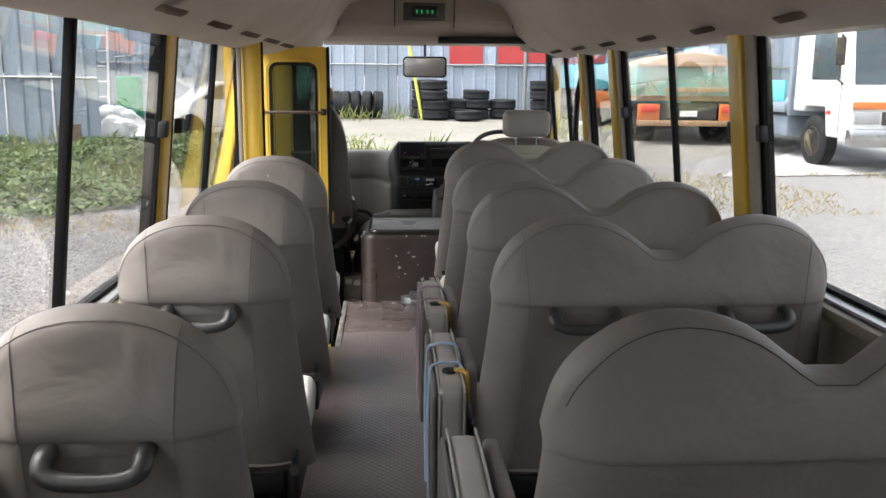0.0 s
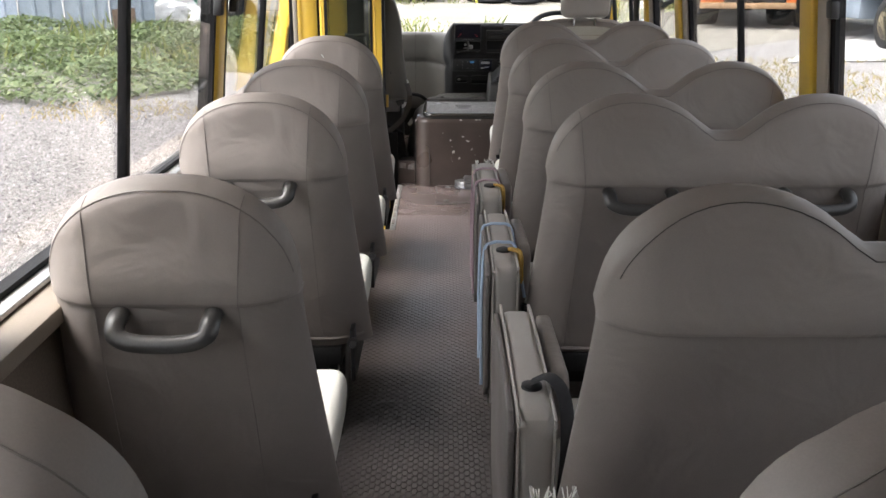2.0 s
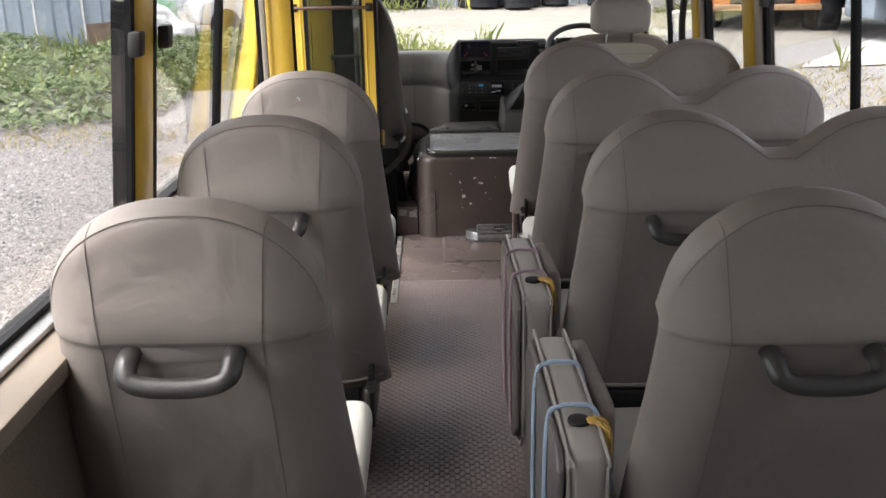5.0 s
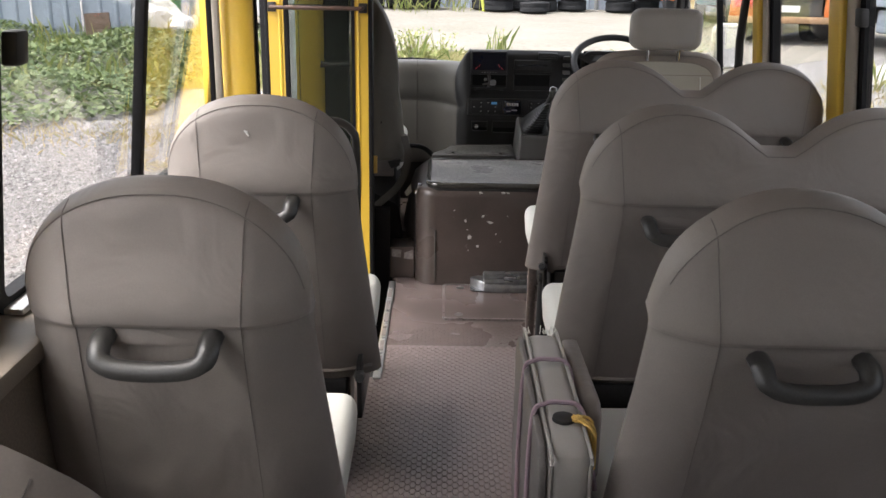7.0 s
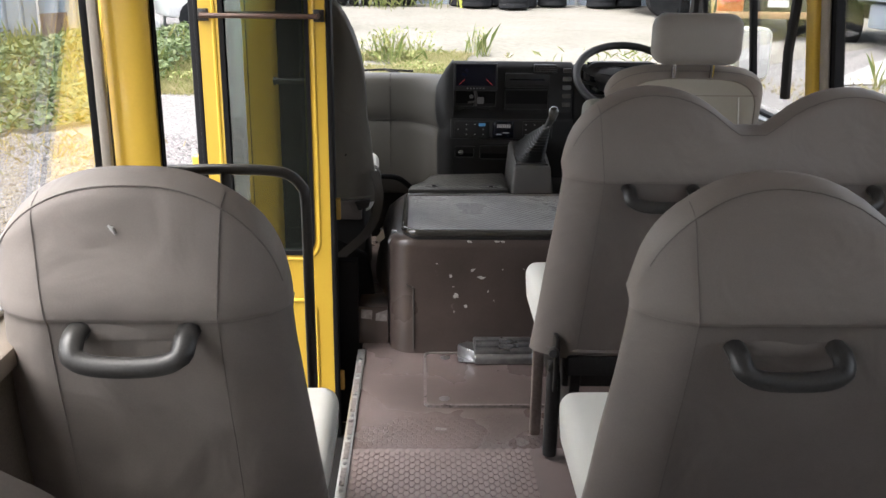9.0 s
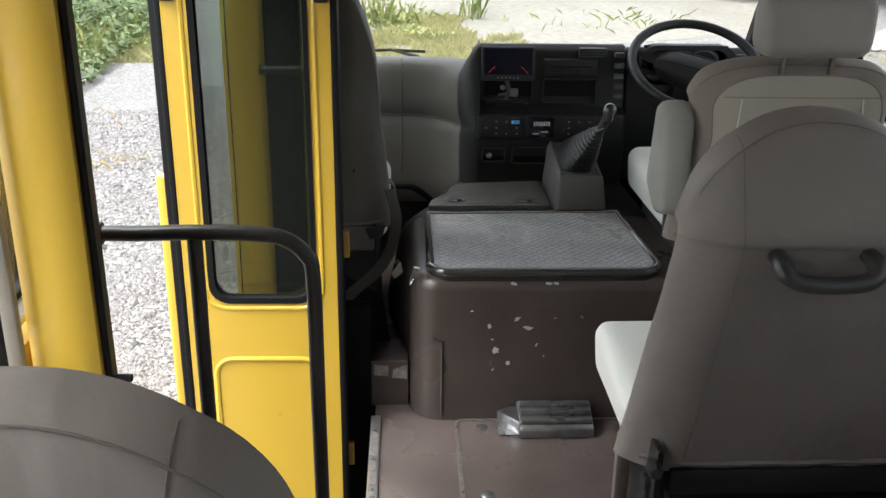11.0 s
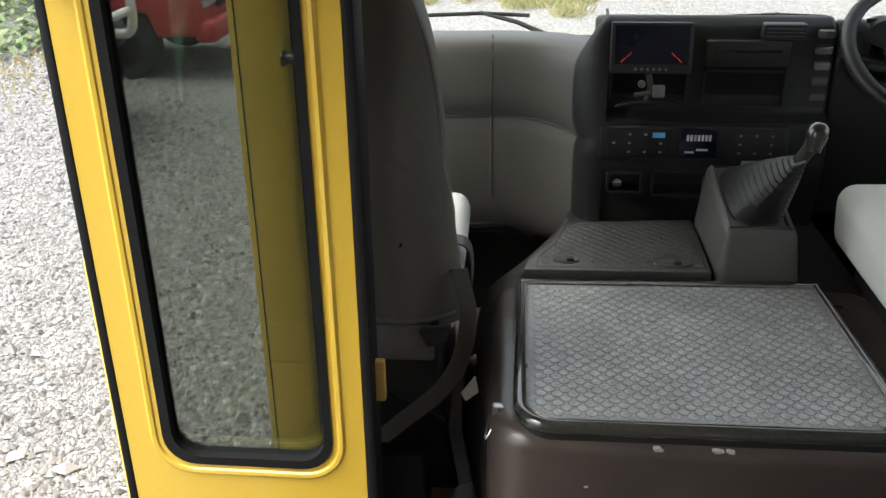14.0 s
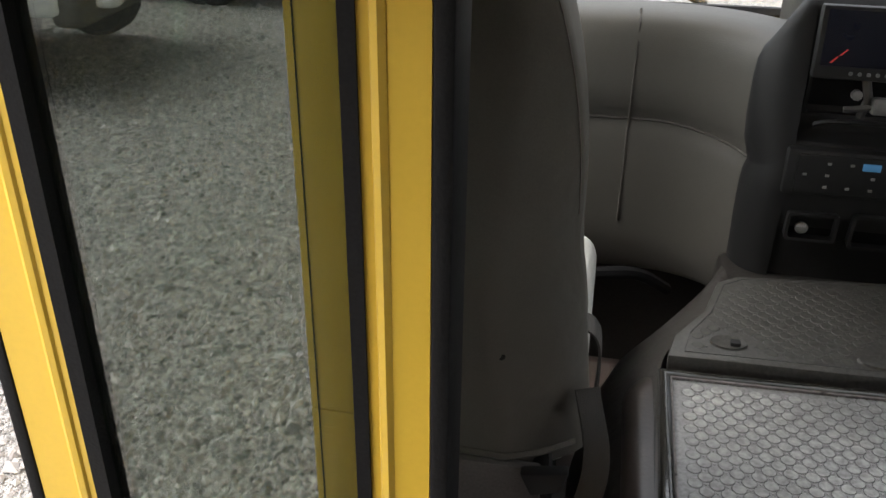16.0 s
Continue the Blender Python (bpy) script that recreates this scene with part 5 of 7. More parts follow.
part("pad_groove", tube(groove, 0.0024, 5), SEAM, dash, "dark joint across the dash pad")
part("pad_seam", tube([(-0.18, 6.19, 0.808), (-0.18, 6.158, 0.792), (-0.18, 6.146, 0.754), (-0.18, 6.1445, 0.70), (-0.18, 6.149, 0.655), (-0.18, 6.163, 0.622), (-0.18, 6.156, 0.58), (-0.18, 6.157, 0.42)], 0.0024, 5), SEAM, dash)
part("dash_top", prism([(6.175, 0.79), (6.19, 0.805), (6.35, 0.762), (6.60, 0.695), (6.60, 0.66), (6.175, 0.70)], "x", LEFT, RIGHT, 0.006), DASH_GREY, dash, smooth=50)
part("air_slot", block(-0.50, -0.40, 6.30, 6.335, 0.76, 0.782, 0.003), BLACK, dash)
prof = [(6.03, 0.30), (6.02, 0.45), (6.0, 0.56), (6.005, 0.655), (6.045, 0.675), (6.055, 0.852), (6.09, 0.876), (6.30, 0.835), (6.30, 0.30)]
part("centre_panel", prism(prof, "x", 0.064, 0.56, 0.012, 3), DASH_BLACK, dash, "charcoal centre panel", smooth=50)
part("driver_panel", prism([(6.06, 0.42), (6.055, 0.84), (6.09, 0.868), (6.40, 0.80), (6.40, 0.42)], "x", 0.56, RIGHT, 0.012, 3), DASH_BLACK, dash, smooth=50)
part("cluster_hood", ring_prism(rounded(0.598, 0.908, 0.735, 0.881, 0.05, 6), rounded(0.618, 0.884, 0.75, 0.866, 0.04, 6), "y", 6.018, 6.07), DASH_BLACK, dash, "charcoal hood round the dials", smooth=50)
dial_box = part("instrument_dial", block(0.61, 0.89, 6.046, 6.053, 0.745, 0.878, 0.002), SCREEN, dash, "instrument cluster")
for x in (0.69, 0.81):
    part("dial", disc((x, 6.0445, 0.815), 0.045, 0.003, "y", 24), BLACK, dial_box)
# Dark panel added to fill the black gap below the dashboard.
part("gap_panel", block(LEFT + 0.01, RIGHT, 6.30, 6.32, 0.0, 0.5), DARK_VINYL, dash, "dark panel added in the gap below the dashboard")
# openings and fittings of the stack
for x0, x1, z0, z1, name, label in ((0.082, 0.252, 0.695, 0.765, "cubby", "open cubby"), (0.283, 0.462, 0.685, 0.768, "cubby", "open cubby"), (0.085, 0.165, 0.495, 0.545, "ashtray", "black ashtray"), (0.185, 0.305, 0.488, 0.548, "drawer", "small drawer")):
    f = part(name, ring_prism(rounded(x0, x1, z0, z1, 0.006, 3), rounded(x0 + 0.005, x1 - 0.005, z0 + 0.005, z1 - 0.005, 0.004, 3), "y", 5.992 if z1 < 0.6 else 6.036, 6.06), BLACK, dash, label)
    part("back", block(x0, x1, 6.0085 if z1 < 0.6 else 6.047, 6.02 if z1 < 0.6 else 6.052, z0, z1), RUBBER, f)
part("radio", block(0.283, 0.462, 6.034, 6.06, 0.776, 0.832, 0.004), BLACK, dash, "black car radio")
for i in range(6):
    part("radio_key", block(0.298 + 0.024 * i, 0.315 + 0.024 * i, 6.031, 6.036, 0.782, 0.79, 0.001), DASH_BLACK, dash)
part("radio_slot", block(0.30, 0.44, 6.0315, 6.036, 0.806, 0.811), SCREEN, dash)
panel_bits = part("switch_panel", block(0.065, 0.475, 5.992, 6.02, 0.575, 0.655, 0.008), BLACK, dash, "black heater control panel")
for x0, cols, rows in ((0.082, 4, 3), (0.355, 3, 3)):
    part("key_field", block(x0, x0 + 0.035 * cols, 5.9895, 5.993, 0.583, 0.648, 0.003), DASH_BLACK, panel_bits)
    for i in range(cols):
        for j in range(rows):
            if (i * 3 + j * 2 + cols) % 4 == 0:
                continue
            part("switch_mark", block(x0 + 0.010 + 0.034 * i, x0 + 0.016 + 0.034 * i, 5.9878, 5.9893, 0.593 + 0.02 * j, 0.597 + 0.02 * j), DIM_PRINT, panel_bits)
part("blue_switch", block(0.178, 0.205, 5.9868, 5.9893, 0.628, 0.640, 0.001), BLUE_KEY, panel_bits, "blue switch key")
disp = part("display", block(0.237, 0.318, 5.9885, 5.993, 0.583, 0.648, 0.003), SCREEN, panel_bits, "small lit climate display")
for k in range(7):
    part("display_segment", block(0.252 + 0.008 * k, 0.257 + 0.008 * k, 5.9865, 5.988, 0.622, 0.636), PRINT, disp)
for a, b in ((0.25, 0.27), (0.275, 0.30)):
    part("display_segment", block(a, b, 5.9865, 5.988, 0.598 + 0.2 * (b - 0.29), 0.602 + 0.2 * (b - 0.29)), PRINT, disp)
part("lighter", disc((0.108, 5.99, 0.522), 0.011, 0.012, "y", 14, 0.002), CHROME, dash, "metal cigarette lighter")
vent = part("air_vent", block(0.397, 0.488, 6.03, 6.06, 0.834, 0.868, 0.005), BLACK, dash, "dashboard air vent")
for i in range(3):
    part("vane", block(0.403, 0.482, 6.026, 6.031, 0.842 + 0.008 * i, 0.8435 + 0.008 * i), CONSOLE_GREY, vent)
for i in range(5):
    part("rocker_switch", block(0.516, 0.550, 6.040, 6.058, 0.70 + 0.034 * i, 0.717 + 0.034 * i, 0.004), DASH_GREY if i not in (2, 3) else SILVER_PLASTIC, dash, "rocker switch")
for i in range(3):
    part("rocker_switch", block(0.92, 0.965, 6.040, 6.058, 0.762 + 0.034 * i, 0.782 + 0.034 * i, 0.004), CONSOLE_GREY, dash, "rocker switch")
end_vent = part("air_vent", block(1.0, 1.052, 6.036, 6.058, 0.836, 0.868, 0.004), BLACK, dash, "dashboard air vent")
for i in range(3):
    part("vane", block(1.005, 1.047, 6.033, 6.037, 0.843 + 0.008 * i, 0.845 + 0.008 * i), CONSOLE_GREY, end_vent)
part("switch_cover", block(1.028, 1.05, 6.04, 6.058, 0.775, 0.82, 0.004), CONSOLE_GREY, dash)

monitor = thing("monitor", "small black rear-view camera monitor with guide lines", "monitor")
monitor.matrix_basis = pose(0.163, 6.012, 0.765, -8, 0, 0)
part("case", block(-0.086, 0.086, -0.012, 0.012, 0.0, 0.108, 0.004), BLACK, monitor)
sc = part("screen", block(-0.078, 0.078, -0.0136, -0.0115, 0.02, 0.102), SCREEN, monitor)
for s in (-1, 1):
    for k in range(2):
        x = s * (0.062 - 0.012 * k)
        part("guide_line", prism([(x, 0.025 + 0.011 * k), (x + s * 0.0032, 0.025 + 0.011 * k), (x - s * 0.006, 0.0345 + 0.011 * k), (x - s * 0.0085, 0.0345 + 0.011 * k)], "y", -0.0142, -0.0137), RED_PRINT, sc, "red parking guide line")
for k in range(6):
    part("button", disc((-0.032 + 0.0128 * k, -0.0125, 0.010), 0.0032, 0.002, "y", 8), SILVER_PLASTIC, monitor)
stand = part("stand", tube([(0.0, 0.02, 0.0), (0.006, 0.01, -0.03), (0.0, 0.015, -0.06)], 0.007, 8), CONSOLE_GREY, monitor, "grey monitor bracket")
part("stand_foot", tube(smooth_path([(-0.066, 0.0, -0.072), (-0.05, -0.006, -0.066), (0.0, -0.008, -0.063), (0.05, -0.006, -0.066), (0.066, 0.0, -0.072)], 3), 0.012, 8, flat=0.35), BLACK, monitor)
part("stand_clamp", block(0.008, 0.034, -0.014, 0.004, -0.05, -0.024, 0.004), SILVER_PLASTIC, monitor)
part("stand_knob", disc((-0.016, -0.006, -0.022), 0.008, 0.014, "y", 12, 0.002), SILVER_PLASTIC, monitor)
part("stand_bar", tube([(-0.03, -0.002, -0.046), (0.01, -0.004, -0.04)], 0.005, 6), CONSOLE_GREY, monitor)

# steering wheel and column
wheel = thing("steering_wheel", "black plastic steering wheel on its column", "steering wheel")
wheel.matrix_basis = pose(0.762, 5.965, 0.826, 33, 0, 0)
part("rim", tube([(0.205 * math.cos(a), 0.205 * math.sin(a), 0.0) for a in [2 * math.pi * k / 40 for k in range(40)]], 0.0155, 10, closed=True), BLACK, wheel, smooth=60)
bm = bmesh.new()
rows = []
for j in range(9):
    w = -1 + j / 4
    row = []
    for i in range(15):
        u = -1 + i / 7
        row.append(bm.verts.new((0.125 * u, 0.062 * w * (1 - 0.22 * u * u), 0.026 * (1 - abs(w) ** 3.5) * (1 - 0.65 * abs(u) ** 4) - 0.012)))
    rows.append(row)
for a, b in zip(rows, rows[1:]):
    for i in range(14):
        bm.faces.new((a[i], a[i + 1], b[i + 1], b[i]))
rim_edges = [e for e in bm.edges if e.is_boundary]
ret = bmesh.ops.extrude_edge_only(bm, edges=rim_edges)
low = [v for v in ret["geom"] if isinstance(v, bmesh.types.BMVert)]
for v in low:
    v.co.x, v.co.y, v.co.z = v.co.x * 0.8, v.co.y * 0.8, -0.065
hub = part("hub_pad", bm, BLACK, wheel, "wide black hub pad", smooth=60)
hub.matrix_basis = pose(0.0, 0.0, 0.0, 0, 0, -24)
for w in (-0.5, 0.5):
    part("hub_seam", tube([(0.125 * u, 0.062 * w * (1 - 0.22 * u * u), 0.026 * (1 - abs(w) ** 3.5) * (1 - 0.65 * abs(u) ** 4) - 0.0118) for u in (-0.95, -0.7, -0.35, 0, 0.35, 0.7, 0.95)], 0.0017, 5), RUBBER, hub)
for a in (156, 336):
    c, s = math.cos(radians(a)), math.sin(radians(a))
    part("spoke", tube([(0.10 * c, 0.10 * s, -0.012), (0.15 * c, 0.15 * s, -0.014), (0.2 * c, 0.2 * s, -0.004)], [0.036, 0.028, 0.016], 10, flat=0.4), BLACK, wheel, smooth=75)
part("column", tube([(0, 0.0, -0.03), (0, 0.0, -0.30)], 0.05, 12), BLACK, wheel)
for s in (-1, 1):
    part("stalk", tube([(s * 0.05, 0.0, -0.05), (s * 0.17, 0.03, -0.045), (s * 0.21, 0.035, -0.04)], [0.007, 0.008, 0.011], 6), BLACK, wheel)

# front passenger seat
pseat = thing("passenger_seat", "grey vinyl front passenger seat with pale cushion", "seat", at=(-0.445, 5.36, 0.0))
PW = 0.213


def pseat_top(x):
    return arch(x, PW, 0.66, 1.185, 2.2)


backrest(pseat, PW, pseat_top, 0.455, [], mat=VINYL_CAB_SHADED, flap=False, depth=0.045, lean=0.07)
cu = cushion(pseat, -0.21, 0.235, 0.535, 0.10, 0.50)
part("lap_belt", ribbon(smooth_path([(-0.2, 0.24, 0.543), (0.08, 0.24, 0.550), (0.205, 0.24, 0.549), (0.238, 0.24, 0.537), (0.247, 0.235, 0.50), (0.245, 0.21, 0.45), (0.238, 0.18, 0.40)], 5), 0.042, 0.003, (0, 1, 0)), GREY_BELT, pseat, "grey seat belt across the cushion")
part("seat_box", block(-0.20, 0.20, 0.06, 0.46, 0.0, 0.475, 0.01), BLACK, pseat, "black seat box")
# Flap in a darker vinyl, standing for the shade it hangs in.
part("hem_flap", block(-0.2, 0.19, 0.034, 0.05, 0.405, 0.472, 0.006), BOARD_VINYL, pseat, "dark flap under the backrest")
part("worn_hole", lathe([(0.0, -0.001), (0.004, -0.0015), (0.006, 0.0)], 10, "y"), RUBBER, pseat, "small worn hole in the vinyl").matrix_basis = pose(0.137, back_surface(0.137, 0.637, PW, pseat_top, 0.455, flap=False, lean=0.07) - 0.0005, 0.637)
part("belt_stalk", ribbon(smooth_path([(0.232, 0.07, 0.57), (0.250, 0.025, 0.506), (0.238, 0.018, 0.425), (0.202, 0.010, 0.361), (0.135, 0.004, 0.300), (0.10, 0.002, 0.268), (0.02, 0.0, 0.215)], 5), 0.030, 0.0025, (0.8, -0.1, -0.6)), GREY_BELT, pseat, "grey webbing belt hanging behind the seat")
part("paper_tag", prism([(0.236, 0.335), (0.262, 0.372), (0.268, 0.338), (0.245, 0.318)], "y", 0.045, 0.0465), PRINT, pseat, "pale paper tag")
part("buckle", prism([(0.165, 0.472), (0.222, 0.482), (0.214, 0.452), (0.180, 0.440)], "y", 0.022, 0.04, 0.004), BLACK, pseat, "black belt buckle in the flap")
part("dust_cover", prism([(-0.20, 0.0), (0.20, 0.0), (0.235, 0.12), (0.21, 0.28), (0.05, 0.36), (-0.2, 0.38)], "y", 0.028, 0.055, 0.012, 3), RUBBER, pseat, "black cover behind the seat box")
bar = part("seat_lever", tube(smooth_path([(0.22, 0.55, 0.44), (0.30, 0.60, 0.42), (0.36, 0.66, 0.36)], 4), 0.011, 8), RUBBER, pseat, "black lever beside the seat")

# driver's seat
dseat = thing("driver_seat", "beige fabric driver's seat with headrest and armrest", "seat", at=(0.793, 5.22, 0.0))
DW = 0.245


def dseat_top(x):
    return arch(x, DW, 0.86, 0.955, 4.0)


backrest(dseat, DW, dseat_top, 0.465, [], mat=BOLSTER, flap=False, depth=0.05, lean=0.07)
back_panel(dseat, DW, dseat_top, 0.038, DRIVER_FABRIC, 0.425, 0.07, "beige fabric back panel", BOLSTER)
for x in (-0.15, 0.15):
    part("piping", tube([(x * 1.0, -0.002, 0.86), (x * 1.04, -0.006, 0.78), (x * 1.08, 0.006, 0.68), (x * 1.14, 0.026, 0.57), (x * 1.2, 0.046, 0.49)], 0.0022, 5), CUSHION, dseat, "pale piping")
part("seam", tube([(-0.2, -0.02, 0.868), (0, -0.022, 0.868), (0.2, -0.02, 0.868)], 0.0013, 5), BOLSTER, dseat)
hr = part("headrest", block(-0.135, 0.135, -0.06, 0.055, 0.962, 1.115, 0.04, 4), VINYL_PALE, dseat, "rounded grey headrest", smooth=70)
for x in (-0.06, 0.06):
    part("post", tube([(x, 0.01, 0.92), (x, 0.0, 1.0)], 0.007, 8), CHROME, hr)
part("armrest", prism([(0.10, 0.535), (0.02, 0.56), (0.03, 0.80), (0.07, 0.845), (0.16, 0.825), (0.20, 0.60)], "x", -0.317, -0.242, 0.025, 3), ARM_FABRIC, dseat, "grey plush armrest folded up", smooth=60)
cushion(dseat, -0.274, 0.25, 0.585, 0.14, 0.60)
part("seat_box", block(-0.22, 0.22, 0.05, 0.55, 0.0, 0.46, 0.01), BLACK, dseat, "black seat box")
part("belt_buckle", block(-0.265, -0.235, 0.14, 0.17, 0.47, 0.54, 0.005), BLACK, dseat)

# interior mirror and outside mirrors
mirror = thing("interior_mirror", "black-framed interior rear-view mirror", "mirror")
mirror.matrix_basis = pose(0.245, 6.13, 1.36, 4, 0, -7)
part("housing", prism(rounded(-0.145, 0.145, -0.068, 0.068, 0.025, 5), "y", 0.0, 0.03, 0.006), BLACK, mirror)
part("mirror_glass", prism(rounded(-0.135, 0.135, -0.058, 0.058, 0.02, 5), "y", -0.003, 0.002), MIRROR, mirror)
part("stem", tube([(0, 0.02, 0.05), (0, 0.03, 0.2)], 0.008, 8), BLACK, mirror)
outer = thing("outside_mirror", "white outside mirror on a bracket by the driver's window", "mirror")
part("shell", prism(rounded(1.335, 1.49, 0.765, 0.995, 0.04, 5), "y", 6.42, 6.50, 0.012), CUSHION, outer)
part("mirror_glass", prism(rounded(1.348, 1.477, 0.778, 0.982, 0.03, 5), "y", 6.414, 6.421), MIRROR, outer)
part("bracket", tube([(1.38, 6.46, 0.82), (1.25, 6.5, 0.79), (1.19, 6.5, 0.76)], 0.014, 8), BLACK, outer)


# ---- the yard outside ----
def ground_z(y):
    """The yard climbs gently ahead of the bus."""
    return -0.65 + 0.035 * (min(max(y, -20), 60) - 3)


def gravel_material(name, base, dark):
    m = bpy.data.materials.new(name)
    m.use_nodes = True
    n, l = m.node_tree.nodes, m.node_tree.links
    b = n["Principled BSDF"]
    b.inputs["Roughness"].default_value = 0.85
    co = n.new("ShaderNodeTexCoord")
    v1, v2 = n.new("ShaderNodeTexVoronoi"), n.new("ShaderNodeTexVoronoi")
    v1.inputs["Scale"].default_value, v2.inputs["Scale"].default_value = 52, 120
    big = n.new("ShaderNodeTexNoise")
    big.inputs["Scale"].default_value, big.inputs["Detail"].default_value = 0.45, 7
    for t in (v1, v2, big):
        l.new(co.outputs["Object"], t.inputs["Vector"])
    r1 = n.new("ShaderNodeMapRange")
    r1.inputs["To Min"].default_value, r1.inputs["To Max"].default_value = 0.45, 1.25
    l.new(v1.outputs["Color"], r1.inputs["Value"])
    mix = n.new("ShaderNodeMix")
    mix.data_type = "RGBA"
    mix.inputs["A"].default_value, mix.inputs["B"].default_value = (*base, 1), (*dark, 1)
    l.new(big.outputs["Fac"], mix.inputs["Factor"])
    sc = n.new("ShaderNodeVectorMath")
    sc.operation = "SCALE"
    l.new(mix.outputs["Result"], sc.inputs[0])
    l.new(r1.outputs["Result"], sc.inputs["Scale"])
    l.new(sc.outputs["Vector"], b.inputs["Base Color"])
    h = n.new("ShaderNodeMath")
    h.operation = "ADD"
    l.new(v1.outputs["Distance"], h.inputs[0])
    l.new(v2.outputs["Distance"], h.inputs[1])
    bp = n.new("ShaderNodeBump")
    bp.inputs["Strength"].default_value, bp.inputs["Distance"].default_value = 1.0, 0.012
    bp.invert = True
    l.new(h.outputs[0], bp.inputs["Height"])
    l.new(bp.outputs["Normal"], b.inputs["Normal"])
    return m


def island_material(name, colours, rough=0.8, translucent=0.0):
    """Many small pieces in one mesh, each its own shade."""
    m = bpy.data.materials.new(name)
    m.use_nodes = True
    n, l = m.node_tree.nodes, m.node_tree.links
    b = n["Principled BSDF"]
    b.inputs["Roughness"].default_value = rough
    b.inputs["Specular IOR Level"].default_value = 0.3
    g = n.new("ShaderNodeNewGeometry")
    ramp = n.new("ShaderNodeValToRGB")
    ramp.color_ramp.interpolation = "LINEAR"
    e = ramp.color_ramp.elements
    e[0].position, e[0].color = 0, (*colours[0], 1)
    e[1].position, e[1].color = 1, (*colours[-1], 1)
    for i, c in enumerate(colours[1:-1], 1):
        q = e.new(i / (len(colours) - 1))
        q.color = (*c, 1)
    l.new(g.outputs["Random Per Island"], ramp.inputs["Fac"])
    l.new(ramp.outputs["Color"], b.inputs["Base Color"])
    if translucent:
        t, mx = n.new("ShaderNodeBsdfTranslucent"), n.new("ShaderNodeMixShader")
        mx.inputs["Fac"].default_value = translucent
        l.new(ramp.outputs["Color"], t.inputs["Color"])
        l.new(b.outputs[0], mx.inputs[1])
        l.new(t.outputs[0], mx.inputs[2])
        l.new(mx.outputs[0], n["Material Output"].inputs["Surface"])
    return m


GRAVEL = gravel_material("gravel", (0.255, 0.245, 0.24), (0.195, 0.187, 0.183))
DIRT = material("pale_packed_dirt", (0.165, 0.153, 0.134), 0.9, second=(0.116, 0.112, 0.088), scale=0.45, fine=12, amount=0.8, bump=0.4, depth=0.02)
CONCRETE = material("grey_hardstand", (0.30, 0.30, 0.30), 0.85, second=(0.22, 0.22, 0.22), scale=0.5, fine=20, amount=0.8, bump=0.3, depth=0.01)
PEBBLE = island_material("pebbles", [(0.075, 0.071, 0.071), (0.17, 0.162, 0.161), (0.25, 0.236, 0.235), (0.16, 0.143, 0.14), (0.34, 0.328, 0.325)], 0.75)
LEAF = island_material("weed_leaves", [(0.045, 0.07, 0.028), (0.075, 0.11, 0.042), (0.11, 0.15, 0.06), (0.17, 0.195, 0.095)], 0.6, 0.3)
VERGE = island_material("verge_grass", [(0.24, 0.27, 0.09), (0.38, 0.36, 0.17), (0.50, 0.44, 0.26), (0.32, 0.33, 0.14)], 0.75, 0.3)
DRY = island_material("dry_grass", [(0.26, 0.20, 0.09), (0.36, 0.29, 0.14), (0.22, 0.22, 0.08), (0.42, 0.34, 0.18)], 0.8, 0.3)
TALL = island_material("tall_weeds", [(0.13, 0.18, 0.05), (0.20, 0.24, 0.08), (0.30, 0.29, 0.12), (0.17, 0.22, 0.06)], 0.7, 0.3)
SHEET = material("blue_grey_sheet", (0.235, 0.275, 0.325), 0.5, second=(0.18, 0.215, 0.26), scale=0.5, fine=14, amount=0.35, bump=0.05, depth=0.004, worn=((0.33, 0.37, 0.42), 1.2, 0.68))
SHEET_PALE = material("pale_blue_sheet", (0.31, 0.355, 0.43), 0.5, second=(0.24, 0.275, 0.335), scale=0.5, fine=14, amount=0.4, bump=0.05, depth=0.004, worn=((0.44, 0.48, 0.54), 1.2, 0.66))
RED_SHEET = material("red_sheet", (0.40, 0.035, 0.035), 0.5, second=(0.30, 0.03, 0.03), scale=1.2, fine=30, amount=0.6)
SACK = material("white_sack", (0.66, 0.66, 0.65), 0.55, second=(0.5, 0.5, 0.5), scale=4, fine=30, amount=0.5, bump=0.3, depth=0.01)
POST = material("fence_post", (0.26, 0.27, 0.275), 0.55, metal=0.3, fine=30, amount=0.6)
YELLOW_POLE = material("yellow_green_pole", (0.55, 0.58, 0.10), 0.6, fine=40, amount=0.5)
TYRE = material("old_tyre", (0.014, 0.015, 0.017), 0.9, second=(0.028, 0.028, 0.03), scale=5, fine=60, amount=0.9, bump=0.5, depth=0.006, spec=0.15)
TRUCK_WHITE = material("truck_white_paint", (0.64, 0.645, 0.65), 0.35, second=(0.52, 0.52, 0.515), scale=2, fine=40, amount=0.4, coat=0.3)
TRUCK_GREY = material("truck_grey_paint", (0.20, 0.24, 0.29), 0.5, scale=2, fine=40, amount=0.6)
TEAL = material("faded_teal_paint", (0.14, 0.34, 0.31), 0.6, second=(0.33, 0.27, 0.18), scale=2.2, fine=30, amount=0.9, worn=((0.30, 0.17, 0.09), 3.5, 0.60))
SKYBLUE = material("sky_blue_paint", (0.10, 0.42, 0.52), 0.5, second=(0.2, 0.4, 0.42), scale=2, fine=30, amount=0.7)
ORANGE = material("orange_paint", (0.62, 0.17, 0.035), 0.5, second=(0.45, 0.15, 0.05), scale=2, fine=30, amount=0.7)
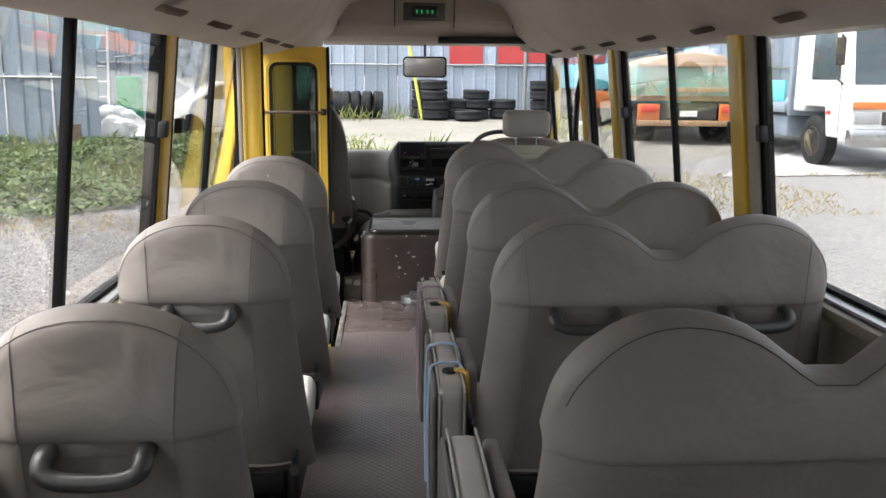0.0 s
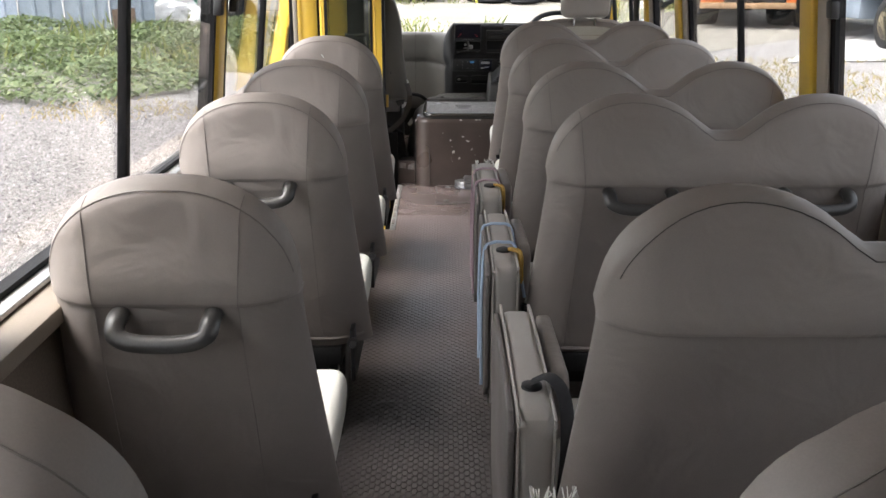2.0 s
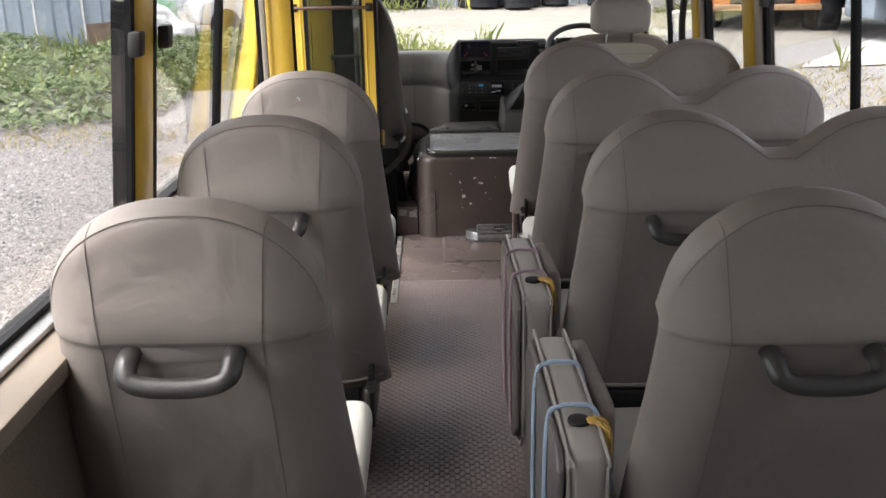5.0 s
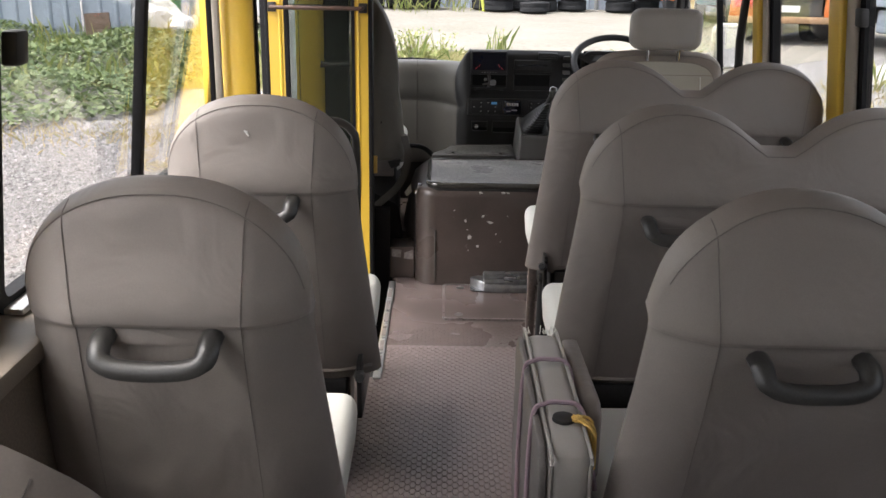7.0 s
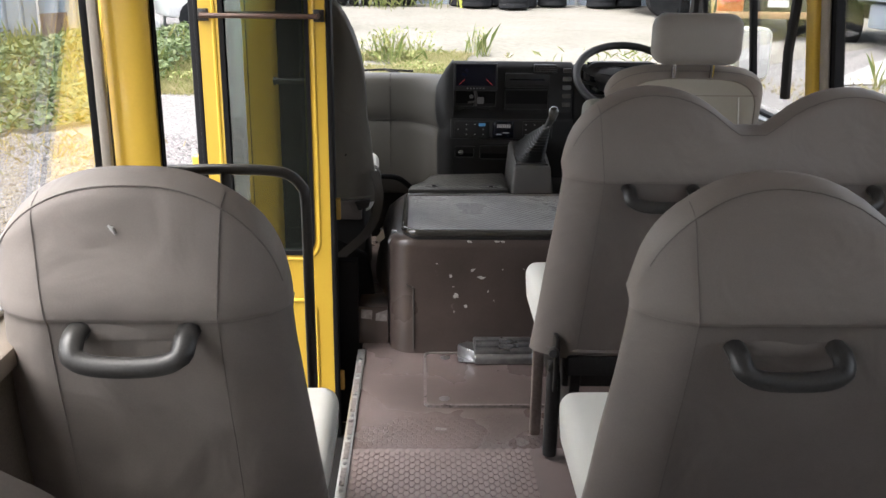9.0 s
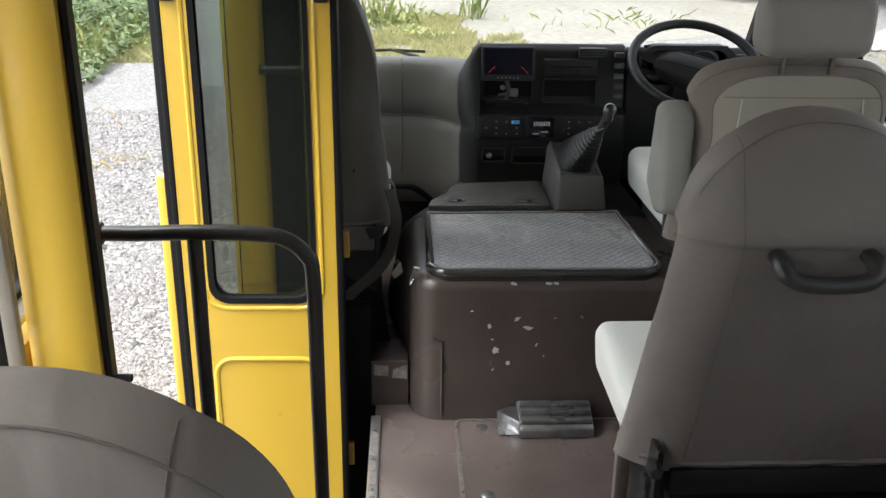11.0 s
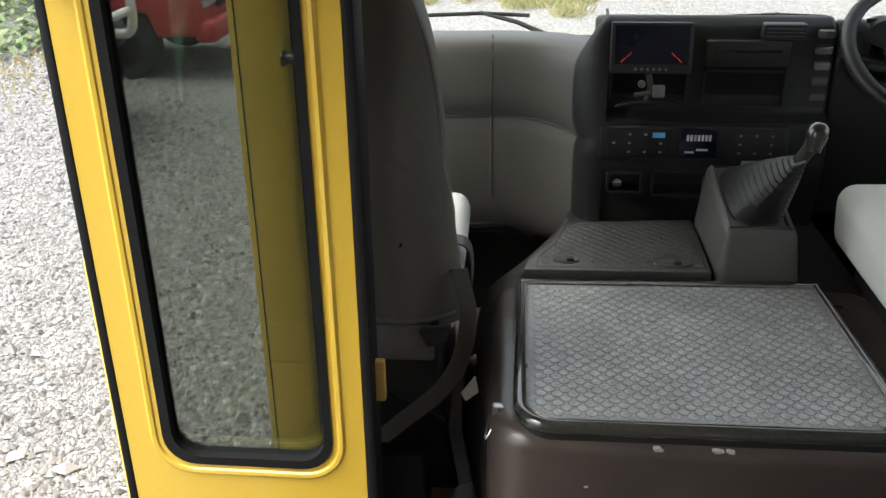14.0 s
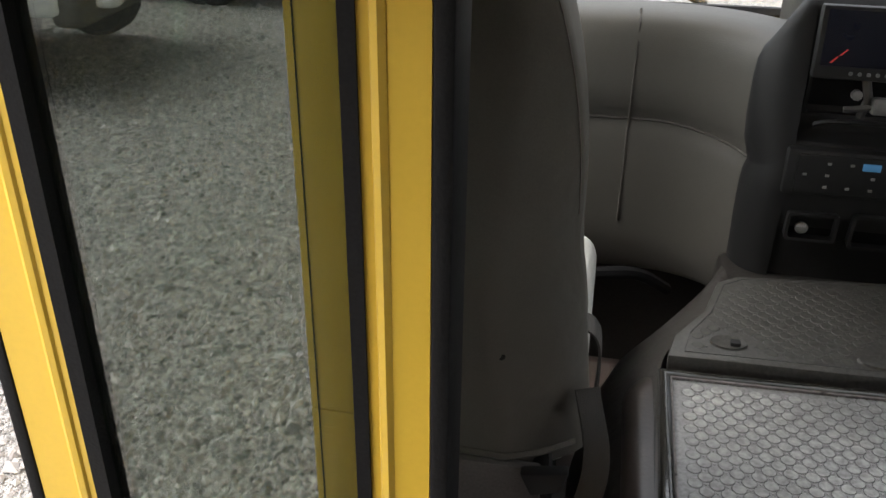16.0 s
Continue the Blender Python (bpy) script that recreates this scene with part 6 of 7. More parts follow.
CHASSIS = material("truck_chassis", (0.03, 0.03, 0.03), 0.7, second=(0.07, 0.06, 0.05), scale=4, fine=40, amount=0.8)
RUST = material("rusty_plank", (0.36, 0.22, 0.12), 0.8, second=(0.25, 0.17, 0.1), scale=3, fine=30, amount=0.9)
HUB = material("dull_gold_hub", (0.42, 0.36, 0.24), 0.5, metal=0.6, fine=30, amount=0.6)
BROWN_BOARD = material("brown_board", (0.14, 0.095, 0.07), 0.8, fine=30, amount=0.7)
PLASTIC_SHEET = material("clear_plastic_sheet", (0.55, 0.58, 0.60), 0.3, second=(0.75, 0.78, 0.8), scale=3, fine=12, amount=0.9, bump=0.8, depth=0.05)
GREEN_TARP = material("green_tarp", (0.03, 0.30, 0.16), 0.6, fine=20, amount=0.7)
LAMP_RED = material("red_lamp_lens", (0.60, 0.05, 0.03), 0.25, fine=40, amount=0.3)
DARK_GLASS = material("truck_window", (0.05, 0.07, 0.08), 0.08, fine=10, amount=0.3, bump=0)

# one sheet of ground out to the horizon
ny, nx = 60, 40
ys = np.concatenate([np.linspace(-20, 60, ny - 8), np.array([80, 120, 200, 320, 500, 900, 1500, 2500])])
xs = np.concatenate([[-2500, -800, -300, -120], np.linspace(-60, 60, nx - 8), [120, 300, 800, 2500]])
ys = np.concatenate([[-2500, -600, -150, -50], ys])
gv = [(x, y, ground_z(y)) for y in ys for x in xs]
w_ = len(xs)
gf = [(j * w_ + i, j * w_ + i + 1, (j + 1) * w_ + i + 1, (j + 1) * w_ + i) for j in range(len(ys) - 1) for i in range(w_ - 1)]
tagged(new("ground", raw_mesh("ground", gv, gf, GRAVEL, True)), "pale gravel yard around the bus", "ground", kind="structure")


def patch(name, outline, mat, label, category, lift=0.012):
    """A sheet of other ground, laid on the yard."""
    bm = bmesh.new()
    vs = [bm.verts.new((x, y, 0)) for x, y in outline]
    bm.faces.new(vs)
    bmesh.ops.triangulate(bm, faces=bm.faces[:])
    for _ in range(3):
        bmesh.ops.subdivide_edges(bm, edges=bm.edges[:], cuts=1, use_grid_fill=True)
    for v in bm.verts:
        v.co.z = ground_z(v.co.y) + lift
    return tagged(part(name, bm, mat), label, category, kind="structure")


patch("dirt", [(-3.5, 15), (0, 13.6), (4.5, 15.5), (11, 21), (16, 27), (-4, 27), (-4.5, 20)], DIRT, "pale packed dirt ahead of the bus", "ground", 0.004)
patch("hardstand", [(5.2, 14.2), (9.5, 14.6), (26, 15.5), (26, 30), (11.5, 22)], CONCRETE, "grey hardstand under the parked trucks", "ground", 0.02)


def fence(name, label, x0, x1, y, turn, sheets, z_low, z_high, mats, red=None, rib=0.24):
    """Ribbed sheet fence on posts and rails; every sheet a part."""
    f = thing(name, label, "fence", at=(x0, y, 0), turn=turn, kind="structure")
    w = (x1 - x0) / sheets
    for i in range(sheets):
        bm = bmesh.new()
        row = []
        steps = [0, w * 0.3, w * 0.33, w * 0.37, w * 0.40, w * 0.63, w * 0.66, w * 0.70, w * 0.73, w * 0.955, w * 0.97, w * 0.985]
        depth = [0, 0, -0.03, -0.03, 0, 0, -0.03, -0.03, 0, 0, -0.04, -0.04]
        off = random.uniform(-0.015, 0.015)
        for s, d in zip(steps, depth):
            row.append((bm.verts.new((i * w + s, d + off, z_low)), bm.verts.new((i * w + s, d + off + random.uniform(-0.01, 0.01), z_high + random.uniform(-0.05, 0.05)))))
        for a, b in zip(row, row[1:]):
            bm.faces.new((a[0], b[0], b[1], a[1]))
        part("sheet", bm, mats[i % len(mats)], f, smooth=20)
        if red and red[0] <= i < red[1]:
            part("red_sheet", block(i * w + 0.02, (i + 1) * w - 0.03, -0.06, -0.045, red[2], red[3] + random.uniform(-0.03, 0.03)), RED_SHEET, f, "red painted upper sheet")
    return f


random.seed(3)
front_fence = fence("fence_front", "tall pale blue corrugated sheet fence", -9.0, 17.0, 26.3, 0, 28, -0.3, 4.6, [SHEET_PALE, SHEET, SHEET_PALE, SHEET_PALE])
for x0, x1, z0 in ((10.75, 11.70, 1.66), (12.12, 12.98, 1.68), (13.0, 13.55, 1.70), (13.85, 14.9, 1.70), (14.92, 15.9, 1.72)):
    part("red_sheet", block(x0, x1, -0.06, -0.045, z0, 2.55 + 0.1 * (x0 % 1)), RED_SHEET, front_fence, "red painted upper sheet")
part("rail", tube([(0, -0.08, 1.62), (26, -0.08, 1.62)], 0.03, 6), POST, front_fence)
for x in (12.9, 16.4, 20.0):
    part("post", tube([(x, -0.1, 0.0), (x, -0.1, 4.6)], 0.05, 8), POST, front_fence)
part("pole", tube([(9.95, -1.1, 0.1), (9.45, -1.0, 2.9)], 0.045, 8), YELLOW_POLE, front_fence, "leaning yellow-green pole")
left_fence = fence("fence_left", "blue-grey corrugated sheet fence with a rail", -18.0, -5.58, 18.3, 0, 14, -0.4, 4.2, [SHEET, SHEET, SHEET_PALE, SHEET], rib=0.3)
part("rail", tube([(0, -0.08, 1.30), (12.42, -0.08, 1.22)], 0.035, 6), POST, left_fence)


def tyre(name="tyre", label="worn black truck tyre lying by the fence", r=0.37, w=0.26):
    t = thing(name, label, "tyre", group="tyres by the fence")
    prof = [(r * 0.56, -w * 0.42), (r * 0.75, -w * 0.5), (r * 0.93, -w * 0.46), (r, -w * 0.36), (r * 0.985, -w * 0.1), (r * 0.97, -w * 0.08), (r * 0.97, w * 0.08), (r * 0.985, w * 0.1), (r, w * 0.36), (r * 0.93, w * 0.46), (r * 0.75, w * 0.5), (r * 0.56, w * 0.42)]
    part("carcass", lathe(prof + prof[:1], 22), TYRE, t)
    part("bead", lathe([(r * 0.57, -w * 0.4), (r * 0.52, -w * 0.2), (r * 0.52, w * 0.2), (r * 0.57, w * 0.4)], 22), RUBBER, t)
    return t


random.seed(11)
first_tyre = None
stacks = [(1.31, 25.2, 4), (1.05, 25.75, 4), (1.95, 25.7, 2), (2.5, 25.6, 3), (2.2, 24.9, 1), (3.2, 25.7, 2), (4.35, 25.5, 4), (5.1, 25.8, 5)]
for x, y, n_ in stacks:
    for k in range(n_):
        m = pose(x + random.uniform(-0.05, 0.05), y + random.uniform(-0.04, 0.04), ground_z(y) + 0.15 + 0.262 * k, random.uniform(-2, 2), random.uniform(-2, 2), random.uniform(0, 360))
        if first_tyre is None:
            first_tyre = tyre()
            first_tyre.matrix_basis = m
        else:
            copy_thing(first_tyre, m)
for k in range(8):
    copy_thing(first_tyre, pose(-2.25 + 0.28 * k, 25.6 + random.uniform(-0.04, 0.04), ground_z(25.6) + 0.385, 0, 90 + random.uniform(-7, 7), random.uniform(-8, 8)))
tagged(first_tyre, group="tyres by the fence")


def truck_wheel(parent, x, y, z, r, w, side):
    t = part("wheel", lathe([(r * 0.58, -w / 2), (r * 0.9, -w / 2), (r, -w * 0.36), (r, w * 0.36), (r * 0.9, w / 2), (r * 0.58, w / 2)], 28, "x"), TYRE, parent, "truck wheel")
    t.matrix_basis = pose(x, y, z)
    part("rim", lathe([(0.0, side * w * 0.25), (r * 0.18, side * w * 0.28), (r * 0.22, side * w * 0.1), (r * 0.45, side * w * 0.12), (r * 0.54, side * w * 0.42), (r * 0.60, side * w * 0.5)], 24, "x"), HUB, t)
    for k in range(6):
        a = k * math.pi / 3
        part("wheel_nut", disc((side * w * 0.2, r * 0.33 * math.cos(a), r * 0.33 * math.sin(a)), r * 0.05, 0.06, "x", 8), STEEL, t)


# tipper truck seen from its tail
tip = thing("tipper_truck", "old teal and orange tipper truck seen from its tail", "truck", at=(6.32, 19.0, ground_z(19.0)), turn=-5)
part("chassis", block(-0.5, 0.5, 0.1, 5.4, 0.50, 0.74), CHASSIS, tip)
part("bed_floor", block(-1.12, 1.12, 0.0, 3.9, 0.92, 1.02), RUST, tip)
part("tailgate", block(-1.12, 1.12, -0.06, 0.0, 1.03, 1.66), TEAL, tip, "faded teal tailgate")
for x in (-1.1, -0.37, 0.37, 1.1):
    part("gate_rib", block(x - 0.05, x + 0.05, -0.10, -0.061, 1.03, 1.66, 0.008), TEAL, tip)
part("gate_rail", block(-1.13, 1.13, -0.11, -0.05, 1.62, 1.70, 0.01), RUST, tip)
part("gate_rail", block(-0.55, 0.75, -0.14, -0.105, 1.10, 1.2, 0.01), RUST, tip)
for s in (-1, 1):
    part("bed_side", block(*sorted((s * 1.12, s * 1.06)), 0.0, 3.9, 1.02, 1.66), TEAL, tip)
    part("tail_panel", block(*sorted((s * 0.62, s * 1.08)), -0.04, 0.02, 0.52, 0.86, 0.01), ORANGE, tip, "orange tail panel")
    part("tail_lamp", block(*sorted((s * 0.68, s * 1.02)), -0.075, -0.042, 0.68, 0.82, 0.01), LAMP_RED, tip)
    truck_wheel(tip, s * 0.78, 1.0, 0.42, 0.42, 0.42, s)
    truck_wheel(tip, s * 0.85, 4.6, 0.42, 0.42, 0.24, s)
part("bumper", block(-1.1, 1.1, -0.10, 0.0, 0.40, 0.52, 0.015), RUST, tip)
part("mud_flap", block(-0.58, 0.58, 0.02, 0.06, 0.54, 0.88), CHASSIS, tip)
part("plate", block(-0.2, 0.16, -0.06, -0.045, 0.6, 0.72), PRINT, tip, "pale plate with an unreadable mark")
part("load", prism([(-1.0, 1.6), (1.0, 1.6), (0.75, 1.86), (0.2, 1.95), (-0.35, 1.88), (-0.8, 1.75)], "y", 0.3, 3.4, 0.05), RUST, tip, "heaped load")
part("cab", block(-1.0, 1.0, 4.0, 5.5, 0.55, 2.3, 0.12, 3), SKYBLUE, tip)
part("cab_window", block(-0.75, 0.75, 3.985, 4.01, 1.72, 2.15, 0.02), DARK_GLASS, tip)

blue = thing("blue_truck", "sky blue flatbed truck parked by the fence", "truck", at=(6.3, 23.4, ground_z(23.6)), turn=8)
part("bed", block(-1.5, 1.3, 0.0, 2.0, 0.95, 1.55, 0.03), SKYBLUE, blue)
for x in (-1.2, -0.5, 0.2, 0.9):
    part("bed_rib", block(x - 0.04, x + 0.04, -0.04, 0.0, 0.95, 1.55, 0.01), SKYBLUE, blue)
part("tank", block(-1.3, -0.2, -0.02, 0.5, 0.45, 0.9, 0.05), ORANGE, blue)
part("chassis", block(-1.4, 2.6, 0.4, 1.4, 0.5, 0.8), CHASSIS, blue)
for x in (-0.9, 1.9):
    t = part("wheel", lathe([(0.0, -0.1), (0.25, -0.1), (0.4, -0.12), (0.42, 0.0), (0.4, 0.12), (0.0, 0.12)], 20, "y"), TYRE, blue)
    t.matrix_basis = pose(x, 0.1, 0.42)

# white truck, cab to the yard
wt = thing("white_truck", "white cab-over truck with orange band and chrome bumper", "truck", at=(8.62, 14.7, ground_z(15.2)), turn=2)
cab = [(0.0, 0.55), (-0.02, 1.25), (0.12, 1.36), (0.38, 2.55), (0.55, 2.65), (1.95, 2.65), (2.0, 0.95), (1.6, 0.95), (1.55, 1.05), (0.85, 1.05), (0.75, 0.55)]
part("cab", prism(cab, "x", -1.05, 1.05, 0.04, 3), TRUCK_WHITE, wt, smooth=50)
part("windscreen", prism([(-0.93, 1.44), (0.93, 1.44), (0.88, 2.42), (-0.88, 2.42)], "y", -0.01, 0.02), DARK_GLASS, wt).matrix_basis = Matrix.Translation((0, 0.13, 0)) @ Matrix.Translation((0, 0, 1.4)) @ pose(0, 0, 0, -12, 0, 0) @ Matrix.Translation((0, 0, -1.4))
for s in (-1, 1):
    part("side_window", prism([(0.42, 1.52), (1.35, 1.52), (1.35, 2.30), (0.60, 2.30)], "x", *sorted((s * 1.048, s * 1.062)), 0.006), DARK_GLASS, wt)
    part("headlamp", block(*sorted((s * 0.98, s * 0.55)), -0.045, 0.0, 0.80, 1.0, 0.02), TAPE, wt, "headlamp cluster")
    part("mirror", block(*sorted((s * 1.15, s * 1.32)), 0.10, 0.16, 1.75, 2.2, 0.02), CHASSIS, wt)
    part("mirror_arm", tube([(s * 1.05, 0.35, 2.2), (s * 1.22, 0.13, 2.25), (s * 1.22, 0.13, 1.5), (s * 1.05, 0.3, 1.45)], 0.018, 6), CHASSIS, wt)
    truck_wheel(wt, s * 0.92, 1.2, 0.45, 0.45, 0.26, s)
    truck_wheel(wt, s * 0.86, 4.6, 0.45, 0.45, 0.45, s)
    part("marker_lamp", block(*sorted((s * 1.046, s * 1.07)), 0.62, 0.74, 0.93, 1.0, 0.008), LAMP_RED, wt)
    part("door_line", tube([(s * 1.052, 0.34, 0.65), (s * 1.052, 0.34, 1.45), (s * 1.052, 0.55, 2.35)], 0.008, 4), CHASSIS, wt)
part("orange_band", block(-1.02, 1.02, -0.045, -0.018, 1.04, 1.16, 0.008), ORANGE, wt, "orange band across the nose")
part("bumper", block(-1.08, 1.08, -0.14, 0.06, 0.42, 0.72, 0.04, 3), CHROME, wt, "chrome front bumper")
part("grille", block(-0.5, 0.5, -0.04, 0.0, 0.78, 1.0, 0.01), CHASSIS, wt)
part("chassis", block(-0.45, 0.45, 1.2, 6.0, 0.55, 0.8), CHASSIS, wt)
part("deck_front", block(-1.05, 1.05, 2.12, 2.24, 0.85, 2.7, 0.02), TRUCK_GREY, wt, "grey headboard behind the cab")
part("deck", block(-1.1, 1.1, 2.24, 6.2, 0.9, 1.1, 0.02), TRUCK_GREY, wt)
part("tank", block(-1.0, -0.55, 2.3, 3.4, 0.45, 0.85, 0.05), TRUCK_GREY, wt)
part("deck_side", block(-1.1, -1.04, 2.3, 6.2, 1.1, 1.5, 0.01), SKYBLUE, wt)

def parked_car(name, label, paint, at, turn, high, bar):
    """A car, nose towards +y of its own, with cabin, glass, lamps, bumper and wheels."""
    c = thing(name, label, "car", at=at, turn=turn)
    side = [(-4.0, 0.42), (-4.05, 0.85), (-3.9, 0.98), (-1.25, 1.02), (-0.25, 0.95), (-0.02, 0.82), (0.0, 0.42), (-0.45, 0.40), (-0.52, 0.62), (-1.05, 0.62), (-1.12, 0.36), (-2.9, 0.36), (-2.97, 0.62), (-3.5, 0.62), (-3.57, 0.40)]
    part("body", prism([(y, z + high) for y, z in side], "x", -0.84, 0.84, 0.05, 3), paint, c, smooth=50)
    roof = [(-3.7, 0.96), (-3.3, 1.46), (-2.0, 1.50), (-1.15, 1.0)]
    part("cabin", prism([(y, z + high) for y, z in roof], "x", -0.72, 0.72, 0.06, 3), paint, c, smooth=50)
    part("windscreen", prism([(-0.62, 0.0), (0.62, 0.0), (0.55, 0.62), (-0.55, 0.62)], "y", -0.008, 0.008), DARK_GLASS, c).matrix_basis = pose(0, -1.17, 1.05 + high, 58, 0, 0)
    for k in (-1, 1):
        part("side_glass", prism([(-3.45, 1.02 + high), (-3.2, 1.38 + high), (-2.05, 1.42 + high), (-1.5, 1.06 + high)], "x", *sorted((k * 0.722, k * 0.734)), 0.004), DARK_GLASS, c)
        part("headlamp", block(*sorted((k * 0.80, k * 0.48)), -0.03, 0.02, 0.66 + high, 0.82 + high, 0.02), TAPE, c)
        for y in (-0.78, -3.23):
            truck_wheel(c, k * 0.74, y, 0.33, 0.33, 0.2, k)
    part("bumper", block(-0.83, 0.83, -0.10, 0.10, 0.36 + high, 0.56 + high, 0.05, 3), paint if not bar else CHASSIS, c)
    part("grille", block(-0.44, 0.44, -0.02, 0.03, 0.62 + high, 0.80 + high, 0.01), CHASSIS, c)
    if bar:
        for k in (-1, 1):
            part("nudge_bar", tube(smooth_path([(k * 0.62, 0.06, 0.48 + high), (k * 0.62, 0.22, 0.50 + high), (k * 0.60, 0.26, 0.70 + high), (k * 0.52, 0.24, 0.96 + high), (k * 0.30, 0.23, 1.02 + high), (0, 0.23, 1.03 + high)], 5), 0.035, 10), paint, c, "white tubular nudge bar")
        part("nudge_bar", tube([(-0.60, 0.25, 0.66 + high), (0.60, 0.25, 0.66 + high)], 0.03, 10), paint, c, "white tubular nudge bar")
    return c


parked_car("parked_car", "white parked car with a white tubular nudge bar", TRUCK_WHITE, (-3.30, 0.40, ground_z(0.40)), -90, 0.14, True)
parked_car("parked_car", "red parked car on the gravel", RED_SHEET, (-3.0, -2.35, ground_z(-2.35)), -90, 0.0, False)

# scrap by the left fence
scrap = thing("bag_heap", "heap of crumpled white plastic sacks on a crate", "scrap")
for k, (x, y, z, r) in enumerate(((-5.85, 19.1, 0.16, 0.30), (-5.5, 19.0, 0.20, 0.34), (-5.2, 19.1, 0.14, 0.28), (-5.6, 19.15, 0.44, 0.30), (-5.35, 19.15, 0.36, 0.26), (-4.95, 19.0, 0.08, 0.24), (-5.75, 19.2, 0.36, 0.24))):
    bm = bmesh.new()
    bmesh.ops.create_icosphere(bm, subdivisions=3, radius=1.0)
    for v in bm.verts:
        q = v.co.normalized()
        crease = 1 + 0.30 * noise.noise(q * 1.7 + Vector((k * 3.1, 0, 0))) + 0.22 * abs(noise.noise(q * 4.0 + Vector((0, k * 2.3, 0))))
        v.co = Vector((q.x * r * 1.15, q.y * r, q.z * r * 0.8)) * crease
    part("sack", bm, SACK, scrap, smooth=35).matrix_basis = pose(x, y, z)
part("crate", block(-6.0, -4.75, 18.75, 19.5, -0.16, 0.02, 0.02), POST, scrap, "grey pallet box")
ladder = thing("ladder", "white metal ladder leaning by the fence", "ladder", at=(-5.9, 19.35, ground_z(19.3)))
for x in (-0.17, 0.17):
    part("stile", tube([(x, -0.1, 0.0), (x * 0.96, 0.35, 3.3)], 0.026, 8), SACK, ladder)
for k in range(10):
    part("rung", tube([(-0.17, -0.06 + 0.043 * k, 0.3 + 0.31 * k), (0.17, -0.06 + 0.043 * k, 0.3 + 0.31 * k)], 0.016, 6), SACK, ladder)
board = tagged(part("board", prism([(-6.25, -0.25), (-5.83, -0.25), (-5.85, 0.36), (-6.28, 0.33)], "y", 17.85, 17.9), BROWN_BOARD), "brown board leaning on the fence", "board")
wreck = thing("stripped_car", "stripped white car body with engine parts", "car", at=(-3.6, 20.9, ground_z(20.6) - 0.1), turn=25)
part("body", prism([(-1.5, 0.3), (-1.55, 0.7), (-0.9, 0.9), (-0.4, 1.3), (0.8, 1.3), (1.5, 0.85), (1.6, 0.35)], "y", -0.7, 0.7, 0.06, 3), TRUCK_WHITE, wreck, smooth=50)
part("side_glass", prism([(-0.75, 0.92), (-0.35, 1.22), (0.7, 1.22), (1.15, 0.92)], "y", -0.712, -0.70), DARK_GLASS, wreck)
for x in (-1.0, 1.0):
    t = part("wheel", lathe([(0.0, -0.09), (0.2, -0.09), (0.3, -0.08), (0.31, 0.0), (0.3, 0.09), (0.0, 0.09)], 18, "y"), TYRE, wreck)
    t.matrix_basis = pose(x, -0.66, 0.31)
scaffold = thing("scaffold", "steel tube scaffold rack draped with clear plastic", "scaffold", at=(-5.9, 20.6, ground_z(20.2)))
for x in (0, 0.9, 2.4):
    part("upright", tube([(x, 0, 0), (x, 0, 3.6)], 0.03, 8), POST, scaffold)
for z in (1.1, 1.7, 2.3, 2.9):
    part("rung", tube([(0, -0.03, z), (0.9, -0.03, z + 0.12)], 0.022, 6), POST, scaffold)
part("beam", tube([(0, 0, 2.45), (4.2, 0, 2.4)], 0.03, 6), POST, scaffold)
bm = bmesh.new()
rows = []
for i in range(15):
    rows.append([bm.verts.new((0.8 + 1.9 * i / 14, -0.08 + 0.12 * math.sin(i * 1.9 + j * 0.7) + 0.03 * j, 2.42 - 0.14 * j * (0.6 + 0.4 * math.sin(math.pi * i / 14)))) for j in range(11)])
for i in range(14):
    for j in range(10):
        bm.faces.new((rows[i][j], rows[i + 1][j], rows[i + 1][j + 1], rows[i][j + 1]))
bmesh.ops.solidify(bm, geom=bm.faces[:], thickness=0.004)
part("plastic_sheet", bm, PLASTIC_SHEET, scaffold, "crumpled clear plastic sheet")
part("tarp", block(2.5, 3.6, -0.05, 0.1, 1.75, 2.6, 0.03), GREEN_TARP, scaffold, "green tarpaulin")
part("bin", block(0.05, 0.5, -0.3, 0.2, 0.0, 1.3, 0.03), GREEN_TARP, scaffold, "green bin")


# ---- plants and loose stones ----
rng = np.random.default_rng(5)


def leaves(centres, size, up=0.5):
    """Four-cornered leaves, one for every centre, turned at random."""
    n = len(centres)
    a, t = rng.uniform(0, 2 * math.pi, n), rng.uniform(-up, up, n)
    s = size * rng.uniform(0.6, 1.4, n)
    d = np.stack([np.cos(a) * np.cos(t), np.sin(a) * np.cos(t), np.sin(t)], 1)
    c = np.stack([-np.sin(a), np.cos(a), rng.uniform(-0.5, 0.5, n)], 1)
    q = [centres - d * s[:, None], centres + c * (s * 0.45)[:, None], centres + d * s[:, None], centres - c * (s * 0.45)[:, None]]
    v = np.stack(q, 1).reshape(-1, 3)
    return v, np.arange(4 * n).reshape(n, 4)


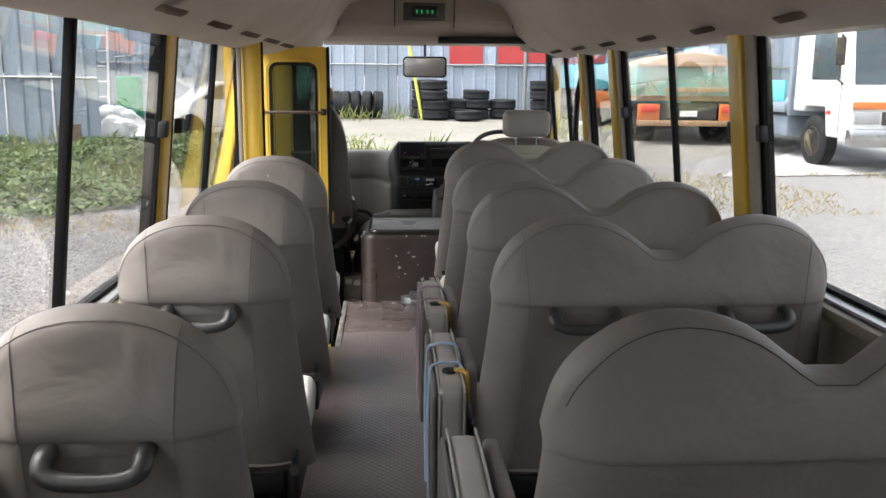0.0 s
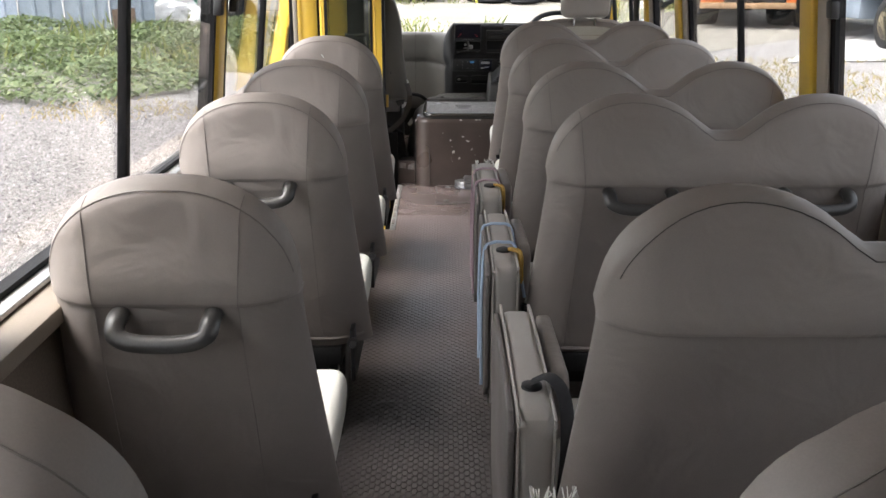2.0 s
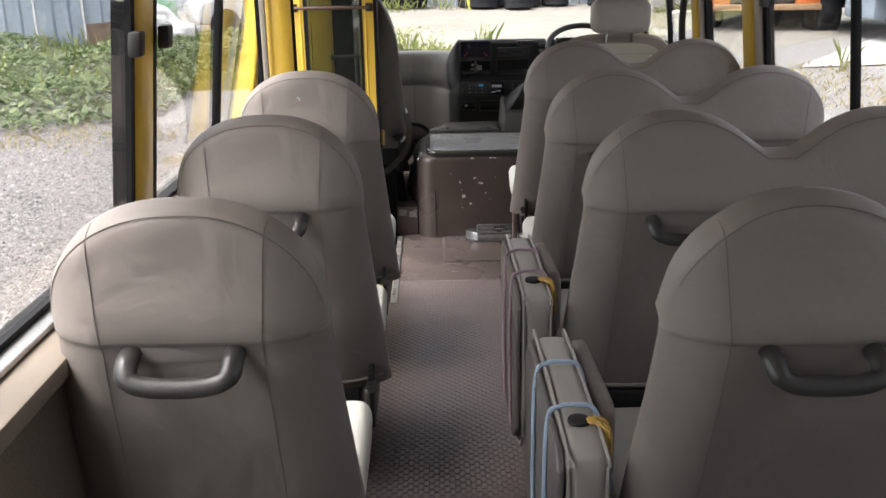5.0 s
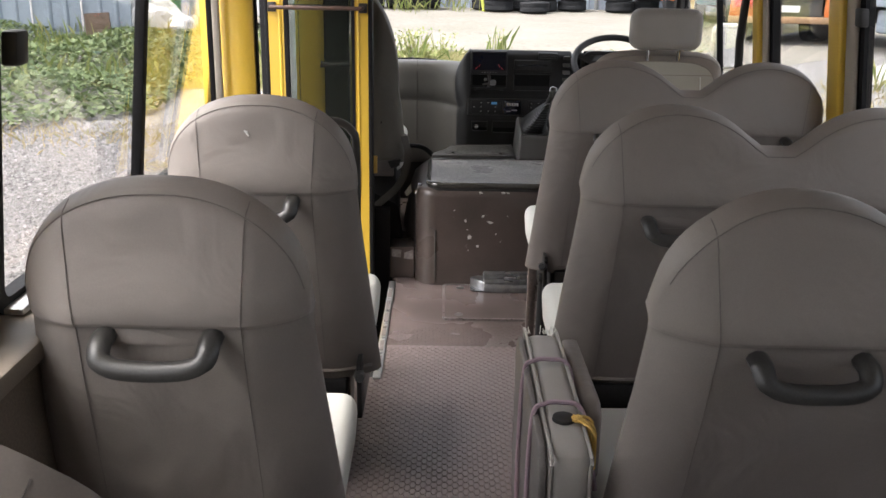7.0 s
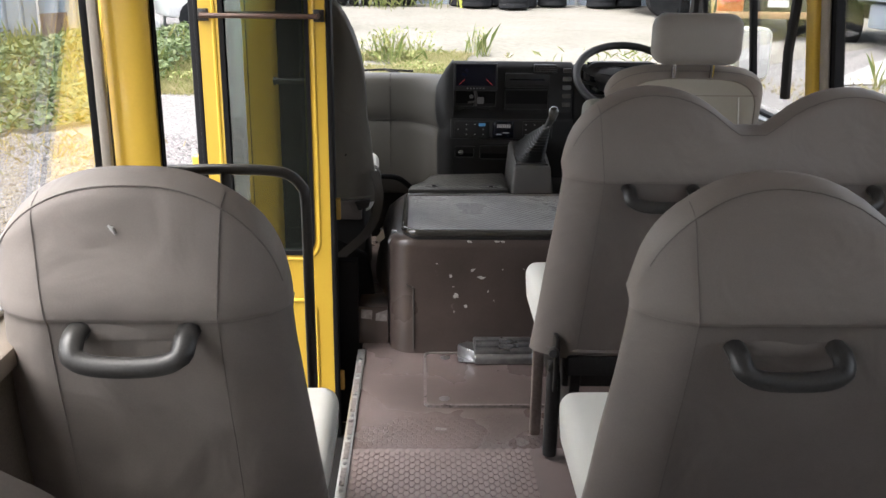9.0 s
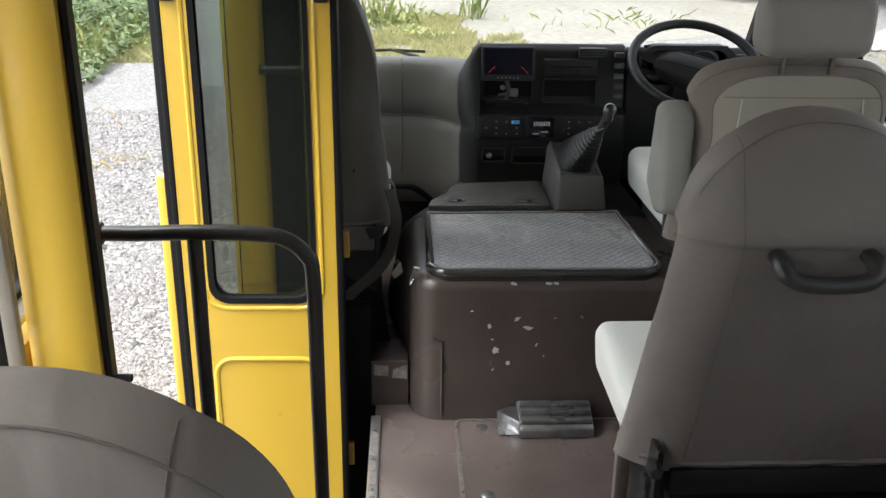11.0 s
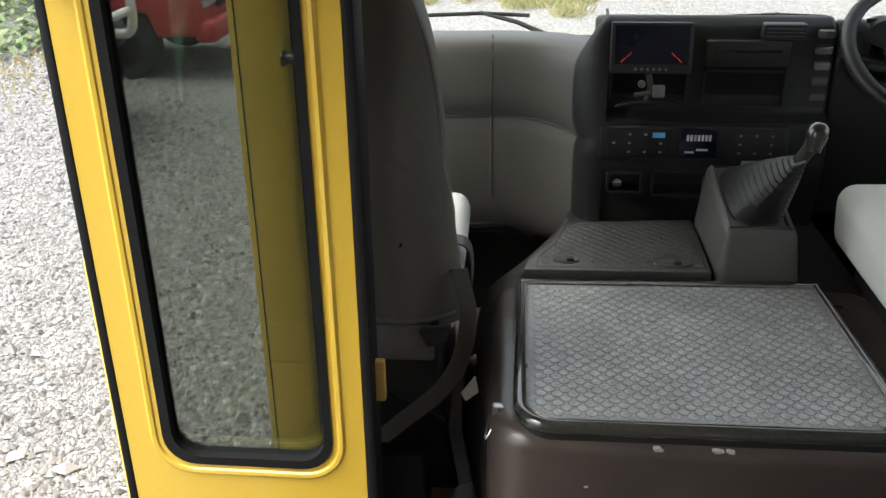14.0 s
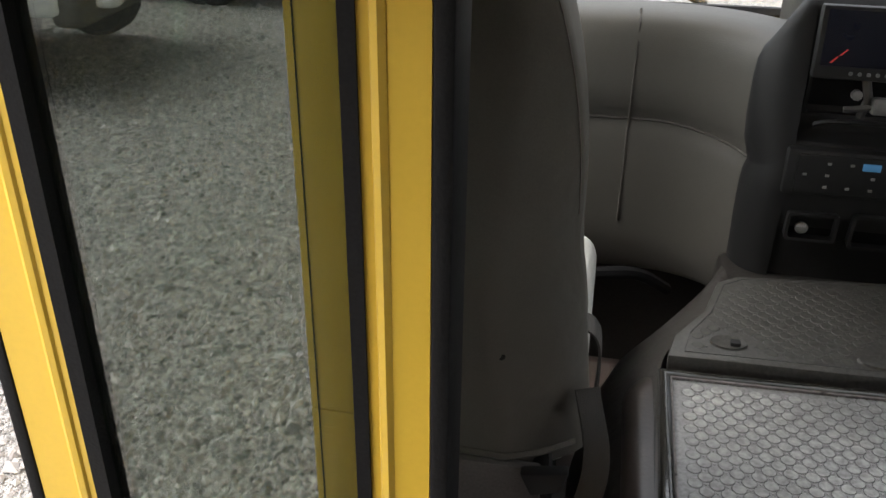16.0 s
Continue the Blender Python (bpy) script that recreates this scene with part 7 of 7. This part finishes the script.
def blades(roots, height, spread, width):
    """Bent grass blades: three corners low, a tip high."""
    n = len(roots)
    a = rng.uniform(0, 2 * math.pi, n)
    h = height * rng.uniform(0.4, 1.2, n)
    side = np.stack([-np.sin(a), np.cos(a), np.zeros(n)], 1) * width
    lean = np.stack([np.cos(a), np.sin(a), np.zeros(n)], 1) * (spread * rng.uniform(0, 1, n))[:, None]
    mid = roots + lean * 0.35 + np.array([0, 0, 1.0]) * (h * 0.6)[:, None]
    tip = roots + lean + np.array([0, 0, 1.0]) * h[:, None]
    v = np.stack([roots - side, roots + side, mid + side * 0.7, tip, mid - side * 0.7], 1).reshape(-1, 3)
    return v, np.arange(5 * n).reshape(n, 5)


def gz(y):
    return -0.65 + 0.035 * (np.clip(y, -20, 60) - 3)


def bumps(x, y, f, seed):
    return np.array([noise.noise(Vector((a * f, b * f, seed))) for a, b in zip(x, y)])


n_ = 42000
x, y = rng.uniform(-15, -2.6, n_), rng.uniform(10.2, 18.2, n_)
edge = 10.65 + 0.7 * bumps(x, np.zeros(n_), 0.5, 1.0) + np.clip(x + 4.0, 0, 9) * 0.8
keep = (y > edge + 0.5 * bumps(x, y, 1.2, 4.0)) & (x < -3.2)
x, y = x[keep], y[keep]
h = 0.10 + 0.32 * (0.5 + bumps(x, y, 0.7, 2.0)).clip(0, 1) * ((y - edge[keep]) / 3).clip(0.15, 1)
z = gz(y) + h * rng.uniform(0.1, 1, len(x)) ** 0.5
v, f = leaves(np.stack([x, y, z], 1), 0.055, 0.7)
tagged(new("weeds", raw_mesh("weeds", v, f, LEAF)), "low green weeds along the fence", "weeds", kind="stuff")
n_ = 600
x, y = rng.uniform(-7, -2.2, n_), rng.uniform(11.5, 19.5, n_)
keep = (y > 12.2 + np.clip(x + 5, 0, 5) * 0.6) & (bumps(x, y, 0.8, 7.0) > -0.1)
x, y = x[keep], y[keep]
v, f = blades(np.stack([x, y, gz(y)], 1), 0.4, 0.25, 0.010)
tagged(new("tall_grass", raw_mesh("tall_grass", v, f, TALL)), "tall yellow-green grass among the weeds", "grass", kind="stuff")
n_ = 5200
x, y = rng.uniform(4.0, 16, n_), rng.uniform(10.8, 14.6, n_)
keep = bumps(x, y, 0.5, 9.0) > -0.18 + 0.12 * np.abs(y - 12.8)
x, y = x[keep], y[keep]
v, f = blades(np.stack([x, y, gz(y)], 1), 0.065, 0.10, 0.007)
tagged(new("dry_grass", raw_mesh("dry_grass", v, f, DRY)), "low dry yellow grass beside the gravel", "grass", kind="stuff")
vs, fs, base = [], [], 0
for cx, cy, r, k, hh in ((-0.45, 15.9, 0.4, 60, 0.42), (0.85, 16.8, 0.25, 26, 0.42), (-1.4, 16.0, 0.7, 60, 0.25), (0.0, 16.6, 0.5, 30, 0.18), (5.75, 13.9, 0.10, 9, 0.45), (3.2, 16.5, 1.2, 60, 0.12), (-0.9, 25.0, 0.9, 50, 0.4), (0.2, 25.3, 0.6, 40, 0.45)):
    p_ = rng.normal(0, r * 0.5, (k, 2)) + (cx, cy)
    v, f = blades(np.column_stack([p_, gz(p_[:, 1])]), hh, 0.26, 0.008)
    vs.append(v), fs.append(f + base)
    base += len(v)
tagged(new("weed_clumps", raw_mesh("weed_clumps", np.concatenate(vs), np.concatenate(fs), TALL)), "tall weed clumps on the dirt", "weeds", kind="stuff")
n_ = 64000
x, y = rng.uniform(-4.5, 1.3, n_), 12.1 + 4.6 * rng.uniform(0, 1, n_) ** 0.8
thick = bumps(x, y, 0.9, 12.0) + 0.5 * bumps(x, y, 3.0, 5.0)
keep = thick > 0.62 - 0.62 * ((y - 12.0) / 1.3).clip(0, 1) - 0.25 + 0.30 * np.clip(x, 0, 3)
x, y = x[keep], y[keep]
v, f = blades(np.stack([x, y, gz(y)], 1), 0.10, 0.11, 0.0038)
tagged(new("grass_verge", raw_mesh("grass_verge", v, f, VERGE)), "yellow-green grass and straw ahead of the bus", "grass", kind="stuff")
n_ = 15000
x, y = rng.uniform(-4.2, 1.0, n_), rng.uniform(13.2, 17.2, n_)
keep = bumps(x, y, 0.9, 12.0) > -0.12 + 0.16 * np.clip(x + 0.6, 0, 3) + 0.10 * np.abs(y - 14.9)
x, y = x[keep], y[keep]
tall = 0.05 + 0.16 * (0.4 + bumps(x, y, 1.4, 3.0)).clip(0, 1)
v, f = leaves(np.column_stack([x, y, gz(y) + tall * rng.uniform(0.1, 1, len(x))]), 0.028, 0.9)
vs, fs = [v], [f]
for cx, cy, r, k, hh in ((-0.5, 15.9, 0.16, 260, 0.5), (-0.75, 16.2, 0.14, 140, 0.36), (0.85, 16.8, 0.08, 70, 0.42), (-0.15, 15.6, 0.12, 110, 0.28), (0.05, 17.4, 0.08, 50, 0.3)):
    p_ = np.column_stack([rng.normal(cx, r, k), rng.normal(cy, r, k)])
    v, f = leaves(np.column_stack([p_, gz(p_[:, 1]) + hh * rng.uniform(0.05, 1, k)]), 0.032, 1.1)
    fs.append(f + sum(len(q) for q in vs))
    vs.append(v)
v, f = np.concatenate(vs), np.concatenate(fs)
tagged(new("ground_weeds", raw_mesh("ground_weeds", v, f, TALL)), "leafy weeds at the edge of the dirt", "weeds", kind="stuff")

vs, fs, base = [], [], 0
for cx, cy, r, k, hh in ((-2.42, 9.25, 0.22, 60, 0.05), (-2.9, 10.3, 0.5, 60, 0.07), (-3.4, 10.4, 0.6, 90, 0.08), (-4.1, 10.3, 0.7, 130, 0.09), (-2.1, 9.5, 0.2, 20, 0.045)):
    p_ = rng.normal(0, r * 0.5, (k, 2)) + (cx, cy)
    v, f = blades(np.column_stack([p_, gz(p_[:, 1])]), hh, 0.12, 0.005)
    vs.append(v), fs.append(f + base)
    base += len(v)
tagged(new("dry_tufts", raw_mesh("dry_tufts", np.concatenate(vs), np.concatenate(fs), DRY)), "dry yellow grass tufts on the gravel", "grass", kind="stuff")

# loose stones where the yard comes nearest
n_ = 210000
x = -0.85 - 4.6 * rng.uniform(0, 1, n_) ** 1.3
y = rng.uniform(-5.0, 11.0, n_)
s = 0.0080 * rng.lognormal(0, 0.36, n_)
octa = np.array([(1, 0, 0), (0, 1, 0), (-1, 0, 0), (0, -1, 0), (0, 0, 1), (0, 0, -1)], dtype=float)
a = rng.uniform(0, 2 * math.pi, n_)
jit = rng.uniform(0.6, 1.35, (n_, 6, 1))
pts = octa[None] * jit * np.array([1.25, 0.95, 0.75])
ca, sa = np.cos(a)[:, None], np.sin(a)[:, None]
v = np.stack([pts[..., 0] * ca - pts[..., 1] * sa, pts[..., 0] * sa + pts[..., 1] * ca, pts[..., 2]], 2) * s[:, None, None]
v += np.stack([x, y, gz(y) + s * 0.3], 1)[:, None]
tri = np.array([(0, 1, 4), (1, 2, 4), (2, 3, 4), (3, 0, 4), (1, 0, 5), (2, 1, 5), (3, 2, 5), (0, 3, 5)])
f = (tri[None] + 6 * np.arange(n_)[:, None, None]).reshape(-1, 3)
tagged(new("gravel_stones", raw_mesh("gravel_stones", v.reshape(-1, 3), f, PEBBLE)), "loose pale gravel stones outside the door", "gravel", kind="stuff")
